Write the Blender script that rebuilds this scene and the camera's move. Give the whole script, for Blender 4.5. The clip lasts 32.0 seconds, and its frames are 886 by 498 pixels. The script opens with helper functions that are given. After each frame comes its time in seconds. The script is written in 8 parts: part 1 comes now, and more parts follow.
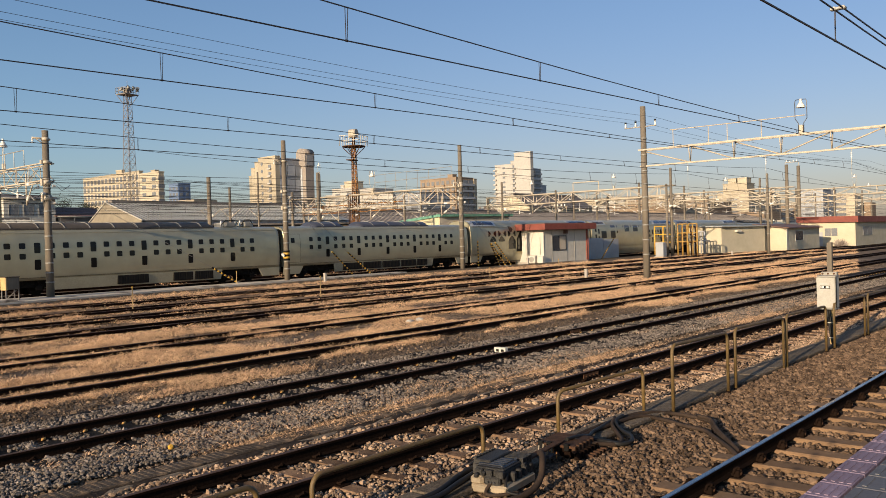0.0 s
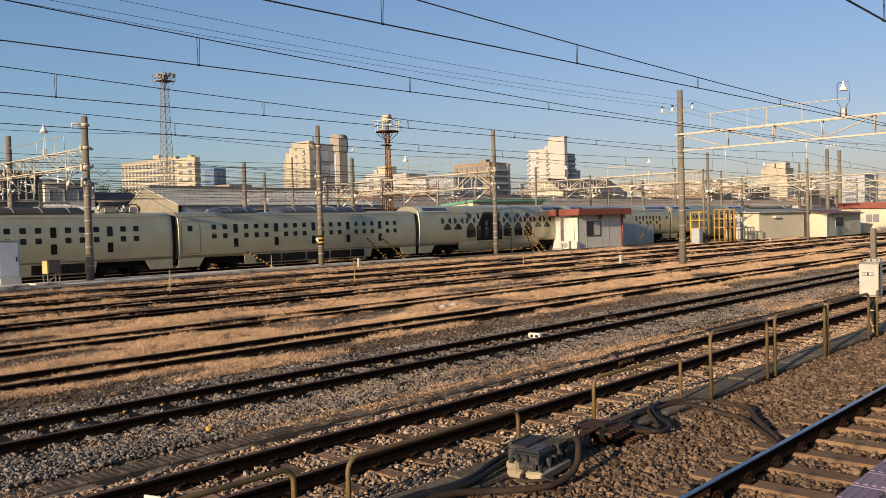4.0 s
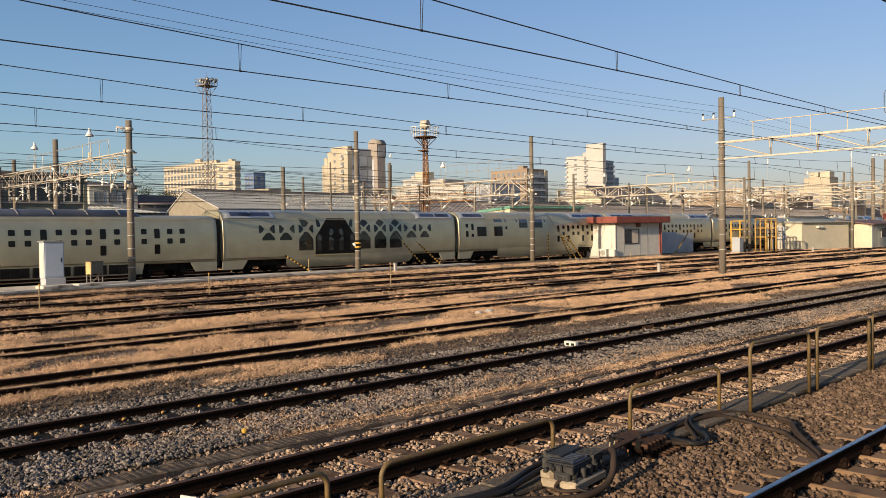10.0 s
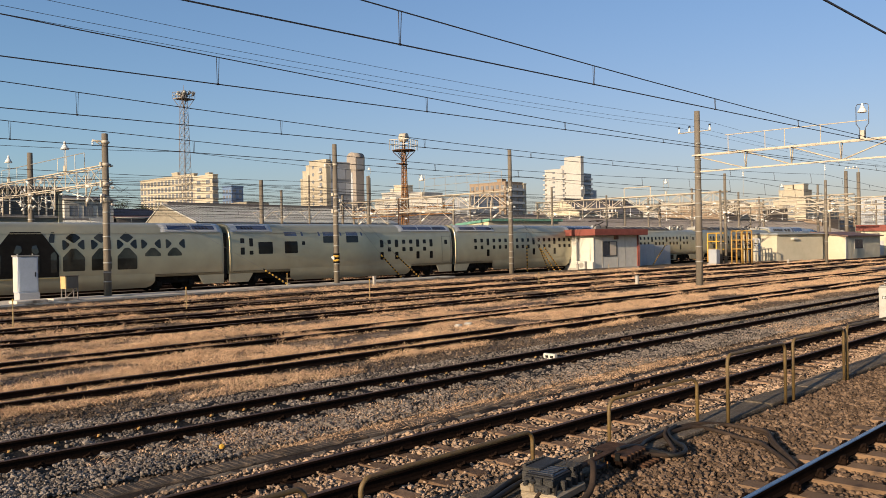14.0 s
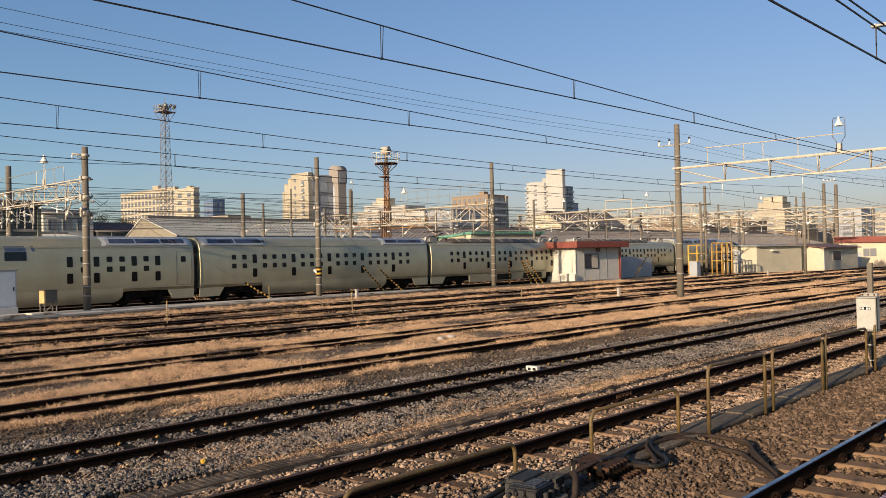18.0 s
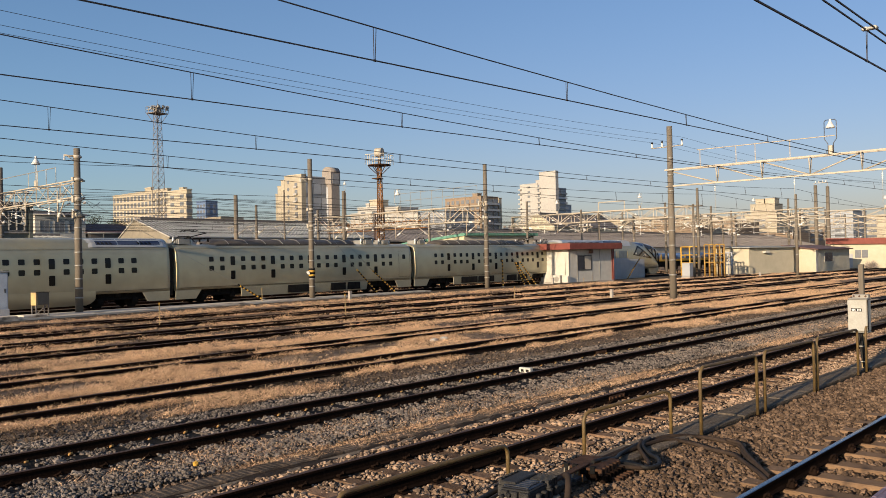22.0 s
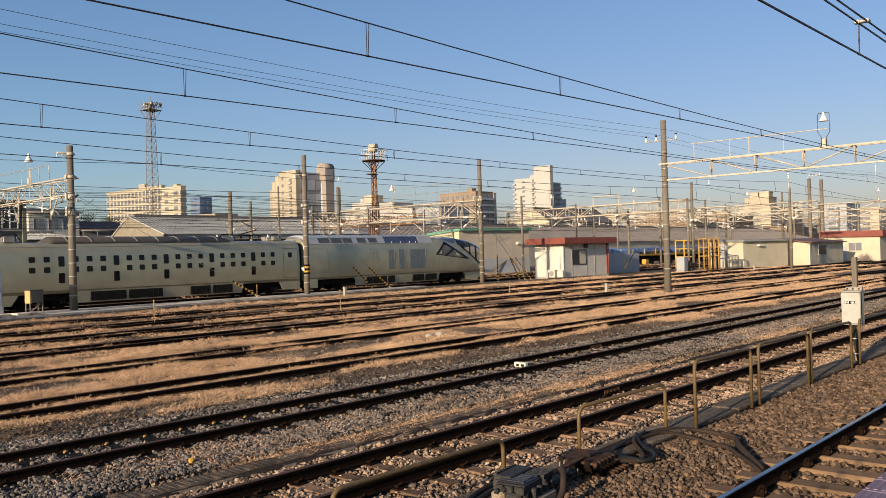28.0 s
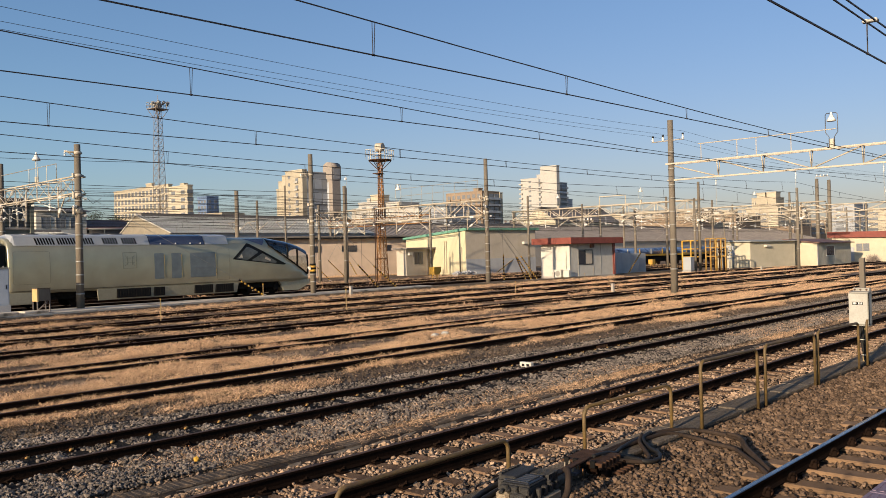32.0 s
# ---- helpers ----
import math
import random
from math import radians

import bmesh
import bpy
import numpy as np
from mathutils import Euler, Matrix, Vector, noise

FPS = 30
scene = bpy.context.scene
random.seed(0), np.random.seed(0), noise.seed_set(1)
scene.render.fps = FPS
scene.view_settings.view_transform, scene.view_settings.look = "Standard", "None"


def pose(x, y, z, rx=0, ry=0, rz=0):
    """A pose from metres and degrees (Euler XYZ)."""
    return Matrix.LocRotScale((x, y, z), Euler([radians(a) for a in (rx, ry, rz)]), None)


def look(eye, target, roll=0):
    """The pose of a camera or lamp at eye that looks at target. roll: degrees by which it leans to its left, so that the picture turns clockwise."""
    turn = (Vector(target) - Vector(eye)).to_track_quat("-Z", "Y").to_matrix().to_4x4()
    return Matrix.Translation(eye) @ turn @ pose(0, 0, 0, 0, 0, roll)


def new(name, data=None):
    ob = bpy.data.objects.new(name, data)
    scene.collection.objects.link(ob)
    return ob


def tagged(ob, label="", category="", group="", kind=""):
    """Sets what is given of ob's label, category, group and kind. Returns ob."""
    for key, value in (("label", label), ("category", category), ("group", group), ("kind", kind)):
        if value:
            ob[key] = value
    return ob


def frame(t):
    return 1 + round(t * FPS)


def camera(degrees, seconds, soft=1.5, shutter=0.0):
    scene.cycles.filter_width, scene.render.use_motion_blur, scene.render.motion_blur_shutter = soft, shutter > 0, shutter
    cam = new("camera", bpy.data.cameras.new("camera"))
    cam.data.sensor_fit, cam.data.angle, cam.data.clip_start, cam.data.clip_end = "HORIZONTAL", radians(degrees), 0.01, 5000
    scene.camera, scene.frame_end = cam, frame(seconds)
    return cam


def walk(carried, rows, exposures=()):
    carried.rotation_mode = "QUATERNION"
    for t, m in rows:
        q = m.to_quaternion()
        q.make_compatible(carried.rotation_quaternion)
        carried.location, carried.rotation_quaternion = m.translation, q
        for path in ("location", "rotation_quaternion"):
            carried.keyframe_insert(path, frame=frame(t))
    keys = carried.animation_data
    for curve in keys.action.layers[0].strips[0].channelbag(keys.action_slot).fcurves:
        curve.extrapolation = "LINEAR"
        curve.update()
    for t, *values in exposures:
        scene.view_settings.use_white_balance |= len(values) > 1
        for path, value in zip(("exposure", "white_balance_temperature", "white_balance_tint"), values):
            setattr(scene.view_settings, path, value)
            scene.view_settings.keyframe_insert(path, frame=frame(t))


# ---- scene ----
cam = camera(56.45, 32.0, soft=0.5)
PATH = [
    (0, pose(-0.010, -0.041, 2.609, 89.357, 1.695, -49.285)),
    (0.5, pose(-0.006, -0.044, 2.606, 89.304, 1.697, -49.375)),
    (1, pose(0.001, -0.028, 2.598, 89.074, 1.619, -49.479)),
    (1.5, pose(0.006, -0.015, 2.601, 88.881, 1.518, -49.425)),
    (2, pose(0.013, -0.003, 2.600, 88.783, 1.579, -49.087)),
    (2.5, pose(0.009, 0.002, 2.604, 88.653, 1.579, -48.420)),
    (3, pose(0.009, 0.011, 2.601, 88.509, 1.575, -47.775)),
    (3.5, pose(0.008, 0.017, 2.599, 88.444, 1.571, -47.401)),
    (5.5, pose(0.014, 0.023, 2.599, 88.293, 1.456, -45.589)),
    (6, pose(0.013, 0.022, 2.600, 88.249, 1.399, -45.198)),
    (6.5, pose(0.008, 0.026, 2.599, 88.220, 1.375, -44.819)),
    (7, pose(0.008, 0.041, 2.596, 88.050, 1.307, -44.676)),
    (7.5, pose(0.019, 0.056, 2.596, 87.942, 1.236, -44.402)),
    (8, pose(0.022, 0.060, 2.596, 87.954, 1.064, -44.188)),
    (8.5, pose(0.022, 0.043, 2.604, 88.061, 0.999, -44.070)),
    (9, pose(0.021, 0.039, 2.604, 88.452, 0.895, -44.147)),
    (9.5, pose(0.021, 0.028, 2.611, 88.691, 0.888, -44.328)),
    (10, pose(0.016, 0.026, 2.608, 88.865, 0.886, -44.461)),
    (10.5, pose(0.022, 0.038, 2.605, 89.077, 0.781, -44.598)),
    (11, pose(0.017, 0.030, 2.613, 89.310, 0.796, -44.774)),
    (11.5, pose(0.017, 0.029, 2.608, 89.540, 0.772, -45.010)),
    (12, pose(0.018, 0.026, 2.612, 89.672, 0.823, -45.180)),
    (12.5, pose(0.022, 0.023, 2.609, 89.710, 0.890, -45.342)),
    (13, pose(0.018, 0.018, 2.610, 89.709, 0.898, -45.458)),
    (13.5, pose(0.020, 0.017, 2.610, 89.700, 0.976, -45.696)),
    (14, pose(0.014, 0.023, 2.611, 89.735, 1.066, -45.918)),
    (14.5, pose(0.008, 0.020, 2.612, 89.770, 1.128, -46.173)),
    (16.5, pose(-0.023, -0.019, 2.616, 90.180, 1.238, -46.884)),
    (17, pose(-0.012, -0.010, 2.613, 90.302, 1.266, -47.021)),
    (17.5, pose(-0.009, -0.008, 2.617, 90.450, 1.334, -47.126)),
    (18, pose(-0.011, -0.006, 2.612, 90.601, 1.250, -47.131)),
    (18.5, pose(-0.012, -0.006, 2.610, 90.721, 1.240, -47.106)),
    (19, pose(-0.014, -0.007, 2.609, 90.785, 1.238, -47.166)),
    (19.5, pose(-0.021, -0.008, 2.612, 90.779, 1.254, -47.196)),
    (20, pose(-0.003, -0.002, 2.612, 90.756, 1.243, -47.202)),
    (20.5, pose(-0.003, -0.004, 2.613, 90.752, 1.243, -47.303)),
    (21, pose(-0.012, -0.008, 2.611, 90.713, 1.213, -47.385)),
    (21.5, pose(-0.013, -0.013, 2.614, 90.697, 1.225, -47.485)),
    (22, pose(-0.012, -0.016, 2.614, 90.703, 1.266, -47.592)),
    (22.5, pose(-0.010, -0.012, 2.611, 90.700, 1.298, -47.704)),
    (23, pose(-0.007, -0.014, 2.612, 90.685, 1.360, -47.806)),
    (23.5, pose(-0.014, -0.020, 2.616, 90.718, 1.432, -47.849)),
    (24, pose(-0.002, -0.015, 2.615, 90.828, 1.499, -47.916)),
    (24.5, pose(-0.013, -0.020, 2.618, 90.909, 1.541, -47.930)),
    (25, pose(-0.023, -0.021, 2.619, 90.983, 1.541, -47.937)),
    (25.5, pose(-0.020, -0.018, 2.618, 90.973, 1.538, -47.939)),
    (27.5, pose(-0.002, -0.016, 2.612, 90.492, 1.590, -47.910)),
    (28, pose(-0.008, -0.025, 2.614, 90.370, 1.623, -47.936)),
    (28.5, pose(-0.004, -0.024, 2.616, 90.367, 1.562, -47.940)),
    (29, pose(-0.011, -0.023, 2.617, 90.357, 1.547, -47.966)),
    (29.5, pose(-0.008, -0.021, 2.615, 90.343, 1.536, -47.928)),
    (30, pose(-0.013, -0.020, 2.618, 90.291, 1.497, -47.902)),
    (30.5, pose(-0.011, -0.017, 2.617, 90.295, 1.486, -47.889)),
    (31, pose(0.004, -0.012, 2.612, 90.310, 1.479, -47.823)),
    (31.5, pose(-0.003, -0.031, 2.616, 90.359, 1.468, -47.752)),
    (32, pose(0.011, -0.021, 2.612, 90.349, 1.459, -47.508)),
]
walk(cam, PATH, [(0, 0.48, 6480, 10), (6, 0.52, 6470, 10), (12, 0.57, 6420, 10), (19, 0.48, 6300, 10), (25, 0.46, 6290, 10), (29, 0.53, 6300, 10), (32, 0.51, 6330, 10)])

# ---- world, sun, exposure ----
SUN_TO = Vector((-0.962, -0.11, 0.24)).normalized()
world = bpy.data.worlds.new("sky")
scene.world = world
world.use_nodes = True
wn = world.node_tree.nodes
sky = wn.new("ShaderNodeTexSky")
sky.sky_type = "NISHITA"
sky.sun_disc = False
sky.sun_elevation = math.asin(SUN_TO.z)
sky.sun_rotation = math.atan2(SUN_TO.x, SUN_TO.y)
sky.altitude = 50
sky.air_density, sky.dust_density, sky.ozone_density = 1.0, 1.1, 2.8
wn["Background"].inputs["Strength"].default_value = 0.088
# towards the point opposite the sun the low sky turns dimmer and rosier, smoothly all the way round
wl = world.node_tree.links
way = wn.new("ShaderNodeTexCoord")
flat = wn.new("ShaderNodeVectorMath")
flat.operation = "DOT_PRODUCT"
flat.inputs[1].default_value = (-SUN_TO.x, -SUN_TO.y, 0.0)
wl.new(way.outputs["Generated"], flat.inputs[0])
dusk = wn.new("ShaderNodeMapRange")
dusk.interpolation_type = "SMOOTHSTEP"
dusk.inputs["From Min"].default_value, dusk.inputs["From Max"].default_value = 0.1, 1.0
wl.new(flat.outputs["Value"], dusk.inputs["Value"])
rosy = wn.new("ShaderNodeMix")
rosy.data_type = "RGBA"
rosy.inputs["A"].default_value, rosy.inputs["B"].default_value = (1.09, 1.17, 1.25, 1), (1.01, 0.81, 0.845, 1)
lift = wn.new("ShaderNodeSeparateXYZ")
wl.new(way.outputs["Generated"], lift.inputs[0])
low = wn.new("ShaderNodeMapRange")
low.interpolation_type = "SMOOTHSTEP"
low.inputs["From Min"].default_value, low.inputs["From Max"].default_value = 0.0, 0.42
low.inputs["To Min"].default_value, low.inputs["To Max"].default_value = 1.0, 0.35
wl.new(lift.outputs["Z"], low.inputs["Value"])
both = wn.new("ShaderNodeMath")
both.operation = "MULTIPLY"
wl.new(dusk.outputs["Result"], both.inputs[0])
wl.new(low.outputs["Result"], both.inputs[1])
wl.new(both.outputs["Value"], rosy.inputs["Factor"])
tint = wn.new("ShaderNodeMix")
tint.data_type, tint.blend_type = "RGBA", "MULTIPLY"
tint.inputs["Factor"].default_value = 1.0
wl.new(sky.outputs[0], tint.inputs["A"])
wl.new(rosy.outputs["Result"], tint.inputs["B"])
wl.new(tint.outputs["Result"], wn["Background"].inputs["Color"])
sun = new("sun", bpy.data.lights.new("sun", "SUN"))
sun.data.energy, sun.data.angle, sun.data.color = 5.0, radians(0.6), (1.0, 0.795, 0.55)
sun.matrix_world = look((-60, -10, 40), Vector((-60, -10, 40)) - SUN_TO)


# ---- materials ----
def surf(name, c1, c2=None, rough=0.75, metal=0.0, scale=3.0, fine=45.0, bump=0.15, vary="", amount=0.35, coat=0.0, stain=None, streak=1.0, spec=None):
    """A weathered surface: two colours mixed by coarse noise, fine grain, bump, and a spread per island or object."""
    m = bpy.data.materials.new(name)
    m.use_nodes = True
    n, l = m.node_tree.nodes, m.node_tree.links
    b = n["Principled BSDF"]
    b.inputs["Metallic"].default_value = metal
    b.inputs["Coat Weight"].default_value = coat
    b.inputs["Specular IOR Level"].default_value = spec if spec is not None else 0.12 if rough >= 0.85 else 0.3 if rough >= 0.7 else 0.5
    co = n.new("ShaderNodeTexCoord")
    mp = n.new("ShaderNodeMapping")
    mp.inputs["Scale"].default_value = (1.0, 1.0, streak)
    l.new(co.outputs["Object"], mp.inputs["Vector"])
    big, small = n.new("ShaderNodeTexNoise"), n.new("ShaderNodeTexNoise")
    big.inputs["Scale"].default_value, big.inputs["Detail"].default_value, big.inputs["Roughness"].default_value = scale, 5, 0.6
    small.inputs["Scale"].default_value, small.inputs["Detail"].default_value = fine, 3
    l.new(mp.outputs[0], big.inputs["Vector"])
    l.new(mp.outputs[0], small.inputs["Vector"])
    ramp = n.new("ShaderNodeMapRange")
    ramp.inputs["From Min"].default_value, ramp.inputs["From Max"].default_value = 0.3, 0.7
    l.new(big.outputs["Fac"], ramp.inputs["Value"])
    mix = n.new("ShaderNodeMix")
    mix.data_type = "RGBA"
    c2 = c2 or tuple(0.75 * c for c in c1)
    mix.inputs["A"].default_value, mix.inputs["B"].default_value = (*c1, 1), (*c2, 1)
    l.new(ramp.outputs[0], mix.inputs["Factor"])
    col = mix.outputs["Result"]
    if stain:
        st = n.new("ShaderNodeTexNoise")
        st.inputs["Scale"].default_value, st.inputs["Detail"].default_value = stain[1], 6
        l.new(mp.outputs[0], st.inputs["Vector"])
        sr = n.new("ShaderNodeMapRange")
        sr.inputs["From Min"].default_value, sr.inputs["From Max"].default_value = stain[2], stain[2] + 0.12
        l.new(st.outputs["Fac"], sr.inputs["Value"])
        sm = n.new("ShaderNodeMix")
        sm.data_type = "RGBA"
        sm.inputs["B"].default_value = (*stain[0], 1)
        l.new(col, sm.inputs["A"])
        l.new(sr.outputs[0], sm.inputs["Factor"])
        col = sm.outputs["Result"]
    hsv = n.new("ShaderNodeHueSaturation")
    val = n.new("ShaderNodeMapRange")
    val.inputs["To Min"].default_value, val.inputs["To Max"].default_value = 0.82, 1.18
    l.new(small.outputs["Fac"], val.inputs["Value"])
    out = val.outputs[0]
    if vary:
        if vary == "island":
            r = n.new("ShaderNodeNewGeometry").outputs["Random Per Island"]
        else:
            r = n.new("ShaderNodeObjectInfo").outputs["Random"]
        v2 = n.new("ShaderNodeMapRange")
        v2.inputs["To Min"].default_value, v2.inputs["To Max"].default_value = 1 - amount, 1 + amount
        l.new(r, v2.inputs["Value"])
        mul = n.new("ShaderNodeMath")
        mul.operation = "MULTIPLY"
        l.new(out, mul.inputs[0])
        l.new(v2.outputs[0], mul.inputs[1])
        out = mul.outputs[0]
    l.new(out, hsv.inputs["Value"])
    l.new(col, hsv.inputs["Color"])
    l.new(hsv.outputs[0], b.inputs["Base Color"])
    rr = n.new("ShaderNodeMapRange")
    rr.inputs["To Min"].default_value, rr.inputs["To Max"].default_value = max(0.02, rough - 0.1), min(1.0, rough + 0.1)
    l.new(big.outputs["Fac"], rr.inputs["Value"])
    l.new(rr.outputs[0], b.inputs["Roughness"])
    if bump:
        bp = n.new("ShaderNodeBump")
        bp.inputs["Strength"].default_value, bp.inputs["Distance"].default_value = bump, 0.02
        l.new(small.outputs["Fac"], bp.inputs["Height"])
        l.new(bp.outputs[0], b.inputs["Normal"])
    return m


M = {}
M["earth"] = surf("dry_earth", (0.20, 0.14, 0.095), (0.085, 0.062, 0.046), 0.95, scale=1.6, fine=18, bump=1.0, stain=((0.34, 0.235, 0.145), 0.5, 0.5), spec=0.1)
# beds far darker than their stones: shade in the gaps is put into the colour
M["bed_brown"] = surf("brown_bed_shade", (0.05, 0.035, 0.024), (0.02, 0.014, 0.010), 0.95, scale=2, fine=22, bump=1.0, spec=0.1)
M["bed_grey"] = surf("grey_bed_shade", (0.027, 0.024, 0.0215), (0.011, 0.01, 0.009), 0.95, scale=2, fine=22, bump=1.0, spec=0.1)
M["stone_brown"] = surf("brown_ballast_stone", (0.185, 0.12, 0.076), (0.075, 0.05, 0.034), 0.95, scale=4, fine=60, bump=0.4, vary="island", amount=0.6, spec=0.15)
M["stone_mixed"] = surf("mixed_ballast_stone", (0.29, 0.20, 0.132), (0.135, 0.095, 0.066), 0.95, scale=1, fine=60, bump=0.4, vary="island", amount=0.6, spec=0.15)
M["stone_grey"] = surf("grey_ballast_stone", (0.222, 0.182, 0.15), (0.096, 0.079, 0.066), 0.95, scale=1, fine=60, bump=0.4, vary="island", amount=0.6, spec=0.15)
M["stone_rusty"] = surf("rust_stained_ballast_stone", (0.375, 0.257, 0.17), (0.18, 0.123, 0.084), 0.95, scale=1, fine=60, bump=0.4, vary="island", amount=0.6, spec=0.15)
M["soil"] = surf("dark_soil_crumb", (0.125, 0.09, 0.064), (0.06, 0.044, 0.032), 0.95, scale=1, fine=60, bump=0.4, vary="island", amount=0.5)
M["straw"] = surf("dry_grass_blade", (0.68, 0.45, 0.275), (0.45, 0.285, 0.17), 0.95, scale=0.8, fine=5, bump=0, vary="island", amount=0.45, spec=0.1)
# rust taken near black: the shade on the rail sides is put into the colour
M["rust_rail"] = surf("shade_dark_rail_rust", (0.018, 0.010, 0.007), (0.009, 0.006, 0.0045), 0.9, 0.0, scale=3, fine=30, bump=0.3, spec=0.03)
M["worn_rail"] = surf("worn_rail_head", (0.27, 0.26, 0.26), (0.18, 0.175, 0.175), 0.24, 1.0, scale=2, fine=20, bump=0.05)
M["dull_rail"] = surf("dull_rail_head", (0.10, 0.058, 0.042), (0.05, 0.031, 0.023), 0.7, 0.0, scale=2, fine=20, bump=0.1)
M["steel_dark"] = surf("worn_dark_steel", (0.10, 0.10, 0.11), (0.05, 0.05, 0.055), 0.4, 0.6, scale=6, bump=0.1)
M["wood"] = surf("weathered_sleeper_wood", (0.30, 0.185, 0.108), (0.135, 0.081, 0.052), 0.92, scale=5, fine=50, bump=0.6, vary="object", amount=0.45, spec=0.1)
M["sleeper_concrete"] = surf("stained_sleeper_concrete", (0.26, 0.165, 0.10), (0.15, 0.095, 0.06), 0.9, scale=4, fine=50, bump=0.3, vary="object", amount=0.25)
M["sleeper_brown"] = surf("dusty_brown_sleeper", (0.25, 0.155, 0.088), (0.155, 0.097, 0.058), 0.9, scale=3, fine=50, bump=0.35, vary="object", amount=0.18, stain=((0.09, 0.06, 0.042), 3.0, 0.6))
M["rust"] = surf("rusted_iron", (0.11, 0.055, 0.03), (0.05, 0.028, 0.018), 0.85, 0.1, scale=8, fine=60, bump=0.4)
# insulator orange with the clips' sun glint put into the colour
M["clip_orange"] = surf("orange_glint_insulator", (0.46, 0.27, 0.09), (0.30, 0.17, 0.06), 0.7, scale=8, fine=60, bump=0.2)
M["rust_light"] = surf("orange_rust", (0.40, 0.19, 0.06), (0.24, 0.11, 0.04), 0.8, 0.1, scale=8, fine=60, bump=0.3)
M["concrete"] = surf("pale_concrete", (0.42, 0.38, 0.33), (0.30, 0.27, 0.235), 0.9, scale=1.5, fine=40, bump=0.25, stain=((0.16, 0.13, 0.10), 1.2, 0.58))
# lighter and warmer than the other concrete: the sunshine is put into its colour
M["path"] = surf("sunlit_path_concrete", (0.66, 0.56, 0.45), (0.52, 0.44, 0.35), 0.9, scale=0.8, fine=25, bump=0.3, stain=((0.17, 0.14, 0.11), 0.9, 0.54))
# opaque grey, lifted so that the portal panes seem lit from behind
M["glass_clear"] = surf("clear_window_glass", (0.04, 0.042, 0.038), (0.02, 0.02, 0.019), 0.1, 0.0, scale=1.4, bump=0, spec=0.6)
M["lid"] = surf("trough_lid_concrete", (0.225, 0.178, 0.13), (0.09, 0.07, 0.052), 0.95, scale=22, fine=90, bump=1.0, vary="object", amount=0.2)
M["pole"] = surf("weathered_pole_concrete", (0.20, 0.168, 0.132), (0.118, 0.098, 0.076), 0.9, scale=1.2, fine=30, bump=0.2, streak=0.25, stain=((0.11, 0.085, 0.065), 1.0, 0.6))
M["steel_cream"] = surf("cream_painted_steel", (0.49, 0.42, 0.33), (0.37, 0.315, 0.24), 0.6, 0.0, scale=2, fine=30, bump=0.1, stain=((0.36, 0.2, 0.10), 1.5, 0.66))
M["steel_grey"] = surf("grey_galvanised_steel", (0.36, 0.34, 0.30), (0.25, 0.235, 0.21), 0.55, 0.35, scale=2, fine=30, bump=0.1)
M["wire"] = surf("dark_copper_wire", (0.035, 0.03, 0.03), (0.05, 0.04, 0.035), 0.6, 0.4, bump=0)
M["porcelain"] = surf("white_porcelain", (0.75, 0.73, 0.68), (0.65, 0.62, 0.58), 0.25, bump=0)
M["black_rubber"] = surf("black_rubber", (0.012, 0.011, 0.0105), (0.02, 0.018, 0.016), 0.6, scale=6, bump=0.1, spec=0.25)
M["cable_brown"] = surf("dusty_cable_sheath", (0.058, 0.039, 0.028), (0.03, 0.021, 0.016), 0.85, scale=6, bump=0.15, spec=0.15)
M["black"] = surf("matt_black_iron", (0.008, 0.0075, 0.007), (0.014, 0.013, 0.012), 0.85, bump=0.1, spec=0.12)
M["under"] = surf("dirty_underframe", (0.016, 0.014, 0.012), (0.009, 0.008, 0.007), 0.9, 0.0, scale=4, bump=0.2, spec=0.1)
M["yellow"] = surf("faded_yellow_paint", (0.62, 0.36, 0.04), (0.45, 0.24, 0.03), 0.6, scale=5, fine=40, bump=0.1, stain=((0.2, 0.11, 0.04), 4.0, 0.6))
M["mustard"] = surf("mustard_handrail_paint", (0.16, 0.098, 0.028), (0.075, 0.05, 0.022), 0.6, scale=6, fine=50, bump=0.2, stain=((0.10, 0.06, 0.03), 5.0, 0.55))
M["white"] = surf("white_paint", (0.56, 0.52, 0.45), (0.48, 0.445, 0.385), 0.6, scale=2, fine=30, bump=0.05)
M["cream"] = surf("cream_wall", (0.52, 0.455, 0.335), (0.44, 0.385, 0.28), 0.8, scale=0.8, fine=20, bump=0.1)
M["cream_bright"] = surf("pale_yellow_wall", (0.55, 0.49, 0.325), (0.49, 0.43, 0.29), 0.8, scale=0.8, fine=20, bump=0.1)
M["warm_wall"] = surf("warm_beige_wall_render", (0.66, 0.51, 0.385), (0.56, 0.43, 0.325), 0.85, scale=0.8, fine=20, bump=0.1)
M["tan"] = surf("tan_wall_panel", (0.50, 0.43, 0.345), (0.42, 0.36, 0.285), 0.75, scale=0.8, fine=20, bump=0.1)
M["board"] = surf("tan_gable_boards", (0.27, 0.232, 0.175), (0.205, 0.177, 0.135), 0.85, scale=1.2, fine=20, bump=0.1)
M["depot_green"] = surf("grey_green_depot_render", (0.20, 0.205, 0.165), (0.15, 0.153, 0.125), 0.85, scale=0.8, fine=20, bump=0.1)
M["grey_wall"] = surf("light_grey_wall", (0.40, 0.40, 0.41), (0.33, 0.33, 0.34), 0.7, scale=0.8, fine=20, bump=0.05)
M["red_roof"] = surf("faded_red_roof_steel", (0.225, 0.062, 0.044), (0.16, 0.046, 0.034), 0.7, scale=1.5, fine=20, bump=0.1)
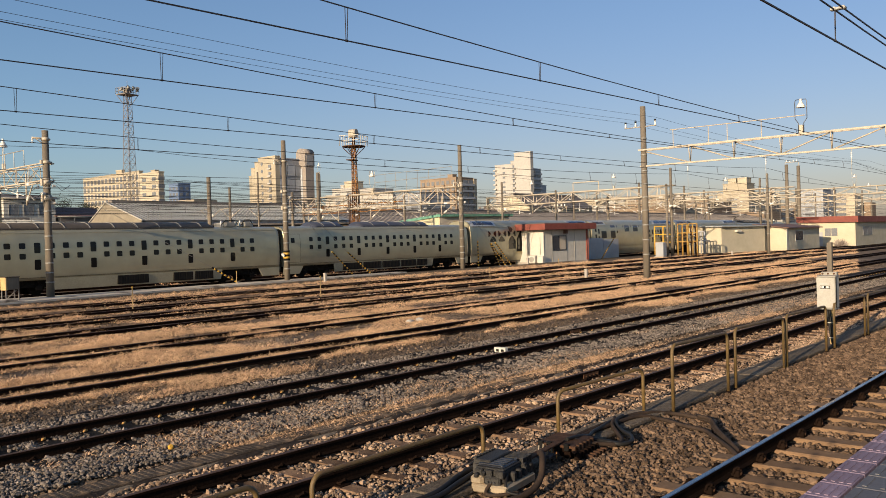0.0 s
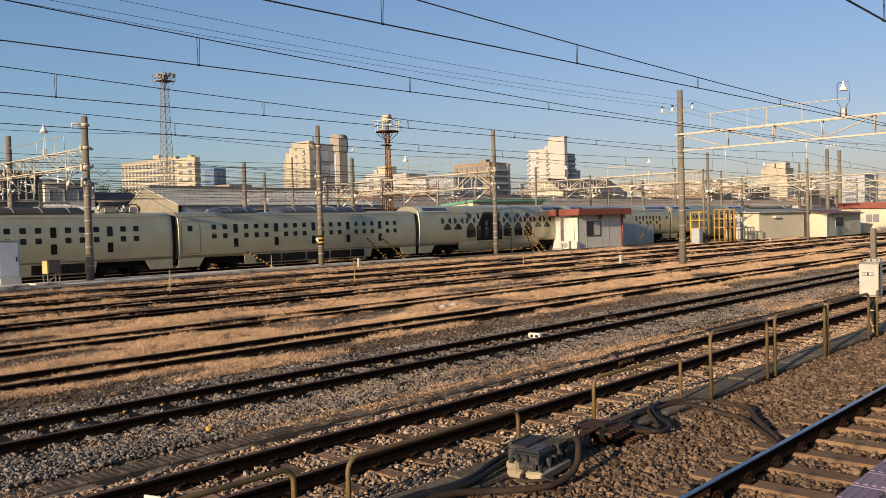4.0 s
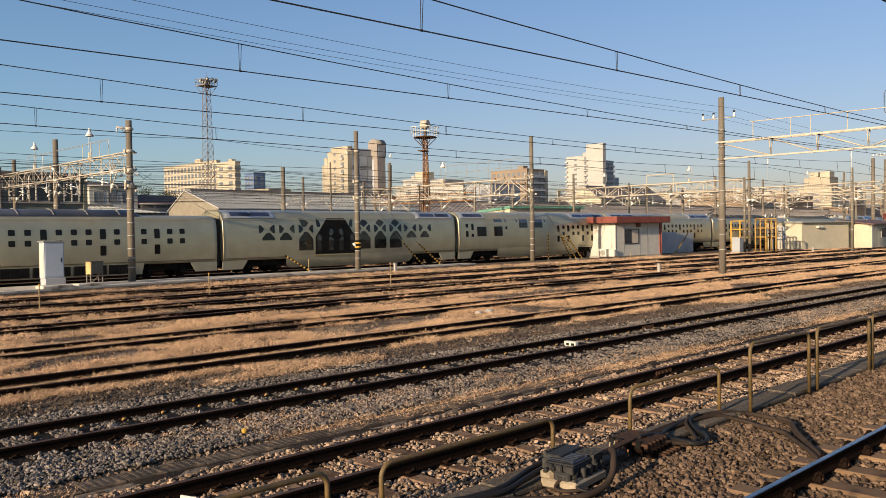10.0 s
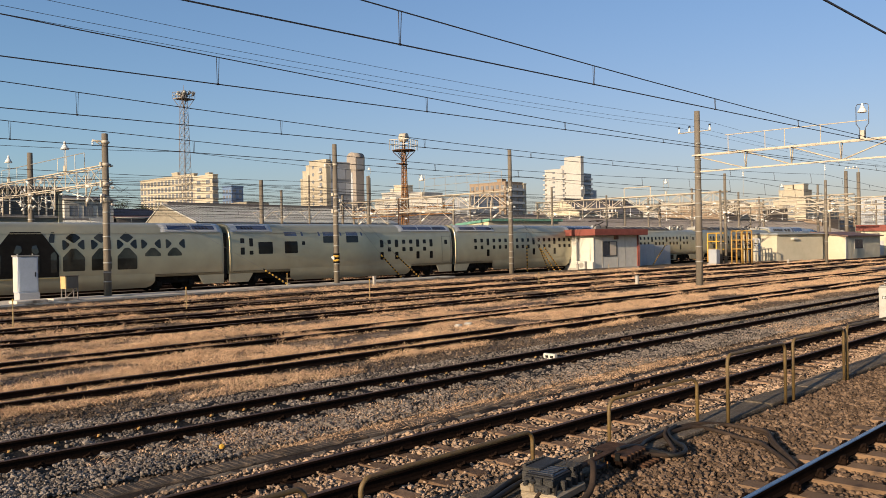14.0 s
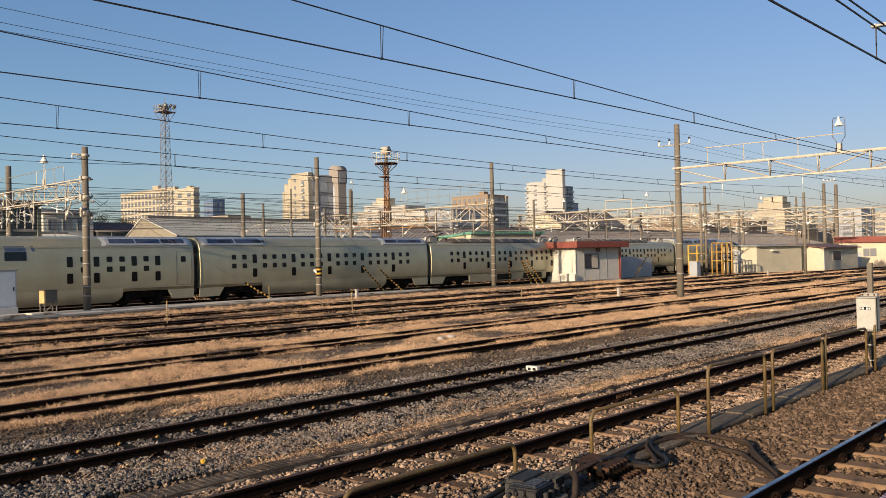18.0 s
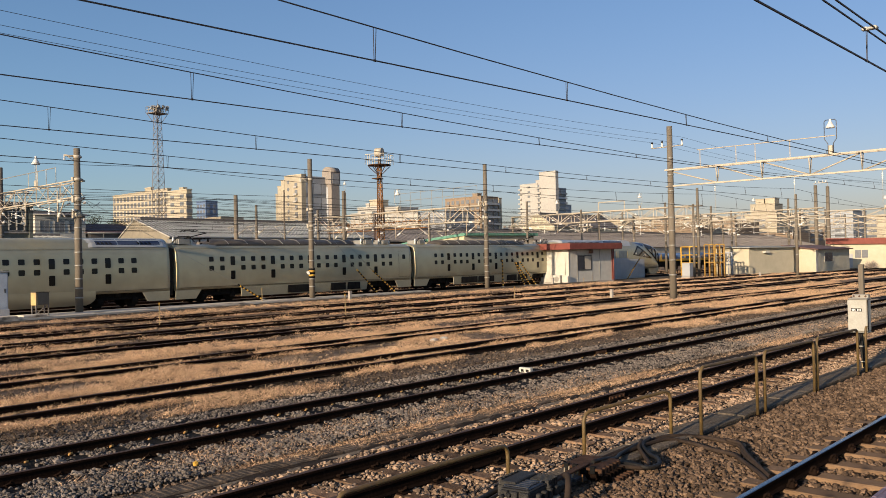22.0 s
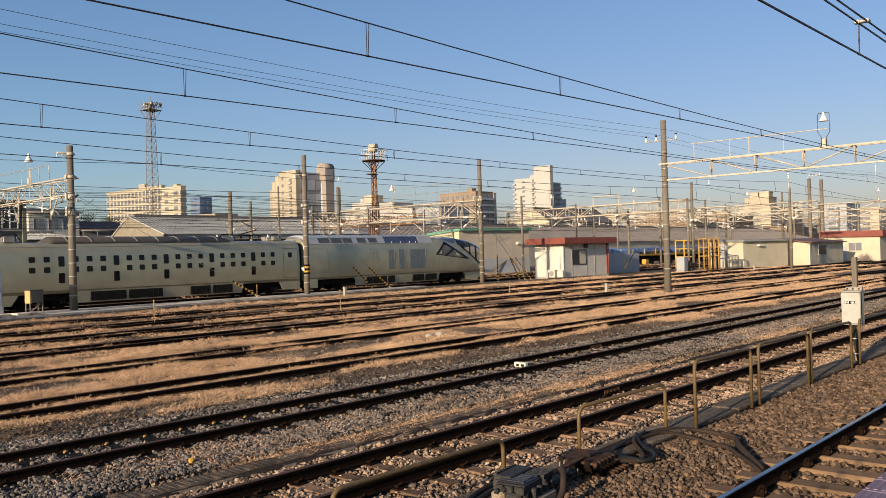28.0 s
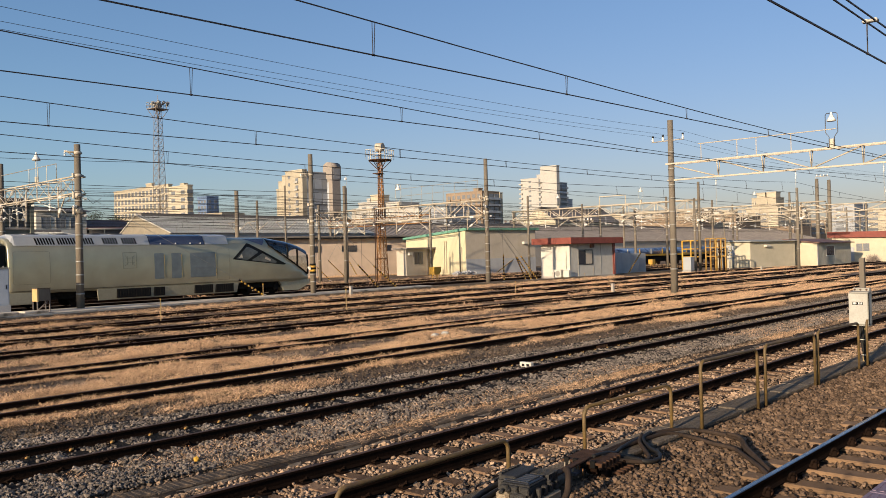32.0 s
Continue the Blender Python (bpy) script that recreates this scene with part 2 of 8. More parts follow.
M["brown_roof"] = surf("brown_roof_steel", (0.17, 0.08, 0.055), (0.11, 0.055, 0.04), 0.65, scale=1.5, fine=20, bump=0.1)
M["green_trim"] = surf("green_roof_trim", (0.15, 0.33, 0.24), (0.11, 0.25, 0.18), 0.6, scale=1.5, fine=20, bump=0.05)
M["roof_grey"] = surf("dusty_grey_roof", (0.22, 0.19, 0.17), (0.15, 0.13, 0.115), 0.75, scale=0.4, fine=6, bump=0.15)
M["roof_pale"] = surf("pale_ribbed_roof", (0.33, 0.33, 0.31), (0.25, 0.25, 0.235), 0.6, scale=0.4, fine=6, bump=0.1)
M["city_white"] = surf("city_white_render", (0.43, 0.405, 0.37), (0.37, 0.345, 0.315), 0.85, scale=0.05, fine=1, bump=0)
M["city_cream"] = surf("city_cream_render", (0.42, 0.365, 0.275), (0.35, 0.30, 0.228), 0.85, scale=0.05, fine=1, bump=0, vary="object", amount=0.15)
# darker than the cream blocks: the stair tower's shaded front is in this colour
M["city_taupe"] = surf("city_taupe_shade", (0.29, 0.25, 0.215), (0.235, 0.20, 0.175), 0.85, scale=0.05, fine=1, bump=0)
M["city_brown"] = surf("city_brown_tile", (0.29, 0.215, 0.15), (0.235, 0.172, 0.122), 0.85, scale=0.05, fine=1, bump=0)
M["city_grey"] = surf("city_grey_panel", (0.36, 0.37, 0.39), (0.28, 0.29, 0.31), 0.6, scale=0.05, fine=1, bump=0, vary="object", amount=0.25)
# window grey is raised: the haze of distance is put into the colour
M["city_glass"] = surf("city_hazed_window", (0.20, 0.20, 0.21), (0.14, 0.145, 0.155), 0.25, bump=0)
M["city_blue"] = surf("city_blue_glass", (0.13, 0.18, 0.29), (0.10, 0.145, 0.24), 0.3, scale=0.05, fine=1, bump=0)
M["city_dark"] = surf("city_dark_grey_panel", (0.31, 0.295, 0.285), (0.24, 0.23, 0.225), 0.7, scale=0.05, fine=1, bump=0)
# bare trees in a lifted tone, so that the rise has haze in its colour
M["hill"] = surf("bare_winter_trees", (0.34, 0.28, 0.24), (0.26, 0.215, 0.19), 0.95, scale=0.05, fine=0.6, bump=0.3, vary="island", amount=0.3)
M["train"] = surf("champagne_green_body", (0.40, 0.37, 0.262), (0.37, 0.342, 0.242), 0.33, 0.42, scale=0.25, fine=1.2, bump=0.0, coat=0.2)
M["seam"] = surf("dull_body_seam", (0.16, 0.15, 0.105), (0.12, 0.112, 0.08), 0.6, bump=0)
M["train_roof"] = surf("grey_train_roof", (0.10, 0.082, 0.065), (0.065, 0.053, 0.042), 0.6, 0.1, scale=1, fine=10, bump=0.05)
M["train_solar"] = surf("dark_blue_roof_panel", (0.11, 0.13, 0.19), (0.075, 0.09, 0.14), 0.16, 0.45, scale=0.8, bump=0)
M["fairing_blue"] = surf("dull_blue_grey_fairing", (0.085, 0.09, 0.115), (0.055, 0.058, 0.075), 0.4, 0.2, scale=0.8, bump=0)
M["train_skirt"] = surf("dusty_champagne_skirt", (0.41, 0.375, 0.27), (0.34, 0.31, 0.222), 0.45, 0.35, scale=0.8, fine=12, bump=0.02)
M["gold"] = surf("brass_edge_trim", (0.72, 0.56, 0.28), (0.6, 0.45, 0.22), 0.3, 0.9, bump=0)
M["glass"] = surf("tinted_window_glass", (0.008, 0.008, 0.008), (0.014, 0.013, 0.012), 0.12, 0.0, scale=0.7, bump=0, spec=0.18)
M["louvre"] = surf("dark_louvre", (0.016, 0.014, 0.012), (0.01, 0.009, 0.008), 0.7, 0.0, bump=0.1, spec=0.15)
M["blind"] = surf("grey_grille_panel", (0.20, 0.225, 0.225), (0.15, 0.17, 0.175), 0.5, 0.3, scale=2, bump=0)
# cream that paints bright light showing through the cab's side window
M["cab_light"] = surf("cab_light_patch", (0.62, 0.52, 0.38), (0.5, 0.42, 0.30), 0.35, bump=0)
M["far_train"] = surf("blue_coach_paint", (0.10, 0.16, 0.30), (0.08, 0.13, 0.24), 0.3, 0.1, scale=0.5, bump=0)
M["pink_tile"] = surf("mauve_platform_tile", (0.25, 0.185, 0.235), (0.195, 0.142, 0.185), 0.7, scale=4, fine=50, bump=0.2, vary="object", amount=0.12)
M["dark_tile"] = surf("dark_grey_platform_tile", (0.12, 0.115, 0.12), (0.085, 0.08, 0.085), 0.65, scale=4, fine=50, bump=0.2, vary="object", amount=0.15)


def sheer(name, tint, gloss=0.1):
    """Thin clear glazing: mostly see-through, with a faint sharp reflection."""
    m = bpy.data.materials.new(name)
    m.use_nodes = True
    n, l = m.node_tree.nodes, m.node_tree.links
    n.remove(n["Principled BSDF"])
    a, b, x = n.new("ShaderNodeBsdfTransparent"), n.new("ShaderNodeBsdfGlossy"), n.new("ShaderNodeMixShader")
    a.inputs["Color"].default_value = (*tint, 1)
    b.inputs["Roughness"].default_value = 0.03
    x.inputs["Fac"].default_value = gloss
    l.new(a.outputs[0], x.inputs[1])
    l.new(b.outputs[0], x.inputs[2])
    l.new(x.outputs[0], n["Material Output"].inputs["Surface"])
    return m


M["cab_glass"] = sheer("clear_cab_glazing", (0.72, 0.74, 0.72))


# ---- mesh helpers ----
def box(bm, x0, x1, y0, y1, z0, z1, bevel=0.0):
    v = [bm.verts.new((x, y, z)) for x in (x0, x1) for y in (y0, y1) for z in (z0, z1)]
    fs = [bm.faces.new([v[i] for i in f]) for f in ((0, 1, 3, 2), (4, 6, 7, 5), (0, 4, 5, 1), (2, 3, 7, 6), (0, 2, 6, 4), (1, 5, 7, 3))]
    if bevel:
        bmesh.ops.bevel(bm, geom=list({e for f in fs for e in f.edges}), offset=bevel, segments=1, affect="EDGES", profile=0.5)
    return bm


def rod(bm, p, q, r, seg=8, r2=None, caps=True):
    p, q = Vector(p), Vector(q)
    d = (q - p).normalized()
    a = d.orthogonal().normalized()
    b = d.cross(a)
    r2 = r if r2 is None else r2
    rings = []
    for c, rr in ((p, r), (q, r2)):
        rings.append([bm.verts.new(c + rr * (math.cos(k * math.tau / seg) * a + math.sin(k * math.tau / seg) * b)) for k in range(seg)])
    for k in range(seg):
        f = bm.faces.new((rings[0][k], rings[0][(k + 1) % seg], rings[1][(k + 1) % seg], rings[1][k]))
        f.smooth = seg > 5
    if caps:
        bm.faces.new(rings[0][::-1])
        bm.faces.new(rings[1])
    return bm


def tube(bm, pts, r, seg=8, caps=True):
    pts = [Vector(p) for p in pts]
    rings, a = [], None
    for i, p in enumerate(pts):
        d = (pts[min(i + 1, len(pts) - 1)] - pts[max(i - 1, 0)]).normalized()
        a = d.orthogonal().normalized() if a is None else (a - a.dot(d) * d).normalized()
        b = d.cross(a)
        rings.append([bm.verts.new(p + r * (math.cos(k * math.tau / seg) * a + math.sin(k * math.tau / seg) * b)) for k in range(seg)])
    for s, t in zip(rings, rings[1:]):
        for k in range(seg):
            f = bm.faces.new((s[k], s[(k + 1) % seg], t[(k + 1) % seg], t[k]))
            f.smooth = seg > 4
    if caps:
        bm.faces.new(rings[0][::-1])
        bm.faces.new(rings[-1])
    return bm


def prism(bm, poly, place, depth):
    """A flat polygon of (u, v) with thickness; place(u, v, d) gives the corner at depth d."""
    a = [bm.verts.new(place(u, v, 0.0)) for u, v in poly]
    b = [bm.verts.new(place(u, v, depth)) for u, v in poly]
    bm.faces.new(a)
    bm.faces.new(b[::-1])
    for i in range(len(poly)):
        j = (i + 1) % len(poly)
        bm.faces.new((a[j], a[i], b[i], b[j]))
    return bm


def mesh_of(name, bm, material, normals=True):
    me = bpy.data.meshes.new(name)
    if normals:
        bmesh.ops.recalc_face_normals(bm, faces=bm.faces)
    bm.to_mesh(me)
    bm.free()
    me.materials.append(material)
    return me


def part(name, bm, material, parent, label=""):
    ob = new(name, mesh_of(name, bm, material))
    ob.parent = parent
    return tagged(ob, label) if label else ob


def thing(name, label, category, m=None, group="", kind=""):
    ob = new(name)
    if m is not None:
        ob.matrix_basis = m
    return tagged(ob, label, category, group, kind)


def solid(name, bm, material, label, category="", group="", kind="", m=None):
    ob = new(name, mesh_of(name, bm, material))
    if m is not None:
        ob.matrix_basis = m
    return tagged(ob, label, category, group, kind)


def fast_mesh(name, verts, faces, material):
    """A mesh from arrays of vertices and equal-sided faces."""
    me = bpy.data.meshes.new(name)
    n, k = faces.shape
    me.vertices.add(len(verts))
    me.vertices.foreach_set("co", verts.astype(np.float32).ravel())
    me.loops.add(n * k)
    me.loops.foreach_set("vertex_index", faces.astype(np.int32).ravel())
    me.polygons.add(n)
    me.polygons.foreach_set("loop_start", np.arange(0, n * k, k, dtype=np.int32))
    me.update(calc_edges=True)
    me.shade_flat()
    me.materials.append(material)
    return me


B = bmesh.new
rng = np.random.default_rng(7)


# ---- ground and track beds ----
def ground_z(y):
    return float(np.interp(y, [-40, 1, 5, 9, 14, 19, 24, 34, 41, 60, 300], [-0.25, -0.25, -0.24, -0.2, -0.17, -0.14, -0.115, -0.08, 0.03, 0.06, 0.1]))


def sheet(name, x0, x1, y0, y1, dx, dy, material, label, lift=0.0, rough=0.03, kind="structure", category=""):
    nx, ny = int((x1 - x0) / dx) + 1, int((y1 - y0) / dy) + 1
    xs, ys = np.linspace(x0, x1, nx), np.linspace(y0, y1, ny)
    v = np.zeros((nx, ny, 3))
    v[..., 0], v[..., 1] = xs[:, None], ys[None]
    v[..., 2] = np.array([ground_z(y) for y in ys])[None] + lift + rng.normal(0, rough, (nx, ny))
    i = np.arange(nx * ny).reshape(nx, ny)
    f = np.stack([i[:-1, :-1], i[1:, :-1], i[1:, 1:], i[:-1, 1:]], -1).reshape(-1, 4)
    return tagged(new(name, fast_mesh(name, v.reshape(-1, 3), f, material)), label, category, "", kind)


def far_ground():
    xs = np.array([-3000, -800, -200, -60, -20, 0, 20, 50, 90, 150, 250, 500, 1200, 3000.0])
    ys = np.concatenate([[-3000, -600, -100, -20, -4, 1], np.arange(3, 62, 2.0), [70, 90, 150, 300, 800, 3000]])
    v = np.zeros((len(xs), len(ys), 3))
    v[..., 0], v[..., 1] = xs[:, None], ys[None]
    v[..., 2] = np.array([ground_z(y) for y in ys])[None] - 0.02
    i = np.arange(v.shape[0] * v.shape[1]).reshape(v.shape[:2])
    f = np.stack([i[:-1, :-1], i[1:, :-1], i[1:, 1:], i[:-1, 1:]], -1).reshape(-1, 4)
    tagged(new("ground", fast_mesh("ground", v.reshape(-1, 3), f, M["earth"])), "dry earth of a railway yard with straw-coloured grass", "ground", "", "structure")


far_ground()
sheet("ballast_bed", 2, 70, 1.65, 5.5, 0.25, 0.12, M["bed_brown"], "rust-brown ballast bed beside the platform, dark as the shade between stones", 0.03, 0.012, category="ballast")
sheet("ballast_bed", 2, 80, 6.05, 9.3, 0.3, 0.15, M["bed_brown"], "brown ballast bed under a wooden-sleeper track, dark as the shade between stones", 0.03, 0.012, category="ballast")
sheet("ballast_bed", 1, 110, 9.9, 13.7, 0.35, 0.18, M["bed_grey"], "grey ballast bed of a main track, dark as the shade between stones", 0.04, 0.012, category="ballast")

RAIL = [(-0.063, -0.153), (0.063, -0.153), (0.063, -0.143), (0.012, -0.128), (0.009, -0.045), (0.033, -0.034), (0.033, -0.006), (0.024, -0.0), (-0.024, -0.0), (-0.033, -0.006), (-0.033, -0.034), (-0.009, -0.045), (-0.012, -0.128), (-0.063, -0.143)]


def rail_mesh(x0, x1, head):
    bm = B()
    a = [bm.verts.new((x0, y, z)) for y, z in RAIL]
    b = [bm.verts.new((x1, y, z)) for y, z in RAIL]
    for i in range(len(RAIL)):
        j = (i + 1) % len(RAIL)
        f = bm.faces.new((a[i], a[j], b[j], b[i]))
        f.material_index = 1 if 6 <= i <= 8 else 0
    bm.faces.new(a[::-1])
    bm.faces.new(b)
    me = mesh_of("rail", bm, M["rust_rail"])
    me.materials.append(head)
    return me


def track(y, label, head, z=0.0, sleepers=None, x0=-8.0, x1=420.0, spacing=0.62, s0=2.0, s1=60.0, clips=None, half=0.115, big=False):
    t = thing("railway_track", label, "railway track", pose(0, y, z), "tracks of the yard", "structure")
    me = rail_mesh(x0, x1, head)
    for dy in (-0.566, 0.566):
        r = new("rail", me)
        r.parent, r.location = t, (0, dy, 0)
    if sleepers:
        bm = B()
        box(bm, -half, half, -1.05, 1.05, -0.30, -0.158, 0.018)
        sm = mesh_of("sleeper", bm, sleepers)
        n = int((s1 - s0) / spacing)
        for i in range(n):
            s = new("sleeper", sm)
            s.parent, s.location = t, (s0 + i * spacing + random.uniform(-0.02, 0.02), random.uniform(-0.03, 0.03), random.uniform(-0.008, 0.008))
            s.rotation_euler = (0, 0, random.uniform(-0.02, 0.02))
        bm = B()
        for i in range(n):
            x = s0 + i * spacing
            for dy in (-0.566, 0.566):
                box(bm, x - 0.08, x + 0.08, dy - 0.17, dy + 0.17, -0.165, -0.146)
                if big:
                    for e in (-1, 1):
                        box(bm, x - 0.075, x + 0.06, dy + e * 0.125 - 0.035, dy + e * 0.125 + 0.035, -0.15, -0.07, 0.012)
                        rod(bm, (x - 0.01, dy + e * 0.125, -0.08), (x - 0.01, dy + e * 0.125, -0.04), 0.026, 6)
                        tube(bm, [(x - 0.09, dy + e * 0.1, -0.1), (x - 0.075, dy + e * 0.11, -0.055), (x - 0.01, dy + e * 0.125, -0.045), (x + 0.06, dy + e * 0.11, -0.06), (x + 0.08, dy + e * 0.1, -0.11)], 0.016, 5)
                for e in (-1, 1):
                    box(bm, x - 0.03, x + 0.03, dy + e * 0.085 - 0.03, dy + e * 0.085 + 0.03, -0.146, -0.115)
                    c = dy + e * 0.12
                    tube(bm, [(x - 0.05, c - e * 0.04, -0.125), (x - 0.045, c + e * 0.02, -0.105), (x, c + e * 0.035, -0.075), (x + 0.045, c + e * 0.02, -0.105), (x + 0.05, c - e * 0.04, -0.125)], 0.013, 4)
        tagged(part("rail_fastening", bm, M["rust_rail"], t, "rusted rail clips and base plates"), kind="stuff")
        if clips:
            bm = B()
            for i in range(n):
                x = s0 + i * spacing
                rod(bm, (x - 0.03, 0.566 - 0.14, -0.115), (x + 0.03, 0.566 - 0.14, -0.105), 0.026, 7)
            tagged(part("insulator_pad", bm, clips, t, "small orange insulator pads"), kind="stuff")
    return t


track(3.095, "near platform track with a polished rail head", M["worn_rail"], 0, M["sleeper_brown"], spacing=0.75, s0=-5.88, s1=48, half=0.145, clips=M["rust"], big=True)
track(7.69, "rusty track on weathered wooden sleepers", M["dull_rail"], 0, M["wood"], spacing=0.6, s0=2.1, s1=55)
track(11.82, "rusty main track on grey ballast", M["dull_rail"], 0, M["sleeper_concrete"], s0=1.5, s1=70, clips=M["clip_orange"])
for y, z, end in ((16.2, 0, 420), (20.75, 0, 420), (25.85, 0.02, 420), (29.75, 0.03, 420), (33.6, 0.05, 420), (37.4, 0.1, 94)):
    track(y, "rusted yard track overgrown with dry grass", M["dull_rail"], z, x1=end)
# dark strips stand for rusty ballast and for the shadow beside each rail
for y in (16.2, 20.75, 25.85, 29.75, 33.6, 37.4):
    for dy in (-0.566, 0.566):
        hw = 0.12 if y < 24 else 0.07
        sheet("ballast_strip", 3, 180, y + dy - hw, y + dy + hw, 0.35, 0.06, M["bed_brown"], "rust-dark ballast strip along a yard rail, the rail's shadow in its colour", 0.022, 0.012, category="ballast")
track(47.45, "yard track on which the sleeper train runs", M["dull_rail"], 0.2)
track(52.2, "rusted yard track behind the train", M["dull_rail"], 0.22)
track(56.4, "rusted yard track behind the train", M["dull_rail"], 0.22)


# ---- the sleeper train ----
M["cab_roof"] = surf("gloss_blue_black_roof", (0.012, 0.016, 0.03), (0.02, 0.024, 0.04), 0.12, 0.0, scale=0.8, bump=0, coat=0.5)
# paler tone for opaque panes: the bright cabin behind is put into the colour
M["cabin_view"] = surf("pale_cabin_behind_glass", (0.16, 0.16, 0.145), (0.05, 0.052, 0.05), 0.15, scale=1.2, fine=6, bump=0)
# paler noise in the dark glass stands for light seen through the car
M["lounge_glass"] = surf("lounge_window_glass", (0.005, 0.0052, 0.005), (0.035, 0.034, 0.028), 0.07, 0.0, scale=0.9, fine=3, bump=0, vary="object", amount=0.85, spec=0.4)
M["vent_housing"] = surf("silver_grey_roof_housing", (0.52, 0.515, 0.50), (0.45, 0.445, 0.43), 0.35, 0.35, scale=1, bump=0.03)
CAR = 20.85
TRAIN_Y, RAIL_Z = 47.45, 0.2
LOWER = [(1.34, 0.85), (1.41, 1.05), (1.45, 1.45), (1.46, 2.0), (1.44, 2.6), (1.40, 3.05)]
# the outline above the windows: a low flat roof, a high round one, and that of the end car
ROOFS = {
    "low": [(1.33, 3.33), (1.21, 3.5), (0.97, 3.61), (0.55, 3.68), (0.0, 3.7)],
    "high": [(1.36, 3.4), (1.2, 3.72), (0.95, 3.92), (0.55, 4.04), (0.0, 4.08)],
    "end": [(1.33, 3.35), (1.19, 3.58), (0.95, 3.74), (0.55, 3.84), (0.0, 3.87)],
}
SIDE = list(LOWER)
CROWN = [3.7]


def use_roof(kind):
    """Sets the outline that the next car is built on."""
    SIDE[:] = LOWER + ROOFS[kind]
    CROWN[0] = SIDE[-1][1]


def side_y(z):
    zs = [p[1] for p in SIDE]
    return float(np.interp(z, zs, [p[0] for p in SIDE]))


def profile():
    return [(-y, z) for y, z in SIDE] + [(y, z) for y, z in SIDE[-2::-1]]


def loft(bm, rings, smooth=True, caps=True):
    vs = [[bm.verts.new(p) for p in r] for r in rings]
    for a, b in zip(vs, vs[1:]):
        for i in range(len(a) - 1):
            bm.faces.new((a[i], a[i + 1], b[i + 1], b[i])).smooth = smooth
        bm.faces.new((a[-1], a[0], b[0], b[-1]))
    if caps:
        bm.faces.new(vs[0][::-1])
        bm.faces.new(vs[-1])
    return bm


def round_poly(pts, r, seg=3):
    out = []
    n = len(pts)
    for i in range(n):
        p, a, b = Vector(pts[i]), Vector(pts[i - 1]), Vector(pts[(i + 1) % n])
        da, db = (a - p), (b - p)
        k = min(r, 0.45 * da.length, 0.45 * db.length)
        s, e = p + da.normalized() * k, p + db.normalized() * k
        for j in range(seg + 1):
            t = j / seg
            q = (1 - t) ** 2 * s + 2 * t * (1 - t) * p + t * t * e
            out.append((q.x, q.y))
    return out


def pane(car, pts, r=0.05, mat="glass", name="window", proud=0.006, label=""):
    bm = prism(B(), round_poly(pts, r), lambda u, v, d: (u, d, v), 0.03)
    zs = [p[1] for p in pts]
    for _, z in SIDE[1:-1]:
        if min(zs) < z < max(zs):
            bmesh.ops.bisect_plane(bm, geom=bm.verts[:] + bm.edges[:] + bm.faces[:], plane_co=(0, 0, z), plane_no=(0, 0, 1))
    for v in bm.verts:
        v.co.y += -side_y(v.co.z) - proud
    return part(name, bm, M[mat], car, label)


def rect(x, z0, z1, w):
    return [(x - w / 2, z0), (x + w / 2, z0), (x + w / 2, z1), (x - w / 2, z1)]


def bogie(car, x, z=0.0):
    b = part("bogie", bogie_mesh(x), M["under"], car, "dark bogie with springs and axle boxes")
    for e in (-1.05, 1.05):
        bm = B()
        for s in (-0.6, 0.6):
            rod(bm, (x + e, s - 0.06, 0.43), (x + e, s + 0.06, 0.43), 0.43, 20)
        rod(bm, (x + e, -0.9, 0.43), (x + e, 0.9, 0.43), 0.08, 8)
        part("wheelset", bm, M["under"], b)


def bogie_mesh(x):
    bm = B()
    for s in (-1, 1):
        box(bm, x - 1.5, x + 1.5, s * 0.95 - 0.08, s * 0.95 + 0.08, 0.45, 0.62, 0.02)
        for e in (-1.05, 1.05):
            box(bm, x + e - 0.17, x + e + 0.17, s * 1.02 - 0.1, s * 1.02 + 0.1, 0.28, 0.6, 0.03)
            rod(bm, (x + e, s * 1.02, 0.6), (x + e, s * 1.02, 0.85), 0.11, 8)
        rod(bm, (x, s * 0.95, 0.6), (x, s * 0.95, 0.9), 0.22, 10)
    box(bm, x - 0.3, x + 0.3, -0.9, 0.9, 0.5, 0.75)
    return bm


def skirt(car, x0, x1, louvres=(), z0=0.28, z1=0.92):
    bm = B()
    for s in (-1, 1):
        a = [(x0 + 0.1, s * 1.30, z0), (x1 - 0.1, s * 1.30, z0), (x1 - 0.1, s * 1.24, z0), (x0 + 0.1, s * 1.24, z0)]
        c = [(x0, s * 1.385, z1), (x1, s * 1.385, z1), (x1, s * 1.30, z1), (x0, s * 1.30, z1)]
        va, vc = [bm.verts.new(p) for p in a], [bm.verts.new(p) for p in c]
        for i in range(4):
            bm.faces.new((va[i], va[(i + 1) % 4], vc[(i + 1) % 4], vc[i]))
        bm.faces.new(va)
        bm.faces.new(vc)
    sk = part("skirt", bm, M["train_skirt"], car, "dusty champagne skirt panel")
    for l0, l1 in louvres:
        bm = B()
        box(bm, l0, l1, -1.40, -1.32, 0.36, 0.88)
        k = int((l1 - l0) / 0.16)
        for i in range(k):
            box(bm, l0 + (i + 0.2) * (l1 - l0) / k, l0 + (i + 0.55) * (l1 - l0) / k, -1.415, -1.40, 0.39, 0.85)
        part("louvre", bm, M["louvre"], sk)


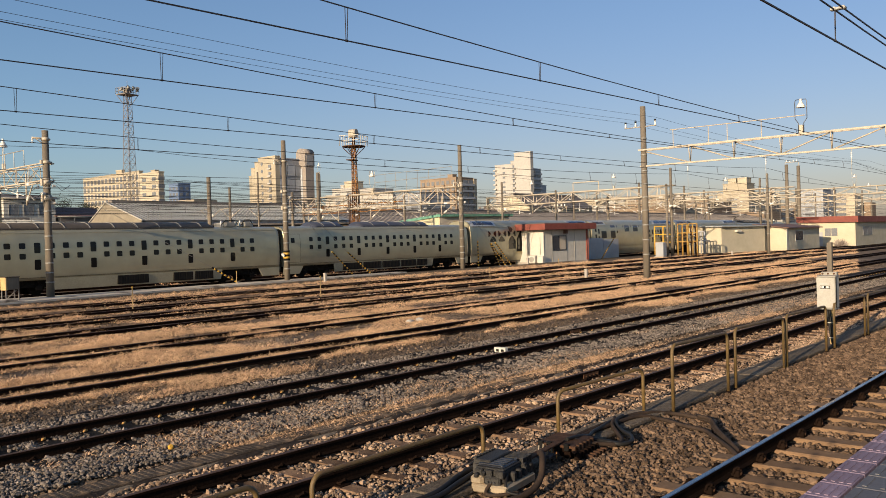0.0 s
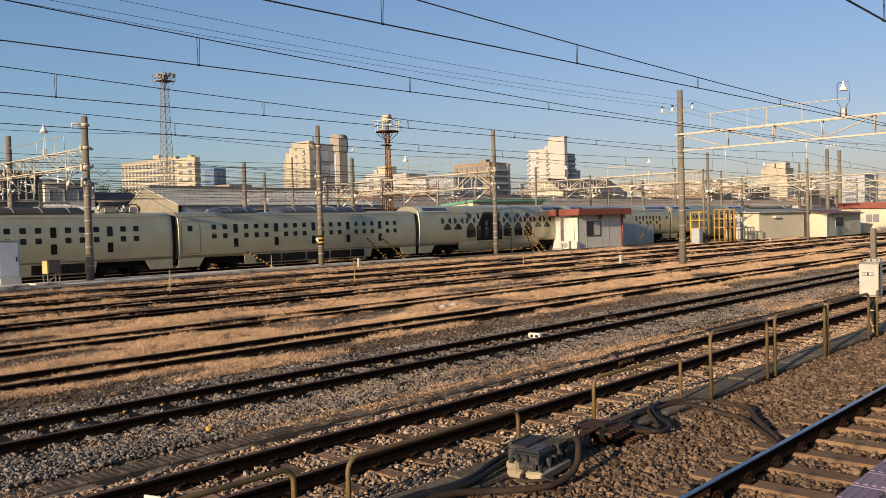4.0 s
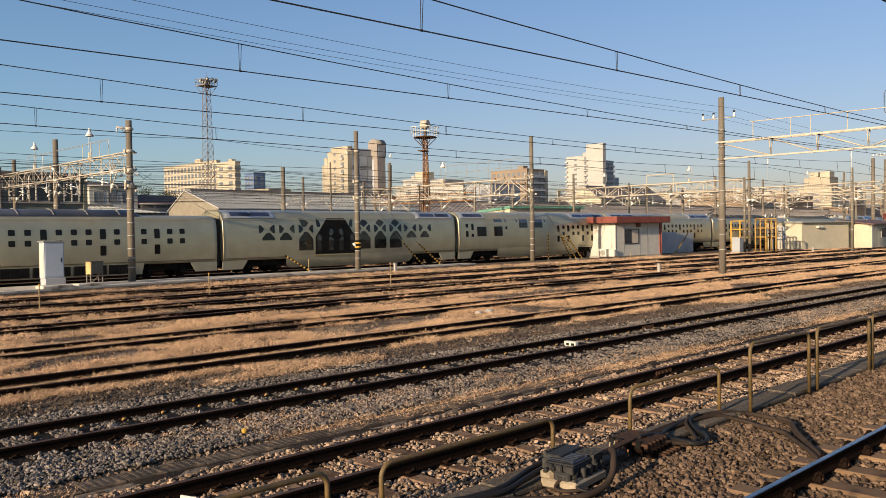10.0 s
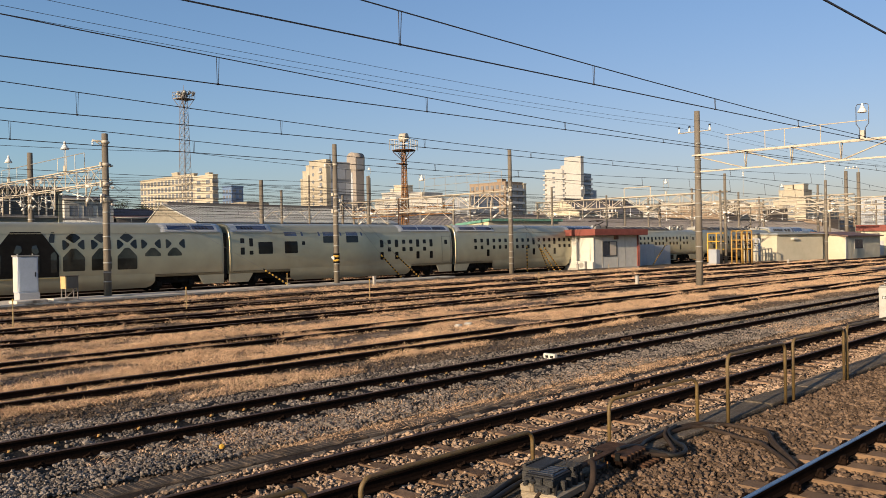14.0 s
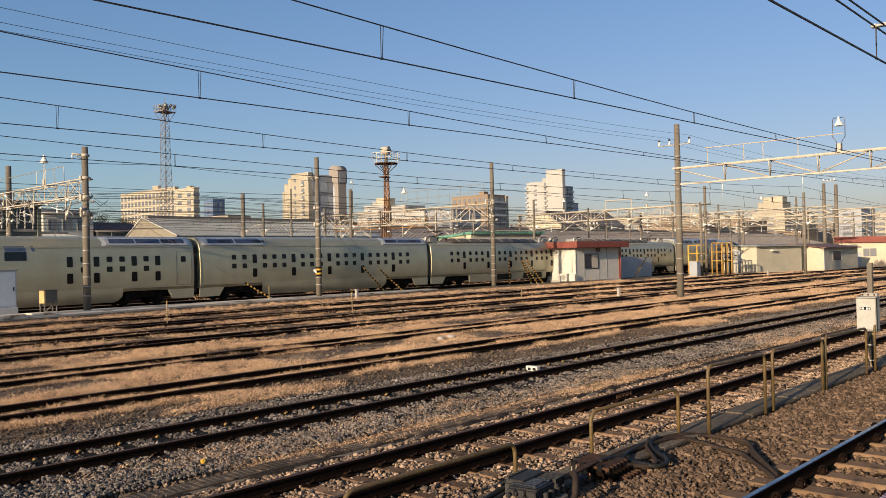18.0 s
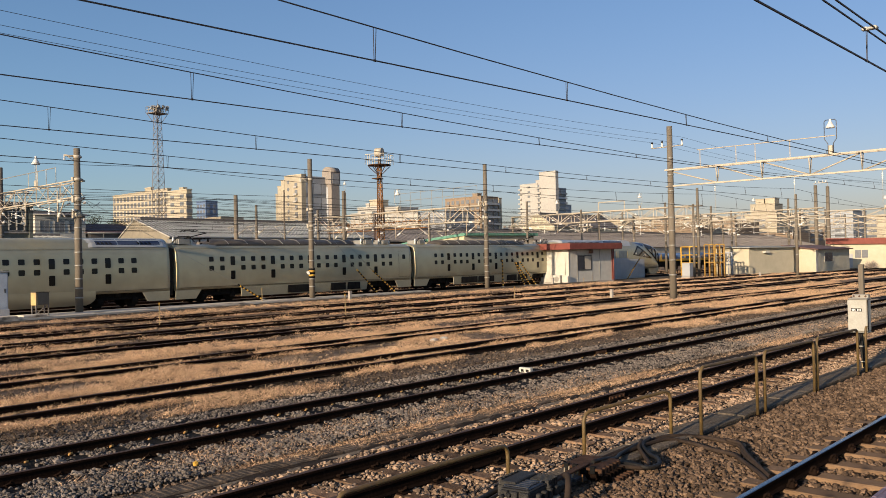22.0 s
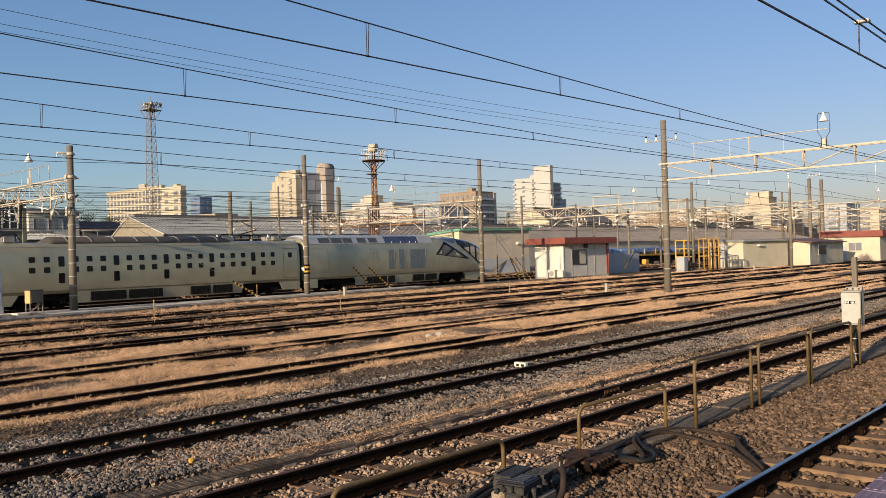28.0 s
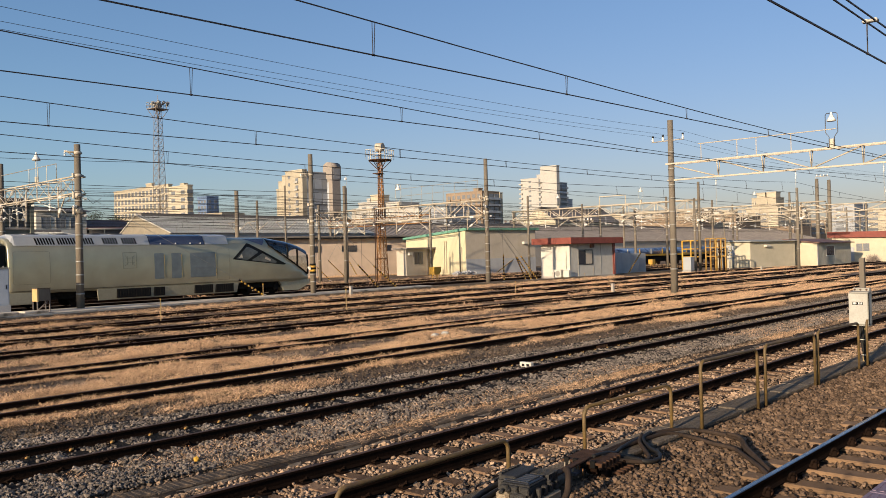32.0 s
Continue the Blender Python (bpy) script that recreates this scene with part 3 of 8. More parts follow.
def skin(bm, rings):
    """An open smooth sheet through rows of points."""
    vs = [[bm.verts.new(p) for p in r] for r in rings]
    for a, b in zip(vs, vs[1:]):
        for i in range(len(a) - 1):
            bm.faces.new((a[i], a[i + 1], b[i + 1], b[i])).smooth = True
    return bm


def low_body(car, x0, x1):
    """The body side drawn down between the bogies, its lower corners rounded."""
    for s in (-1, 1):
        bm = B()
        rings = []
        for x in [x0, x0 + 0.06, x0 + 0.2, x0 + 0.45] + list(np.linspace(x0 + 1, x1 - 1, 5)) + [x1 - 0.45, x1 - 0.2, x1 - 0.06, x1]:
            d = min(x - x0, x1 - x)
            zl = float(np.interp(d, [0, 0.06, 0.2, 0.45, 9], [0.62, 0.5, 0.36, 0.25, 0.22]))
            ring = [(x, s * (1.416 - 0.22 * ((1.06 - z) / 0.84) ** 2.2), z) for z in np.linspace(1.06, zl, 6)]
            rings.append(ring)
        skin(bm, rings)
        part("lower_side", bm, M["train"], car)


def side_lines(car, x0, x1):
    """The rain gutter under the roof and the dark joint above the skirt."""
    part("gutter", box(B(), x0, x1, -side_y(3.42) - 0.03, -side_y(3.42) + 0.02, 3.405, 3.435), M["train_skirt"], car)
    part("joint", box(B(), x0, x1, -side_y(1.0) - 0.006, -side_y(1.0) + 0.02, 0.985, 1.0), M["louvre"], car)


def access_panel(car, x0, x1, z0, z1, name="access_panel"):
    """A flush panel outlined by a fine rounded seam."""
    pts = round_poly([(x0, z0), (x1, z0), (x1, z1), (x0, z1)], 0.12, 4)
    pts.append(pts[0])
    out = []
    for (u0, v0), (u1, v1) in zip(pts, pts[1:]):
        k = max(1, int(max(abs(u1 - u0), abs(v1 - v0)) / 0.25))
        out += [(u0 + (u1 - u0) * i / k, v0 + (v1 - v0) * i / k) for i in range(k)]
    part(name, tube(B(), [(u, -side_y(v) - 0.001, v) for u, v in out + out[:1]], 0.006, 4), M["seam"], car)


def car_body(name, label, k, skirts=True, wheels=(3.35, 17.5), arches=False):
    car = thing(name, label, "train car", pose(0, TRAIN_Y, RAIL_Z), "cars of the train")
    bm = B()
    xs = [0.2, 0.26, 0.44] + list(np.linspace(1, CAR - 1, 9)) + [CAR - 0.44, CAR - 0.26, CAR - 0.2]
    rings = []
    for x in xs:
        inset = 0.05 if x in (xs[0], xs[-1]) else 0.0
        rings.append([(x, (abs(y) - inset) * (1 if y > 0 else -1) if abs(y) > inset else y, z - inset * (z > 3.4)) for y, z in profile()])
    loft(bm, rings)
    part("body", bm, M["train"], car, "satin champagne-green car body")
    bm = B()
    box(bm, 0.5, CAR - 0.5, -1.0, 1.0, 0.45, 0.86)
    part("underframe", bm, M["under"], car)
    for x in wheels:
        bogie(car, x)
    bm = B()
    box(bm, CAR - 0.18, CAR + 0.18, -1.12, 1.12, 0.55, 3.45, 0.05)
    part("gangway_bellows", bm, M["black_rubber"], car)
    side_lines(car, 0.45, CAR - 0.45)
    bm = B()
    for e, x in ((0, 0.2),):
        tube(bm, [(x, -y - 0.004, z) for y, z in SIDE[:-1]] + [(x, y + 0.004, z) for y, z in SIDE[-2::-1]], 0.018, 5)
    part("end_trim", bm, M["gold"], car, "thin brass trim round the car end")
    for s in (-1, 1):
        for x0, d in ((0.2, 1), (CAR - 0.2, -1)):
            bm = prism(B(), [(x0, 0.3), (x0 + d * 1.4, 0.3), (x0 + d * 1.8, 0.92), (x0, 0.92)], lambda u, v, dd: (u, s * 1.31 + dd + s * 0.06 * (v - 0.3), v), 0.07)
            part("end_skirt", bm, M["train_skirt"], car)
    return car


def columns(car, i0=0, i1=20, tall=2, x0=2.64, skip=()):
    """Window columns 0.785 m apart: pairs of small squares, and every fourth a tall pair."""
    for i in range(i0, i1 + 1):
        if i in skip:
            continue
        x = x0 + 0.785 * i
        if i % 4 == tall:
            spans = ((2.33, 2.90), (1.42, 1.98))
        else:
            spans = ((2.58, 2.89), (2.01, 2.32))
        for a, b in spans:
            pane(car, rect(x, a, b, 0.33), 0.06)


def door(car, x0, x1, win=True):
    bm = B()
    for a, b in (((x0, 1.12), (x0, 3.12)), ((x1, 1.12), (x1, 3.12)), ((x0, 3.12), (x1, 3.12)), ((x0, 1.12), (x1, 1.12))):
        n = 8
        pts = [(a[0] + (b[0] - a[0]) * i / n, a[1] + (b[1] - a[1]) * i / n) for i in range(n + 1)]
        tube(bm, [(u, -side_y(v) - 0.002, v) for u, v in pts], 0.009, 4)
    d = part("door", bm, M["louvre"], car, "flush side door outlined by a dark seam")
    if win:
        pane(d, rect((x0 + x1) / 2 - 0.05, 2.5, 2.85, 0.33), 0.06, name="door_window")


def roof_fairing(car, x0, x1, mat, ribs=0, h=0.2, ends=0.5, w=1.0, label=""):
    bm = B()
    rings = []
    for x, s in ((x0, 0.0), (x0 + ends, 1.0), (x1 - ends, 1.0), (x1, 0.0)):
        ring = []
        for y in np.linspace(-w, w, 9):
            base = CROWN[0] - 0.22 * (abs(y) / 1.05) ** 3 - 0.02
            ring.append((x, y, base + s * h * (1 - 0.45 * (y / w) ** 2) + 0.01))
        ring += [(x, w, CROWN[0] - 0.37), (x, -w, CROWN[0] - 0.37)]
        rings.append(ring)
    loft(bm, rings, True)
    rf = part("roof_fairing", bm, M[mat], car, label)
    if ribs:
        for i in range(ribs):
            x = x0 + ends + (x1 - x0 - 2 * ends) * (i + 0.5) / ribs
            bm = tube(B(), [(x, y, CROWN[0] - 0.22 * (abs(y) / 1.05) ** 3 + h * (1 - 0.45 * (y / w) ** 2)) for y in np.linspace(-w, w, 7)], 0.035, 4)
            part("roof_rib", bm, M["steel_grey"], rf)


def roof_module(car, x0, x1, slots=()):
    """A silver housing let into the shoulder of the roof, with blue panels and dark slots."""
    outer = lambda z, o: (-side_y(z) - o, z + o * 0.6)
    zs = (3.5, 3.66, 3.8, 3.92, 4.0)
    rings = []
    for x, o in ((x0, -0.02), (x0 + 0.35, 0.05), (x1 - 0.35, 0.05), (x1, -0.02)):
        rings.append([(x, *outer(z, o)) for z in zs] + [(x, *outer(z, -0.12)) for z in zs[::-1]])
    part("roof_housing", loft(B(), rings, False), M["vent_housing"], car, "silver roof housing")
    n = max(1, round((x1 - x0 - 1.0) / 1.6))
    for i in range(n):
        a, b = x0 + 0.5 + (x1 - x0 - 1.0) * (i + 0.03) / n, x0 + 0.5 + (x1 - x0 - 1.0) * (i + 0.97) / n
        bm = skin(B(), [[(x, *outer(z, 0.062)) for z in (3.62, 3.74, 3.84, 3.96)] for x in (a, b)])
        part("roof_panel", bm, M["train_solar"], car, "dark blue roof panel")
    for c in slots:
        bm = B()
        for i in range(4):
            x = c + i * 0.24
            skin(bm, [[(x + 0.06, *outer(3.64, 0.075)), (x, *outer(3.8, 0.075))], [(x + 0.2, *outer(3.64, 0.075)), (x + 0.14, *outer(3.8, 0.075))]])
        part("roof_slots", bm, M["louvre"], car)


def pantograph(car, x, up=True):
    bm = B()
    z = 3.95
    for s in (-0.5, 0.5):
        rod(bm, (x - 0.9, s, z + 0.12), (x + 0.9, s, z + 0.12), 0.03, 6)
        for e in (-0.7, 0.7):
            rod(bm, (x + e, s, z - 0.1), (x + e, s, z + 0.12), 0.06, 8)
    rod(bm, (x - 0.7, 0, z + 0.14), (x + 0.9, 0, z + 0.5), 0.035, 6)
    top = z + (1.05 if up else 0.62)
    rod(bm, (x + 0.9, 0, z + 0.5), (x - 0.3, 0, top), 0.025, 6)
    for e in (-0.2, 0.05):
        tube(bm, [(x - 0.3 + e, y, top + 0.05 - 0.18 * max(0, abs(y) - 0.55)) for y in np.linspace(-0.85, 0.85, 9)], 0.025, 5)
    part("pantograph", bm, M["under"], car, "folded pantograph on insulators")


def roof_gear(car, spots):
    for x, w, h in spots:
        part("roof_unit", box(B(), x - w / 2, x + w / 2, -0.7, 0.7, 3.7, 3.87 + h, 0.03), M["steel_grey"], car)
        part("insulator", rod(B(), (x + w / 2 + 0.2, -0.5, 3.7), (x + w / 2 + 0.2, -0.5, 4.0 + h / 2), 0.07, 8), M["porcelain"], car)
        part("insulator", rod(B(), (x - w / 2 - 0.2, -0.4, 3.7), (x - w / 2 - 0.2, -0.4, 4.05 + h / 2), 0.06, 8), M["porcelain"], car)
        part("roof_cable", tube(B(), [(x - w, -0.6, 3.8), (x - w / 2, -0.65, 4.0 + h), (x + w / 2, -0.6, 4.02 + h), (x + w, -0.55, 3.85)], 0.035, 5), M["black_rubber"], car)


def sleeping_car(k, door_end, label):
    car = car_body("sleeping_car", label, k)
    columns(car)
    if door_end == "left":
        door(car, 0.4, 1.64)
    elif door_end == "right":
        door(car, CAR - 1.62, CAR - 0.4)
    return car


cars = []
use_roof("low")
a = sleeping_car(-1, "", "champagne-green double-deck sleeping car with small square windows and roof ribs")
skirt(a, 4.85, 16.0, [(8.79, 10.76), (12.44, 13.79), (13.97, 15.28)])
roof_fairing(a, 1.8, 16.0, "train_roof", 9, 0.34)
roof_gear(a, [(17.2, 0.7, 0.12), (18.6, 0.5, 0.15)])
cars.append(a)
b = sleeping_car(0, "left", "champagne-green double-deck sleeping car with blue roof panels and skirt louvres")
skirt(b, 4.85, 16.0, [(5.76, 7.69), (7.84, 9.77), (9.93, 11.86), (12.03, 13.81), (13.95, 15.19)])
roof_fairing(b, 3.2, 6.5, "fairing_blue", 2, 0.34)
roof_fairing(b, 8.0, 16.2, "fairing_blue", 4, 0.34)
cars.append(b)

# lounge car with a lattice of angular windows
use_roof("high")
c = car_body("lounge_car", "champagne-green lounge car with branching lattice windows and a black portal", 1)
LOW = [(1.4, 5.3), (15.2, 19.2)]
RZ = -RAIL_Z


def shapes(car, polys, mat="lounge_glass", r=0.05, dx=0.0, name="window"):
    for p in polys:
        pane(car, [(x + dx, z + RZ) for x, z in p], r, mat, name)


def small_left(x0, x1, z0=2.54, z1=3.07):
    m = (z0 + z1) / 2
    return [(x0, z1), (x0 + 0.12, z1), (x1, m + 0.06), (x1, m - 0.04), (x0 + 0.12, z0), (x0, z0)]


def small_right(x0, x1, z0=2.54, z1=3.07):
    return [(x0 + x1 - x, z) for x, z in small_left(x0, x1, z0, z1)][::-1]


def house(x0, x1, z0, z1, z2):
    """An upright window with a blunt gable."""
    m = (x0 + x1) / 2
    return [(x0, z0), (x1, z0), (x1, z1), (m + 0.13, z2), (m - 0.13, z2), (x0, z1)]


for x0, x1 in ((10.75, 11.94), (12.31, 13.43), (13.78, 14.94)):
    m = (x0 + x1) / 2
    for p in (house(x0, x1, 1.36, 2.12, 2.6), small_left(x0, x0 + 0.37), small_right(x1 - 0.37, x1), [(m - 0.42, 3.18), (m - 0.02, 3.5), (m + 0.42, 3.2), (m + 0.02, 2.88)]):
        pane(c, p, 0.07, "lounge_glass")
for x0, x1, sl, sr in ((15.42, 16.41, 15.22, 16.05), (16.83, 17.76, 16.74, 17.6), (2.98, 3.93, 2.76, 3.57), (4.3, 5.26, 4.28, 5.1)):
    for p in (house(x0, x1, 2.08, 2.22, 2.57), small_left(sl, sl + 0.36), small_right(sr, sr + 0.37)):
        pane(c, p, 0.07, "lounge_glass")
for p in (house(5.81, 6.96, 1.36, 2.12, 2.6), small_left(5.81, 6.17), small_right(6.65, 6.99), [(5.85, 3.5), (6.2, 3.5), (6.63, 3.22), (6.4, 2.95), (6.1, 2.95)], [(7.21, 3.5), (7.4, 3.5), (7.58, 3.15), (7.55, 2.93), (7.3, 2.93)], [(10.39, 3.5), (10.2, 3.5), (10.05, 3.15), (10.07, 2.93), (10.33, 2.93)]):
    pane(c, p, 0.06, "lounge_glass")
portal = pane(c, [(7.14, 1.08), (10.55, 1.08), (10.55, 2.25), (9.67, 3.52), (8.15, 3.52), (7.14, 2.25)], 0.05, "black", "entrance_portal", 0.012, "black portal of the lounge entrance")
for p in ([(7.3, 1.32), (7.63, 1.32), (7.63, 2.3), (7.42, 2.45), (7.3, 2.3)], [(8.25, 1.32), (8.66, 1.32), (8.66, 2.1), (8.38, 2.28), (8.25, 2.2)], [(9.15, 1.32), (9.53, 1.32), (9.53, 2.2), (9.42, 2.28), (9.15, 2.1)], [(8.25, 2.42), (8.45, 2.3), (8.66, 2.48), (8.64, 2.76), (8.4, 2.82)], [(9.53, 2.42), (9.35, 2.3), (9.15, 2.48), (9.17, 2.76), (9.4, 2.82)], [(10.12, 1.32), (10.43, 1.32), (10.43, 2.3), (10.3, 2.45), (10.12, 2.3)]):
    pane(portal, p, 0.06, "glass_clear", "window", 0.02)
bm = B()
box(bm, 7.05, 10.62, -1.50, -1.40, 1.0, 1.05)
part("sill", bm, M["gold"], c)
roof_module(c, 0.25, 4.2, (1.4,))
roof_module(c, 16.4, 20.6, (18.7,))
low_body(c, 4.8, 16.05)
cars.append(c)

d = car_body("dining_car", "champagne-green dining car with large and roof-edge windows", 2)
door(d, CAR - 1.4, CAR - 0.4)
for x, a0, a1, w in ((1.13, 2.98, 3.29, 0.3), (1.13, 2.24, 2.7, 0.3), (1.78, 2.76, 3.29, 0.28), (1.78, 2.23, 2.49, 0.28), (5.92, 2.8, 3.06, 0.25), (2.87, 2.26, 3.04, 1.1), (4.9, 2.26, 3.06, 1.05)):
    pane(d, rect(x, a0 + RZ, a1 + RZ, w), 0.05)
for x0 in (7.62, 9.68):
    shapes(d, [[(x0, 2.93), (x0 + 1.1, 2.93), (x0 + 1.1, 3.4), (x0, 3.4)]])
for x0, w in ((4.36, 1.05), (7.6, 1.12), (9.65, 1.12), (5.72, 0.22), (7.16, 0.22), (9.06, 0.22), (11.0, 0.22)):
    shapes(d, [[(x0 + 0.06, 3.42), (x0 + w, 3.42), (x0 + w - 0.08, 3.70), (x0, 3.70)]], "train_solar", 0.03)
for x, kind in ((13.03, "t"), (13.79, "p"), (14.52, "t"), (15.27, "p"), (16.02, "p"), (16.75, "t"), (17.49, "p"), (18.22, "t")):
    for a0, a1 in (((2.33, 2.90), (1.42, 1.98)) if kind == "t" else ((2.58, 2.89), (2.01, 2.32))):
        pane(d, rect(x, a0, a1, 0.33), 0.06)
roof_module(d, 0.25, 3.6, (1.1,))
roof_module(d, 14.8, 20.6, (18.6,))
low_body(d, 4.8, 16.05)
cars.append(d)

e = sleeping_car(3, "", "champagne-green double-deck sleeping car with small square windows and blue roof panels")
low_body(e, 4.8, 16.05)
roof_module(e, 0.3, 5.3, (1.6, 4.2))
roof_module(e, 15.6, 20.6, (16.2, 18.6))
cars.append(e)
use_roof("low")
f = sleeping_car(4, "right", "champagne-green double-deck sleeping car with dark ribbed roof and a side door")
skirt(f, 4.85, 16.0, [(8.6, 10.6), (12.4, 13.8), (14.0, 15.2)])
roof_fairing(f, 3.0, 15.5, "train_roof", 8, 0.34)
roof_gear(f, [(1.2, 0.8, 0.18), (16.8, 0.7, 0.15), (18.6, 0.6, 0.15)])
pantograph(f, 2.3, False)
cars.append(f)
g = sleeping_car(5, "right", "champagne-green double-deck sleeping car with a pantograph on its roof")
skirt(g, 4.85, 16.0, [(5.83, 7.94), (8.11, 10.23), (12.13, 13.53), (13.73, 15.15)])
roof_fairing(g, 3.6, 15.6, "train_roof", 8, 0.34)
pantograph(g, 17.2, True)
roof_gear(g, [(15.3, 0.7, 0.12), (19.2, 0.5, 0.12), (1.8, 0.6, 0.15)])
cars.append(g)

# end car with the sloped nose
use_roof("end")
h = thing("end_car", "champagne-green end car with a sloped glazed nose", "train car", pose(0, TRAIN_Y, RAIL_Z), "cars of the train")
NX = [16.7, 17.0, 17.4, 17.9, 18.4, 18.9, 19.4, 19.75, 20.0, 20.12]


def nose_cut(x):
    return float(np.interp(x, [16.7, 20.0, 20.2], [3.30, 1.32, 1.28]))


def nose_top(x):
    return float(np.interp(x, [16.7, 17.0, 18.46, 19.6, 20.15], [3.87, 3.82, 3.62, 3.3, 3.05]))


def nose_width(x):
    return float(np.interp(x, [16.7, 18.4, 19.4, 20.15], [1.0, 0.98, 0.92, 0.80]))


bm = B()
rings = []
for x in (0.2, 0.26, 0.44, 2, 6, 10, 14, 16.6):
    i = 0.05 if x == 0.2 else 0.0
    rings.append([(x, y * (1 - i / 1.45), z - i * (z > 3.4)) for y, z in profile()])
for x in NX:
    cut, w = nose_cut(x), nose_width(x)
    rings.append([(x + (0.1 if x > 19.9 else 0) * (1.3 - z), (y if z <= cut else side_y(cut) * y / max(0.2, side_y(z)) * 0.98) * w, min(z, cut)) for y, z in profile()])
loft(bm, rings)
part("body", bm, M["train"], h, "satin champagne-green body with a sloping nose")


def shell(f0, f1, side=0, inset=0.0, n=5, xs=NX):
    """The cab's upper skin between two fractions of its height, both sides; a full roof when f1 is 1."""
    bm = B()
    fs = np.linspace(f0, f1, n)
    for s in ((side,) if f1 < 1 else (0,)):
        rings = []
        for x in xs:
            cut, top, w = nose_cut(x), nose_top(x), nose_width(x)
            half = [(x, side_y(cut + (3.87 - cut) * f) * w - inset, cut + (top - cut) * f - inset) for f in fs]
            rings.append([(a, s * b, c) for a, b, c in half] if s else [(a, -b, c) for a, b, c in half] + [(a, b, c) for a, b, c in half[-2::-1]])
        vs = [[bm.verts.new(p) for p in r] for r in rings]
        for p, q in zip(vs, vs[1:]):
            for i in range(len(p) - 1):
                bm.faces.new((p[i], p[i + 1], q[i + 1], q[i])).smooth = True
    return bm


for s in (-1, 1):
    part("cab_glazing", shell(0.0, 0.72, s), M["cab_glass"], h, "clear wrap-round cab glazing")
part("cab_roof", shell(0.72, 1.0, 0, 0, 6), M["cab_roof"], h, "gloss blue-black cab roof")
bm = B()
xe = NX[-1]
cut, top, w = nose_cut(xe), nose_top(xe), nose_width(xe)
vs = [bm.verts.new((xe + 0.02, s * side_y(cut + (3.87 - cut) * f) * w, cut + (top - cut) * f)) for s, f in ((-1, 0), (-1, 0.4), (-1, 0.72), (1, 0.72), (1, 0.4), (1, 0))]
bm.faces.new(vs)
part("windscreen", bm, M["cab_glass"], h, "upright clear windscreen")
for s in (-1, 1):
    part("glazing_frame", tube(B(), [(x, s * side_y(nose_cut(x)) * nose_width(x) * 1.004, nose_cut(x)) for x in NX], 0.05, 5), M["black"], h)
    part("glazing_frame", tube(B(), [(xe, s * side_y(cut + (3.87 - cut) * f) * w, cut + (top - cut) * f) for f in (0, 0.2, 0.4, 0.6, 0.75)], 0.06, 5), M["black"], h)
    for xp in (18.2, 19.05):
        c0, t0, w0 = nose_cut(xp), nose_top(xp), nose_width(xp)
        part("pillar", tube(B(), [(xp + 0.12 * f, s * side_y(c0 + (3.87 - c0) * f) * w0, c0 + (t0 - c0) * f) for f in (0, 0.25, 0.5, 0.75)], 0.07, 5), M["black"], h)
part("cab_bulkhead", box(B(), 16.72, 16.8, -1.2, 1.2, 2.2, 3.5), M["under"], h)
part("driver_desk", box(B(), 18.9, 19.6, -0.9, 0.9, 1.0, 2.0, 0.08), M["under"], h)
part("driver_seat", box(B(), 17.9, 18.4, -0.5, 0.1, 1.3, 2.75, 0.1), M["under"], h)
for f0, f1, z in ((14.87, 16.5, 0),):
    shapes(h, [[(14.85, 3.76 - RZ), (15.5, 3.55 - RZ), (16.2, 3.3 - RZ), (16.55, 3.72 - RZ)]], "train_solar", 0.08)
bm = B()
box(bm, 0.5, 18.2, -1.0, 1.0, 0.45, 0.86)
part("underframe", bm, M["under"], h)
bogie(h, 2.95)
bogie(h, 16.4)
skirt(h, 4.95, 14.3, [(6.1, 8.2), (8.4, 9.1), (11.1, 12.4), (12.6, 13.9)])
for s in (-1, 1):
    part("end_skirt", box(B(), 0.2, 1.4, s * 1.33 - 0.05, s * 1.33 + 0.05, 0.28, 0.92, 0.02), M["train_skirt"], h)
bm = B()
prism(bm, [(18.0, 0.2), (19.3, 0.2), (20.25, 0.62), (20.15, 0.9), (17.6, 0.9)], lambda u, v, dd: (u, -1.2 + dd, v), 2.4)
part("nose_skirt", bm, M["train_skirt"], h)
tri = pane(h, [(13.82, 2.42), (14.98, 3.45), (15.1, 3.45), (18.05, 2.02), (17.9, 1.96)], 0.07, "glass", "side_window", 0.012, "triangular cab side window")
# patches on the dark pane paint the light that shows through the cab
pane(tri, [(14.1, 2.46), (14.95, 3.2), (15.15, 3.2), (15.85, 2.86), (14.95, 2.34)], 0.06, "cabin_view", "pane", 0.018)
pane(tri, [(15.25, 2.32), (16.15, 2.78), (17.3, 2.2), (17.2, 2.1)], 0.06, "cabin_view", "pane", 0.018)
pane(tri, [(14.25, 2.48), (14.6, 2.5), (14.55, 2.75)], 0.03, "cab_light", "pane", 0.022)
pane(tri, [(16.3, 2.4), (16.75, 2.25), (16.8, 2.35), (16.4, 2.55)], 0.03, "cab_light", "pane", 0.022)
for x0, x1 in ((8.42, 9.05), (9.54, 10.2), (10.8, 12.58)):
    pane(h, [(x0, 1.36), (x1, 1.36), (x1, 2.9), (x0, 2.9)], 0.08, "blind", "grille", 0.004, "blue-grey intake grille flush with the side")
    # gold strip paints the lit right-hand edge of the grille
    part("grille_lit_edge", box(B(), x1 + 0.01, x1 + 0.04, -side_y(2.1) - 0.012, -side_y(2.1) + 0.03, 1.45, 2.8), M["gold"], h)
emblem = None
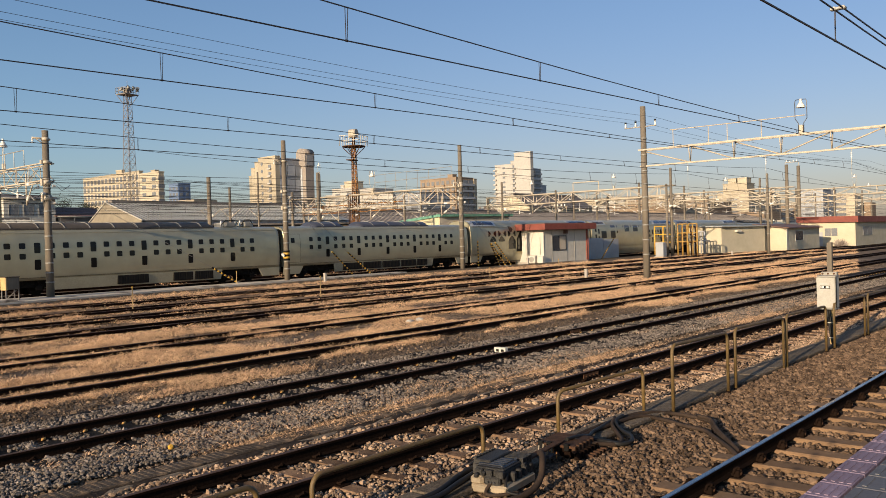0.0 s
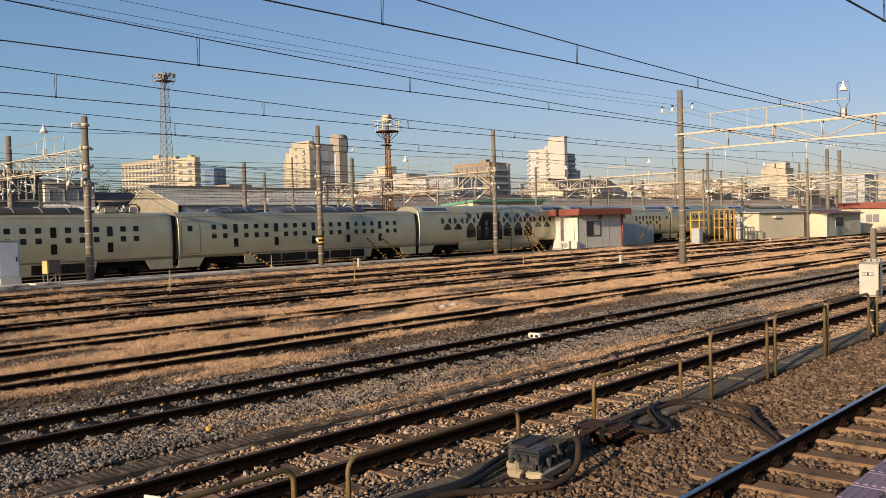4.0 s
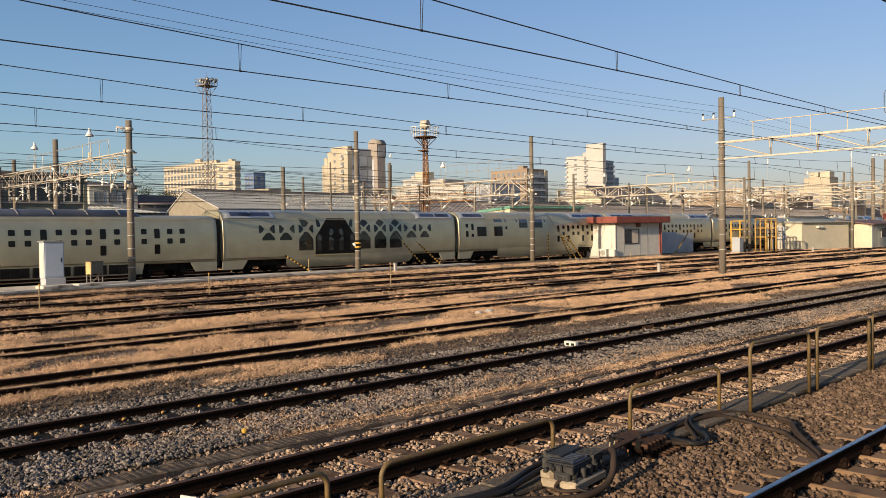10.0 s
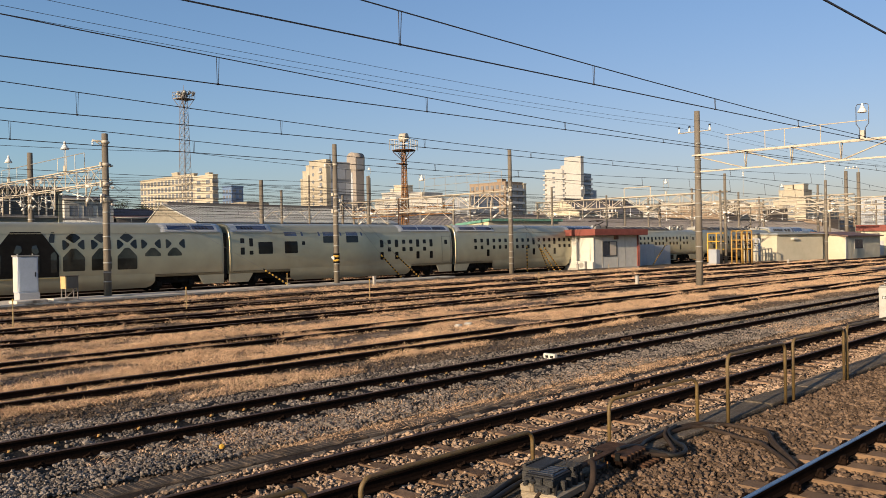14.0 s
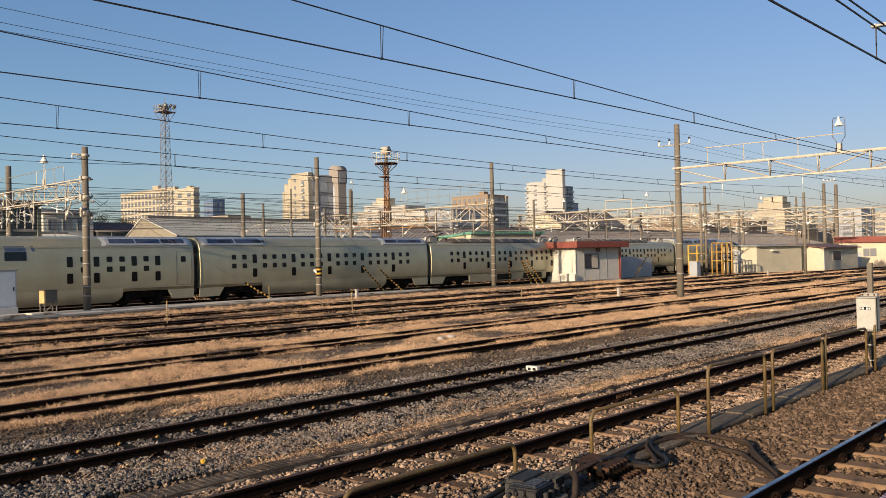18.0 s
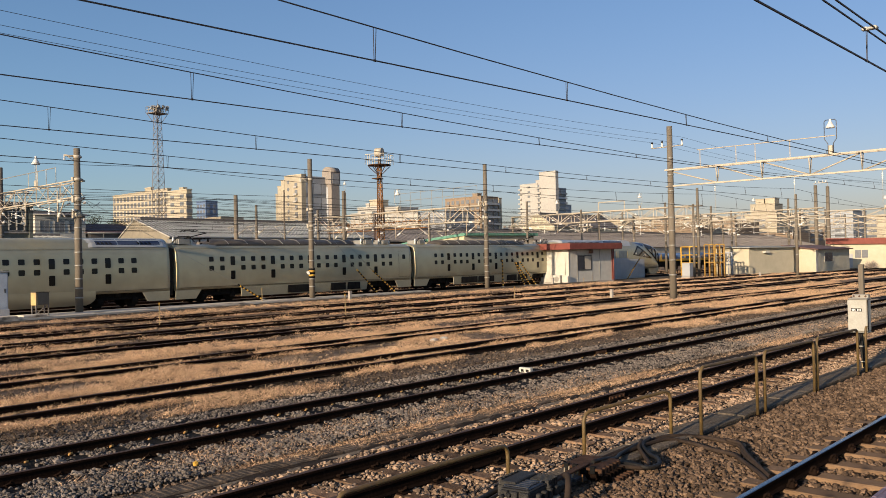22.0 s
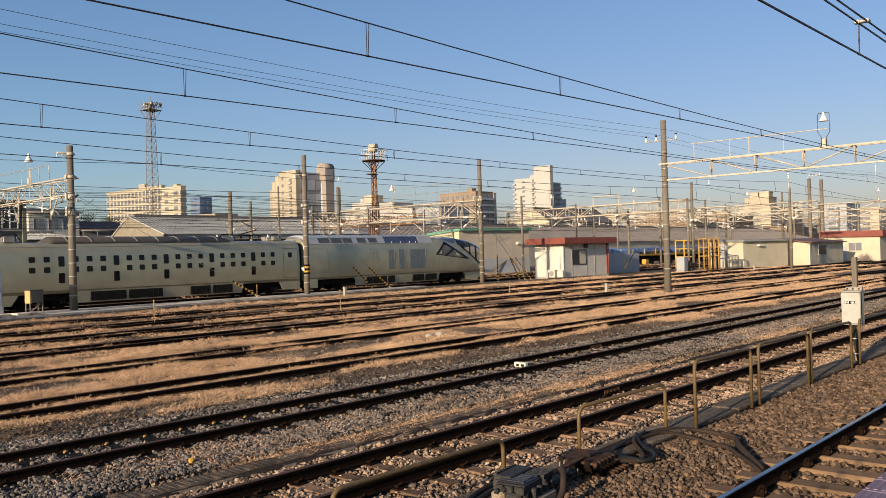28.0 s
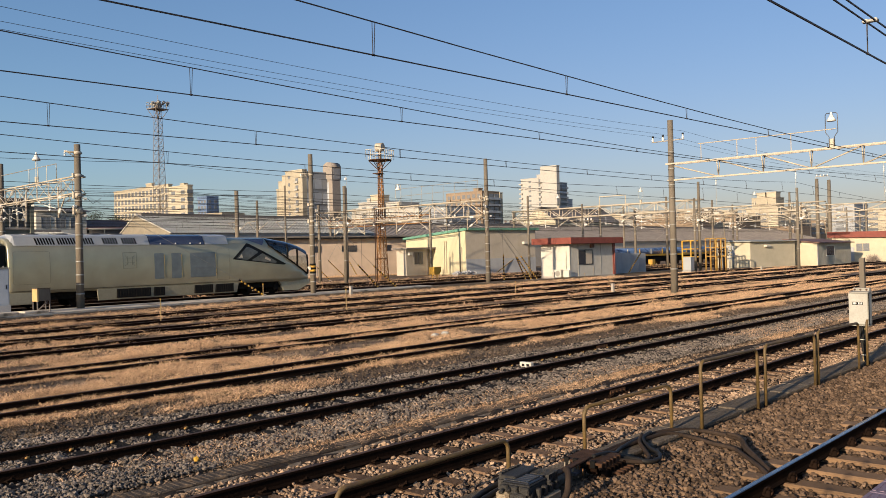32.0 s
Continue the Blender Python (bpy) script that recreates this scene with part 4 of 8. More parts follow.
for (x0, z0), (x1, z1) in (((6.48, 3.16), (7.3, 3.16)), ((6.48, 2.25), (7.3, 2.25)), ((6.48, 2.25), (6.48, 3.16)), ((7.3, 2.25), (7.3, 3.16)), ((6.74, 2.45), (6.74, 2.96)), ((7.04, 2.45), (7.04, 2.96)), ((6.6, 2.57), (7.18, 2.57)), ((6.6, 2.84), (7.18, 2.84)), ((6.6, 2.4), (6.74, 2.57)), ((7.18, 2.4), (7.04, 2.57)), ((6.6, 3.01), (6.74, 2.84)), ((7.18, 3.01), (7.04, 2.84))):
    bm = tube(B(), [(x0 + (x1 - x0) * i / 4, -side_y(z0 + RZ + (z1 - z0) * i / 4) - 0.003, z0 + RZ + (z1 - z0) * i / 4) for i in range(5)], 0.010, 4)
    if emblem is None:
        emblem = part("emblem", bm, M["seam"], h, "faint square emblem of crossed lines")
    else:
        part("emblem_line", bm, M["seam"], emblem)
side_lines(h, 0.45, 12.4)
access_panel(h, 0.45, 2.35, 1.35, 3.1)
access_panel(h, 12.7, 13.6, 1.15, 3.1)
def roof_block(car, x0, x1, mat, label, ends=0.3):
    """A roof housing with steep flat sides and a low crown."""
    cross = [(-1.33, 3.40), (-1.06, 3.93), (-0.6, 4.03), (0, 4.07), (0.6, 4.03), (1.06, 3.93), (1.33, 3.40)]
    rings = [[(x, y * (1 - 0.12 * e), 3.4 + (z - 3.4) * (1 - 0.75 * e)) for y, z in cross] for x, e in ((x0, 1), (x0 + ends, 0), (x1 - 0.02, 0), (x1, 0.1))]
    return part("roof_housing", loft(B(), rings, False), M[mat], car, label)


roof_block(h, 0.3, 8.2, "vent_housing", "silver-grey roof housing with slanted louvres")
roof_block(h, 8.22, 11.9, "train_solar", "dark blue roof panel housing", 0.02)
roof_block(h, 11.92, 13.6, "vent_housing", "silver-grey roof housing", 0.02)
for x in (8.9, 9.9, 10.9, 11.6):
    part("latch", box(B(), x - 0.03, x + 0.03, -1.345, -1.29, 3.43, 3.52, 0.008), M["porcelain"], h)
for x0, x1 in ((1.63, 2.7), (2.8, 3.85), (3.95, 5.0), (5.36, 6.4), (6.5, 7.45)):
    bm = B()
    n = int((x1 - x0) / 0.15)
    for i in range(n):
        u = x0 + i * 0.15
        skin(bm, [[(u + 0.07, -1.305, 3.47), (u, -1.12, 3.83)], [(u + 0.165, -1.305, 3.47), (u + 0.095, -1.12, 3.83)]])
    part("roof_louvre", bm, M["louvre"], h)
for x in (1.9, 3.5, 5.4, 6.7):
    part("fan_cowl", rod(B(), (x, 0.2, 4.0), (x, 0.2, 4.12), 0.5, 16), M["steel_dark"], h)
cars.append(h)

# cars run on the same rows, one car length apart
RUN = [(0.0, 36.27), (1.0, 33.62), (2.0, 30.94), (3.0, 28.28), (4.0, 25.55), (5.0, 22.68), (6.0, 19.62), (7.0, 16.29), (8.0, 12.79), (9.0, 9.06), (10.0, 5.03), (11.0, 0.71), (12.0, -3.86), (13.0, -8.7), (14.0, -13.78), (15.0, -19.02), (16.0, -24.4), (17.0, -29.87), (18.0, -35.4), (19.0, -40.96), (20.0, -46.5), (21.0, -51.97), (22.0, -57.38), (23.0, -62.74), (24.0, -68.06), (25.0, -73.33), (26.0, -78.57), (27.0, -83.74), (28.0, -88.81), (29.0, -93.8), (30.0, -98.87), (31.0, -103.85), (32.0, -108.8)]


def motions():
    for k, ob in enumerate(cars):
        walk(ob, [(t, pose(x + CAR * (k - 1), TRAIN_Y, RAIL_Z)) for t, x in RUN])


# ---- poles, gantries and wires ----
def concrete_pole(x, y, z0, z1, r0=0.19, r1=0.14, label="weathered concrete catenary pole with steel bands", bands=(), lean=0.0):
    p = thing("catenary_pole", label, "pole", pose(x, y, z0), "poles of the yard")
    h = z1 - z0
    part("shaft", rod(B(), (0, 0, -0.4), (lean, 0, h), r0, 16, r1), M["pole"], p)
    for zb in bands:
        r = r0 + (r1 - r0) * zb / h
        part("band", rod(B(), (lean * zb / h, 0, zb - 0.035), (lean * zb / h, 0, zb + 0.035), r + 0.02, 14), M["steel_grey"], p)
    return p


def bracket(p, z, dy, dx=0.0, drop=0.25):
    bm = B()
    rod(bm, (0.25, 0, z), (dx * 1.5, dy, z + 0.04), 0.05, 6)
    part("bracket", bm, M["steel_cream"], p)
    part("bracket_stay", rod(B(), (0, 0, z - 0.3), (dx * 1.1, dy, z), 0.025, 6), M["steel_cream"], p)
    part("bracket_clamp", rod(B(), (0, 0, z - 0.08), (0, 0, z + 0.08), 0.2, 12), M["steel_cream"], p)
    dx *= 1.45
    bm = B()
    for k in range(3):
        rod(bm, (dx, dy, z - 0.02 - k * drop / 3), (dx, dy, z - 0.02 - (k + 0.6) * drop / 3), 0.06, 8, 0.045)
    part("insulator", bm, M["porcelain"], p)


def truss(name, p, q, depth, width, n, mat, label, r=0.035, group="gantry beams", thin=0.02):
    """A box truss from p to q: four chords, posts and diagonals."""
    p, q = Vector(p), Vector(q)
    t = thing(name, label, "gantry beam", Matrix.Translation(p), group)
    d = q - p
    side = Vector((-d.y, d.x, 0)).normalized() * width / 2
    up = Vector((0, 0, depth / 2))
    for s in (-1, 1):
        for u, nm in ((1, "upper_chord"), (-1, "lower_chord")):
            part(nm, rod(B(), s * side + u * up, d + s * side + u * up, r, 6), mat, t)
        for i in range(n):
            a, b = d * (i / n), d * ((i + 1) / n)
            ua = 1 if i % 2 else -1
            part("diagonal", rod(B(), a + s * side + ua * up, b + s * side - ua * up, thin, 5), mat, t)
            part("strut", rod(B(), b + s * side + up, b + s * side - up, thin, 5), mat, t)
    for i in range(n + 1):
        for u in (-1, 1):
            part("cross_strut", rod(B(), d * (i / n) - side + u * up, d * (i / n) + side + u * up, thin, 5), mat, t)
    return t


def yard_lamp(x, y, z, m="steel_grey", s=1.0, hooped=True):
    """A bell lamp on top of a beam, in a wire hoop or on two thin stems."""
    t = thing("yard_lamp", "small white bell lamp in a wire hoop on a gantry" if hooped else "small white bell lamp on two thin stems", "lamp", pose(x, y, z), "yard lamps")
    if hooped:
        hp = [(0, -0.14, 0), (0, -0.14, 0.55), (0, -0.31, 0.8), (0, -0.31, 1.72), (0, -0.24, 1.82), (0, 0.24, 1.82), (0, 0.31, 1.72), (0, 0.31, 0.8), (0, 0.14, 0.55), (0, 0.14, 0)]
        part("hoop", tube(B(), [(a * s, b * s, c * s) for a, b, c in hp], 0.022 * s, 5), M[m], t)
    else:
        for e in (-0.1, 0.1):
            part("stem", rod(B(), (0, e, 0), (0, e, 1.4), 0.016, 5), M[m], t)
    bm = B()
    for (r0, z0), (r1, z1) in zip(((0.05, 1.86), (0.07, 1.72), (0.12, 1.62), (0.24, 1.42)), ((0.07, 1.72), (0.12, 1.62), (0.24, 1.42), (0.23, 1.38))):
        rod(bm, (0, 0, z0 * s), (0, 0, z1 * s), r0 * s, 14, r1 * s)
    part("shade", bm, M["porcelain"], t, "white enamel bell shade")
    part("base", box(B(), -0.08 * s, 0.08 * s, -0.1 * s, 0.1 * s, 0, 0.45 * s, 0.02), M["steel_cream"], t)
    return t


BANDS = (0.9, 1.4, 1.9, 2.6, 3.3, 4.0, 4.6, 5.2, 5.8, 6.3)
pa = concrete_pole(19.2, 43.6, 0.1, 8.9, 0.20, 0.16, bands=BANDS)
bracket(pa, 8.35, 0.0, -0.45)


def pole_fittings(p, zs, ins, r=0.19):
    """Wide cream clamps round a pole and short insulators that reach out from it."""
    for z, h in zs:
        part("clamp", rod(B(), (0, 0, z - h / 2), (0, 0, z + h / 2), r + 0.025, 14), M["steel_cream"], p, "cream steel clamp")
        part("clamp_bolt", box(B(), r, r + 0.12, -0.05, 0.05, z - 0.05, z + 0.05, 0.01), M["steel_grey"], p)
        part("clamp_plate", box(B(), -r - 0.1, -r, -0.09, 0.09, z - h * 0.7, z + h * 0.7, 0.01), M["steel_cream"], p)
    for z, dx in ins:
        part("arm", rod(B(), (0, -0.12, z), (dx * 1.5, -0.2, z), 0.02, 6), M["steel_grey"], p)
        for k in range(3):
            part("insulator", rod(B(), (dx * (0.7 + 0.22 * k), -0.17, z), (dx * (0.82 + 0.22 * k), -0.18, z), 0.085, 10, 0.06), M["porcelain"], p)
        part("lead_wire", tube(B(), [(dx * 1.4, -0.2, z), (dx * 2.2, -0.25, z - 0.25), (dx * 3.2, -0.1, z - 0.1), (dx * 4.5, 0.3, z + 0.1)], 0.014, 5), M["wire"], p)


pole_fittings(pa, ((7.15, 0.16), (6.1, 0.25), (5.3, 0.3)), ((5.92, 0.3), (5.02, 0.3), (5.5, -0.28)))
pb = concrete_pole(34.5, 43.3, 0.1, 9.45, 0.19, 0.15, bands=BANDS)
bracket(pb, 8.0, 0.0, -0.55)
pole_fittings(pb, ((6.0, 0.14), (4.9, 0.18)), ((5.6, 0.3), (4.6, 0.3)))
pc = concrete_pole(53.5, 43.9, 0.1, 10.5, 0.21, 0.16, bands=BANDS)
bracket(pc, 7.2, 0.0, -0.6)
pole_fittings(pc, ((7.0, 0.2), (5.9, 0.2)), ((5.6, 0.32), (6.4, -0.3)))
pd = concrete_pole(46.5, 23.55, -0.15, 10.4, 0.215, 0.165, "tall concrete gantry pole with insulators", bands=(1.5, 2.4, 3.3, 4.2, 5.0, 5.8, 6.6, 7.6, 8.6))
bm = B()
rod(bm, (0, 1.25, 9.32), (0, -0.85, 9.32), 0.03, 6)
part("crossarm", bm, M["steel_cream"], pd)
for dy, z in ((1.18, 9.32), (0.5, 9.32), (-0.8, 9.32)):
    bm = B()
    rod(bm, (0, dy, z), (0, dy, z + 0.2), 0.07, 10, 0.06)
    rod(bm, (0, dy, z + 0.2), (0, dy, z + 0.3), 0.04, 8)
    part("insulator", bm, M["porcelain"], pd)
    part("insulator_cap", rod(B(), (0, dy, z + 0.28), (0, dy, z + 0.38), 0.065, 10), M["black_rubber"], pd)
pl = concrete_pole(19.3, 54.7, 0.1, 8.9, 0.2, 0.16, bands=BANDS)

# wide gantry over the main tracks
gd = thing("track_gantry", "cream-painted steel gantry beam over the main tracks", "gantry beam", pose(46.5, 23.7, 7.25), "gantry beams")
GY = [0.0, -3.12, -5.74, -8.35, -10.96, -13.58, -16.2, -18.8, -21.4, -24.0, -27.6]
for e in (-0.22, 0.22):
    part("upper_chord", box(B(), e - 0.045, e + 0.045, -27.6, 0.1, 0.43, 0.52), M["steel_cream"], gd)
part("lower_chord", box(B(), -0.06, 0.06, -27.6, 0.1, -0.55, -0.46), M["steel_cream"], gd)
for i, y in enumerate(GY[1:-1]):
    for e in (-0.22, 0.22):
        part("strut", rod(B(), (e, y, 0.45), (0, y, -0.5), 0.032, 6), M["steel_cream"], gd)
    part("cross_strut", rod(B(), (-0.22, y, 0.48), (0.22, y, 0.48), 0.03, 6), M["steel_cream"], gd)
for i in range(len(GY) - 1):
    y0, y1 = (GY[i], GY[i + 1]) if i < 3 or i > 6 and i % 2 else (GY[i + 1], GY[i])
    part("diagonal", rod(B(), (0.0, y0, 0.45), (0, y1, -0.5), 0.04, 6), M["steel_cream"], gd)
for y in (3.1, 7.65, 11.8, 16.2, 20.75):
    bm = B()
    rod(bm, (0, y - 23.7, -0.5), (0, y - 23.7, -2.15), 0.012, 5)
    part("hanger", bm, M["steel_grey"], gd)
    bm = B()
    for k in range(3):
        rod(bm, (0, y - 23.7, -0.72 - k * 0.1), (0, y - 23.7, -0.78 - k * 0.1), 0.05, 8, 0.035)
    rod(bm, (0, y - 23.7, -0.7), (0, y - 23.7, -1.0), 0.015, 5)
    part("insulator", bm, M["porcelain"], gd)
bm = B()
for y in (21.62, 19.44, 18.33, 16.4):
    rod(bm, (46.5, y, 7.75), (46.5, y, 8.75), 0.024, 5)
rod(bm, (46.5, 21.8, 8.78), (46.5, 14.05, 8.74), 0.028, 5)
solid("gantry_handrail", bm, M["steel_cream"], "thin cream handrail on the gantry", "handrail")
yard_lamp(46.5, 14.27, 7.78, "steel_dark")
truss("track_gantry", (19.3, 43.6, 6.75), (19.3, 66.0, 6.75), 0.9, 0.6, 14, M["steel_cream"], "cream lattice gantry beam over the depot tracks", 0.04)
bm = B()
rod(bm, (19.3, 46.5, 7.2), (19.3, 46.5, 7.9), 0.02, 5)
for y in (46.5, 47.8, 49, 50.3, 57, 58.4, 59.8):
    rod(bm, (19.3, y, 7.2), (19.3, y, 8.15), 0.02, 5)
rod(bm, (19.3, 46.5, 8.15), (19.3, 59.8, 8.15), 0.025, 5)
solid("gantry_handrail", bm, M["steel_grey"], "thin grey handrail on the lattice gantry", "handrail")
yard_lamp(19.3, 49.2, 7.2, hooped=False)
yard_lamp(19.3, 58.5, 7.2, hooped=False)
truss("track_gantry", (53.5, 44.2, 6.4), (53.5, 66.0, 6.4), 1.3, 0.6, 11, M["steel_cream"], "cream lattice gantry beam over the depot tracks", 0.06, thin=0.036)
yard_lamp(53.5, 54.4, 7.02, s=1.15)
th = thing("gantry_handrail", "thin grey handrail above the lattice gantry", "handrail", pose(53.5, 0, 7.0))
for i in range(8):
    y = 44.8 + 1.32 * i
    part("post", rod(B(), (0, y, 0), (0, y, 1.78), 0.02, 5), M["steel_grey"], th)
for z in (1.1, 1.78):
    part("rail", rod(B(), (0, 44.8, z), (0, 54.04, z - 0.08), 0.022, 5), M["steel_grey"], th)
yard_lamp(61.5, 71.0, 10.3, s=0.72)


# ---- overhead wires ----
def wire(pts, r=0.008):
    return tube(B(), pts, r, 4)


def catenary(y, zc, label, x0=-53.5, span=50.0, spans=6, sag=0.38, low=0.14, zig=0.05, dropper=4.73, r=0.0085, first=6.9, twin=False, rise=0.0, level=0.0):
    """Messenger, droppers and a contact wire that climbs by rise from the place where it is at zc (level)."""
    height = lambda x: zc + rise * (min(max(x, x0 + span), x0 + 2 * span) - level)
    t = thing("overhead_line", label, "overhead wire", pose(0, y, 0), "overhead lines")
    mess, cont = [], []
    for s in range(spans):
        for i in range(0 if s == 0 else 1, 13):
            u = -1 + 2 * i / 12
            x = x0 + span * (s + i / 12)
            mess.append((x, zig * 0.3, zc + low + sag * u * u))
            zz = zig * (1 - 2 * i / 12) * (1 if s % 2 else -1)
            cont.append((x, zz, height(x)))
    for j in range(-2, 26):
        x = first + dropper * j
        f = ((x - x0) / span) % 1.0
        u = -1 + 2 * f
        zz = zig * (1 - 2 * f) * (1 if int((x - x0) // span) % 2 else -1)
        bm = B()
        for e in (-0.025, 0.025):
            rod(bm, (x + e * 0.4, zz, height(x)), (x + e, zig * 0.3, zc + low + sag * u * u), 0.005, 4)
        rod(bm, (x - 0.02, zz, height(x)), (x + 0.02, zz, height(x)), r * 1.7, 5)
        part("dropper", bm, M["wire"], t)
    part("messenger_wire", tube(B(), mess, r, 4), M["wire"], t)
    if twin:
        part("messenger_wire", tube(B(), [(a, b - 0.11, c) for a, b, c in mess], r, 4), M["wire"], t)
        bm = B()
        box(bm, 11.71, 11.79, -0.11, 0.07, 5.49, 5.53, 0.01)
        rod(bm, (11.7, -0.11 + zig * 0.3, 5.51), (11.8, -0.11 + zig * 0.3, 5.51), 0.025, 8)
        rod(bm, (11.7, zig * 0.3, 5.51), (11.8, zig * 0.3, 5.51), 0.025, 8)
        part("wire_clamp", bm, M["steel_grey"], t, "bronze clamp joining the twin wires")
    part("contact_wire", tube(B(), cont, r * 1.1, 4), M["wire"], t)
    return t


catenary(3.1, 5.09, "near overhead contact line with twin messenger wires", sag=0.42, low=0.34, zig=0.04, r=0.0115, first=11.75, dropper=5.0, twin=True)
catenary(7.65, 5.2, "overhead contact line with droppers", sag=0.42, low=0.25, first=7.2, dropper=4.35, r=0.0095, rise=0.0104, level=10.2)
for y, zc, first in ((11.8, 5.28, 7.07), (16.2, 5.28, 6.62), (20.75, 5.29, 6.9), (47.45, 5.3, 6.9), (52.2, 5.3, 6.9), (56.4, 5.3, 6.9), (61, 5.3, 6.9)):
    catenary(y, zc, "overhead contact line with droppers", sag=0.55, low=0.23, first=first, r=0.0095 if y < 12 else 0.010 if y < 17 else 0.011, rise={11.8: 0.0102, 16.2: 0.0048}.get(y, 0.0), level=8.5)


def line(y, z, x0, x1, sag=0.4, n=24, r=0.008, spans=4, label="thin overhead feeder wire"):
    pts = []
    for s in range(spans):
        for i in range(0 if s == 0 else 1, n // spans + 1):
            u = -1 + 2 * i / (n // spans)
            pts.append((x0 + (x1 - x0) * (s + i / (n // spans)) / spans, y, z - sag * (1 - u * u)))
    return solid("overhead_wire", tube(B(), pts, r, 4), M["wire"], label, "overhead wire", "feeder wires")


for y, z, sg in ((22.75, 9.66, 0.47), (24.05, 9.6, 0.41), (24.73, 9.53, 0.36)):
    line(y, z, -53.5, 346.5, sg, 96, spans=8)
for y, z, sg in ((43.2, 6.0, 0.3), (43.3, 6.6, 0.35), (43.4, 5.6, 0.25), (43.7, 8.25, 0.4), (58, 6.2, 0.4), (62, 6.8, 0.4), (66, 7.4, 0.5), (71, 7.0, 0.5)):
    line(y, z, -40, 280, sg, 80, 0.015 if y < 50 else 0.022, 10, "sagging dark cable along the depot poles")


for y, z, sg in ((45.0, 7.1, 0.2), (49.8, 6.2, 0.3), (49.9, 7.2, 0.25), (54.3, 6.5, 0.3), (54.4, 7.5, 0.3), (59.0, 7.7, 0.3), (63.9, 6.0, 0.3), (64.0, 8.1, 0.3), (66.1, 6.6, 0.3), (66.2, 7.9, 0.35), (70.9, 8.6, 0.35), (67.0, 8.9, 0.3), (67.3, 5.7, 0.25), (60.2, 7.2, 0.3), (60.4, 5.5, 0.25), (68.4, 7.5, 0.3)):
    line(y, z, -60, 260, sg, 80, 0.017, 10, "thin dark wire between the depot gantries")


# ---- huts and sheds ----
def window(parent, x0, x1, y, z0, z1, panes=2, frame_mat="steel_grey", glass="city_glass"):
    """A sliding window in a wall that faces the tracks."""
    bm = B()
    t = 0.05
    box(bm, x0 - t, x1 + t, y - 0.05, y + 0.02, z0 - t, z0)
    box(bm, x0 - t, x1 + t, y - 0.05, y + 0.02, z1, z1 + t)
    box(bm, x0 - t, x0, y - 0.05, y + 0.02, z0, z1)
    box(bm, x1, x1 + t, y - 0.05, y + 0.02, z0, z1)
    w = part("window", bm, M[frame_mat], parent)
    for i in range(panes):
        a, b = x0 + (x1 - x0) * i / panes, x0 + (x1 - x0) * (i + 1) / panes
        part("pane", box(B(), a + 0.02, b - 0.02, y - 0.02 - 0.012 * (i % 2), y + 0.0 - 0.012 * (i % 2), z0 + 0.02, z1 - 0.02), M[glass], w)
    return w


def panel_seams(parent, x0, x1, y, z0, z1, step, mat):
    n = int((x1 - x0) / step)
    for i in range(1, n):
        x = x0 + i * (x1 - x0) / n
        part("panel_seam", box(B(), x - 0.015, x + 0.015, y - 0.008, y + 0.01, z0, z1), mat, parent)


def hut():
    t = thing("signal_hut", "small cream hut with a flat red roof and a two-pane window", "hut", pose(0, 0, 0))
    part("wall", box(B(), 64.7, 72.7, 43.4, 46.55, 0.05, 3.3), M["white"], t, "white panelled walls")
    part("roof", box(B(), 63.7, 73.35, 42.6, 46.95, 3.25, 3.82, 0.03), M["red_roof"], t, "deep faded red roof edge")
    part("roof_top", box(B(), 63.75, 73.3, 42.65, 46.9, 3.82, 3.86), M["brown_roof"], t)
    part("plinth", box(B(), 64.6, 72.8, 43.3, 46.65, -0.1, 0.2), M["concrete"], t)
    for x in (64.75, 66.2, 68.9, 70.35):
        part("panel_seam", box(B(), x - 0.02, x + 0.02, 43.37, 43.41, 0.22, 3.24), M["steel_grey"], t)
    window(t, 66.35, 68.7, 43.4, 1.3, 2.65, frame_mat="steel_dark", glass="dark_glass")
    part("blind", box(B(), 67.56, 68.64, 43.352, 43.362, 1.34, 2.6), M["tan"], t, "drawn tan blind")
    part("corner_post", box(B(), 72.62, 72.78, 43.33, 43.4, 0.1, 3.25), M["red_roof"], t)
    part("downpipe", rod(B(), (72.85, 43.3, 0.2), (72.85, 43.3, 3.3), 0.05, 8), M["red_roof"], t)
    part("vent_hood", box(B(), 68.3, 68.7, 43.1, 43.4, 2.85, 3.22, 0.03), M["brown_roof"], t)
    part("pipe", rod(B(), (64.64, 43.75, 0.9), (64.64, 43.75, 2.6), 0.03, 6), M["white"], t)
    t.matrix_world = pose(64.92, 43.4, 0, 0, 0, -4) @ Matrix.Diagonal((0.87, 1.095, 1, 1)) @ pose(-64.7, -43.4, 0)


M["dark_glass"] = surf("dark_hut_window_glass", (0.03, 0.032, 0.045), (0.05, 0.05, 0.06), 0.1, bump=0)
hut()
ac = thing("air_conditioner", "white outdoor air conditioner unit beside the hut", "air conditioner", pose(64.45, 44.75, 0.15))
part("casing", box(B(), -0.32, 0.2, -0.85, 0.1, 0, 0.72, 0.03), M["white"], ac)
part("fan_grille", rod(B(), (-0.35, -0.5, 0.36), (-0.31, -0.5, 0.36), 0.27, 18), M["steel_grey"], ac)
part("compressor_cover", box(B(), -0.1, 0.3, -1.6, -0.95, 0, 0.65, 0.04), M["white"], ac)


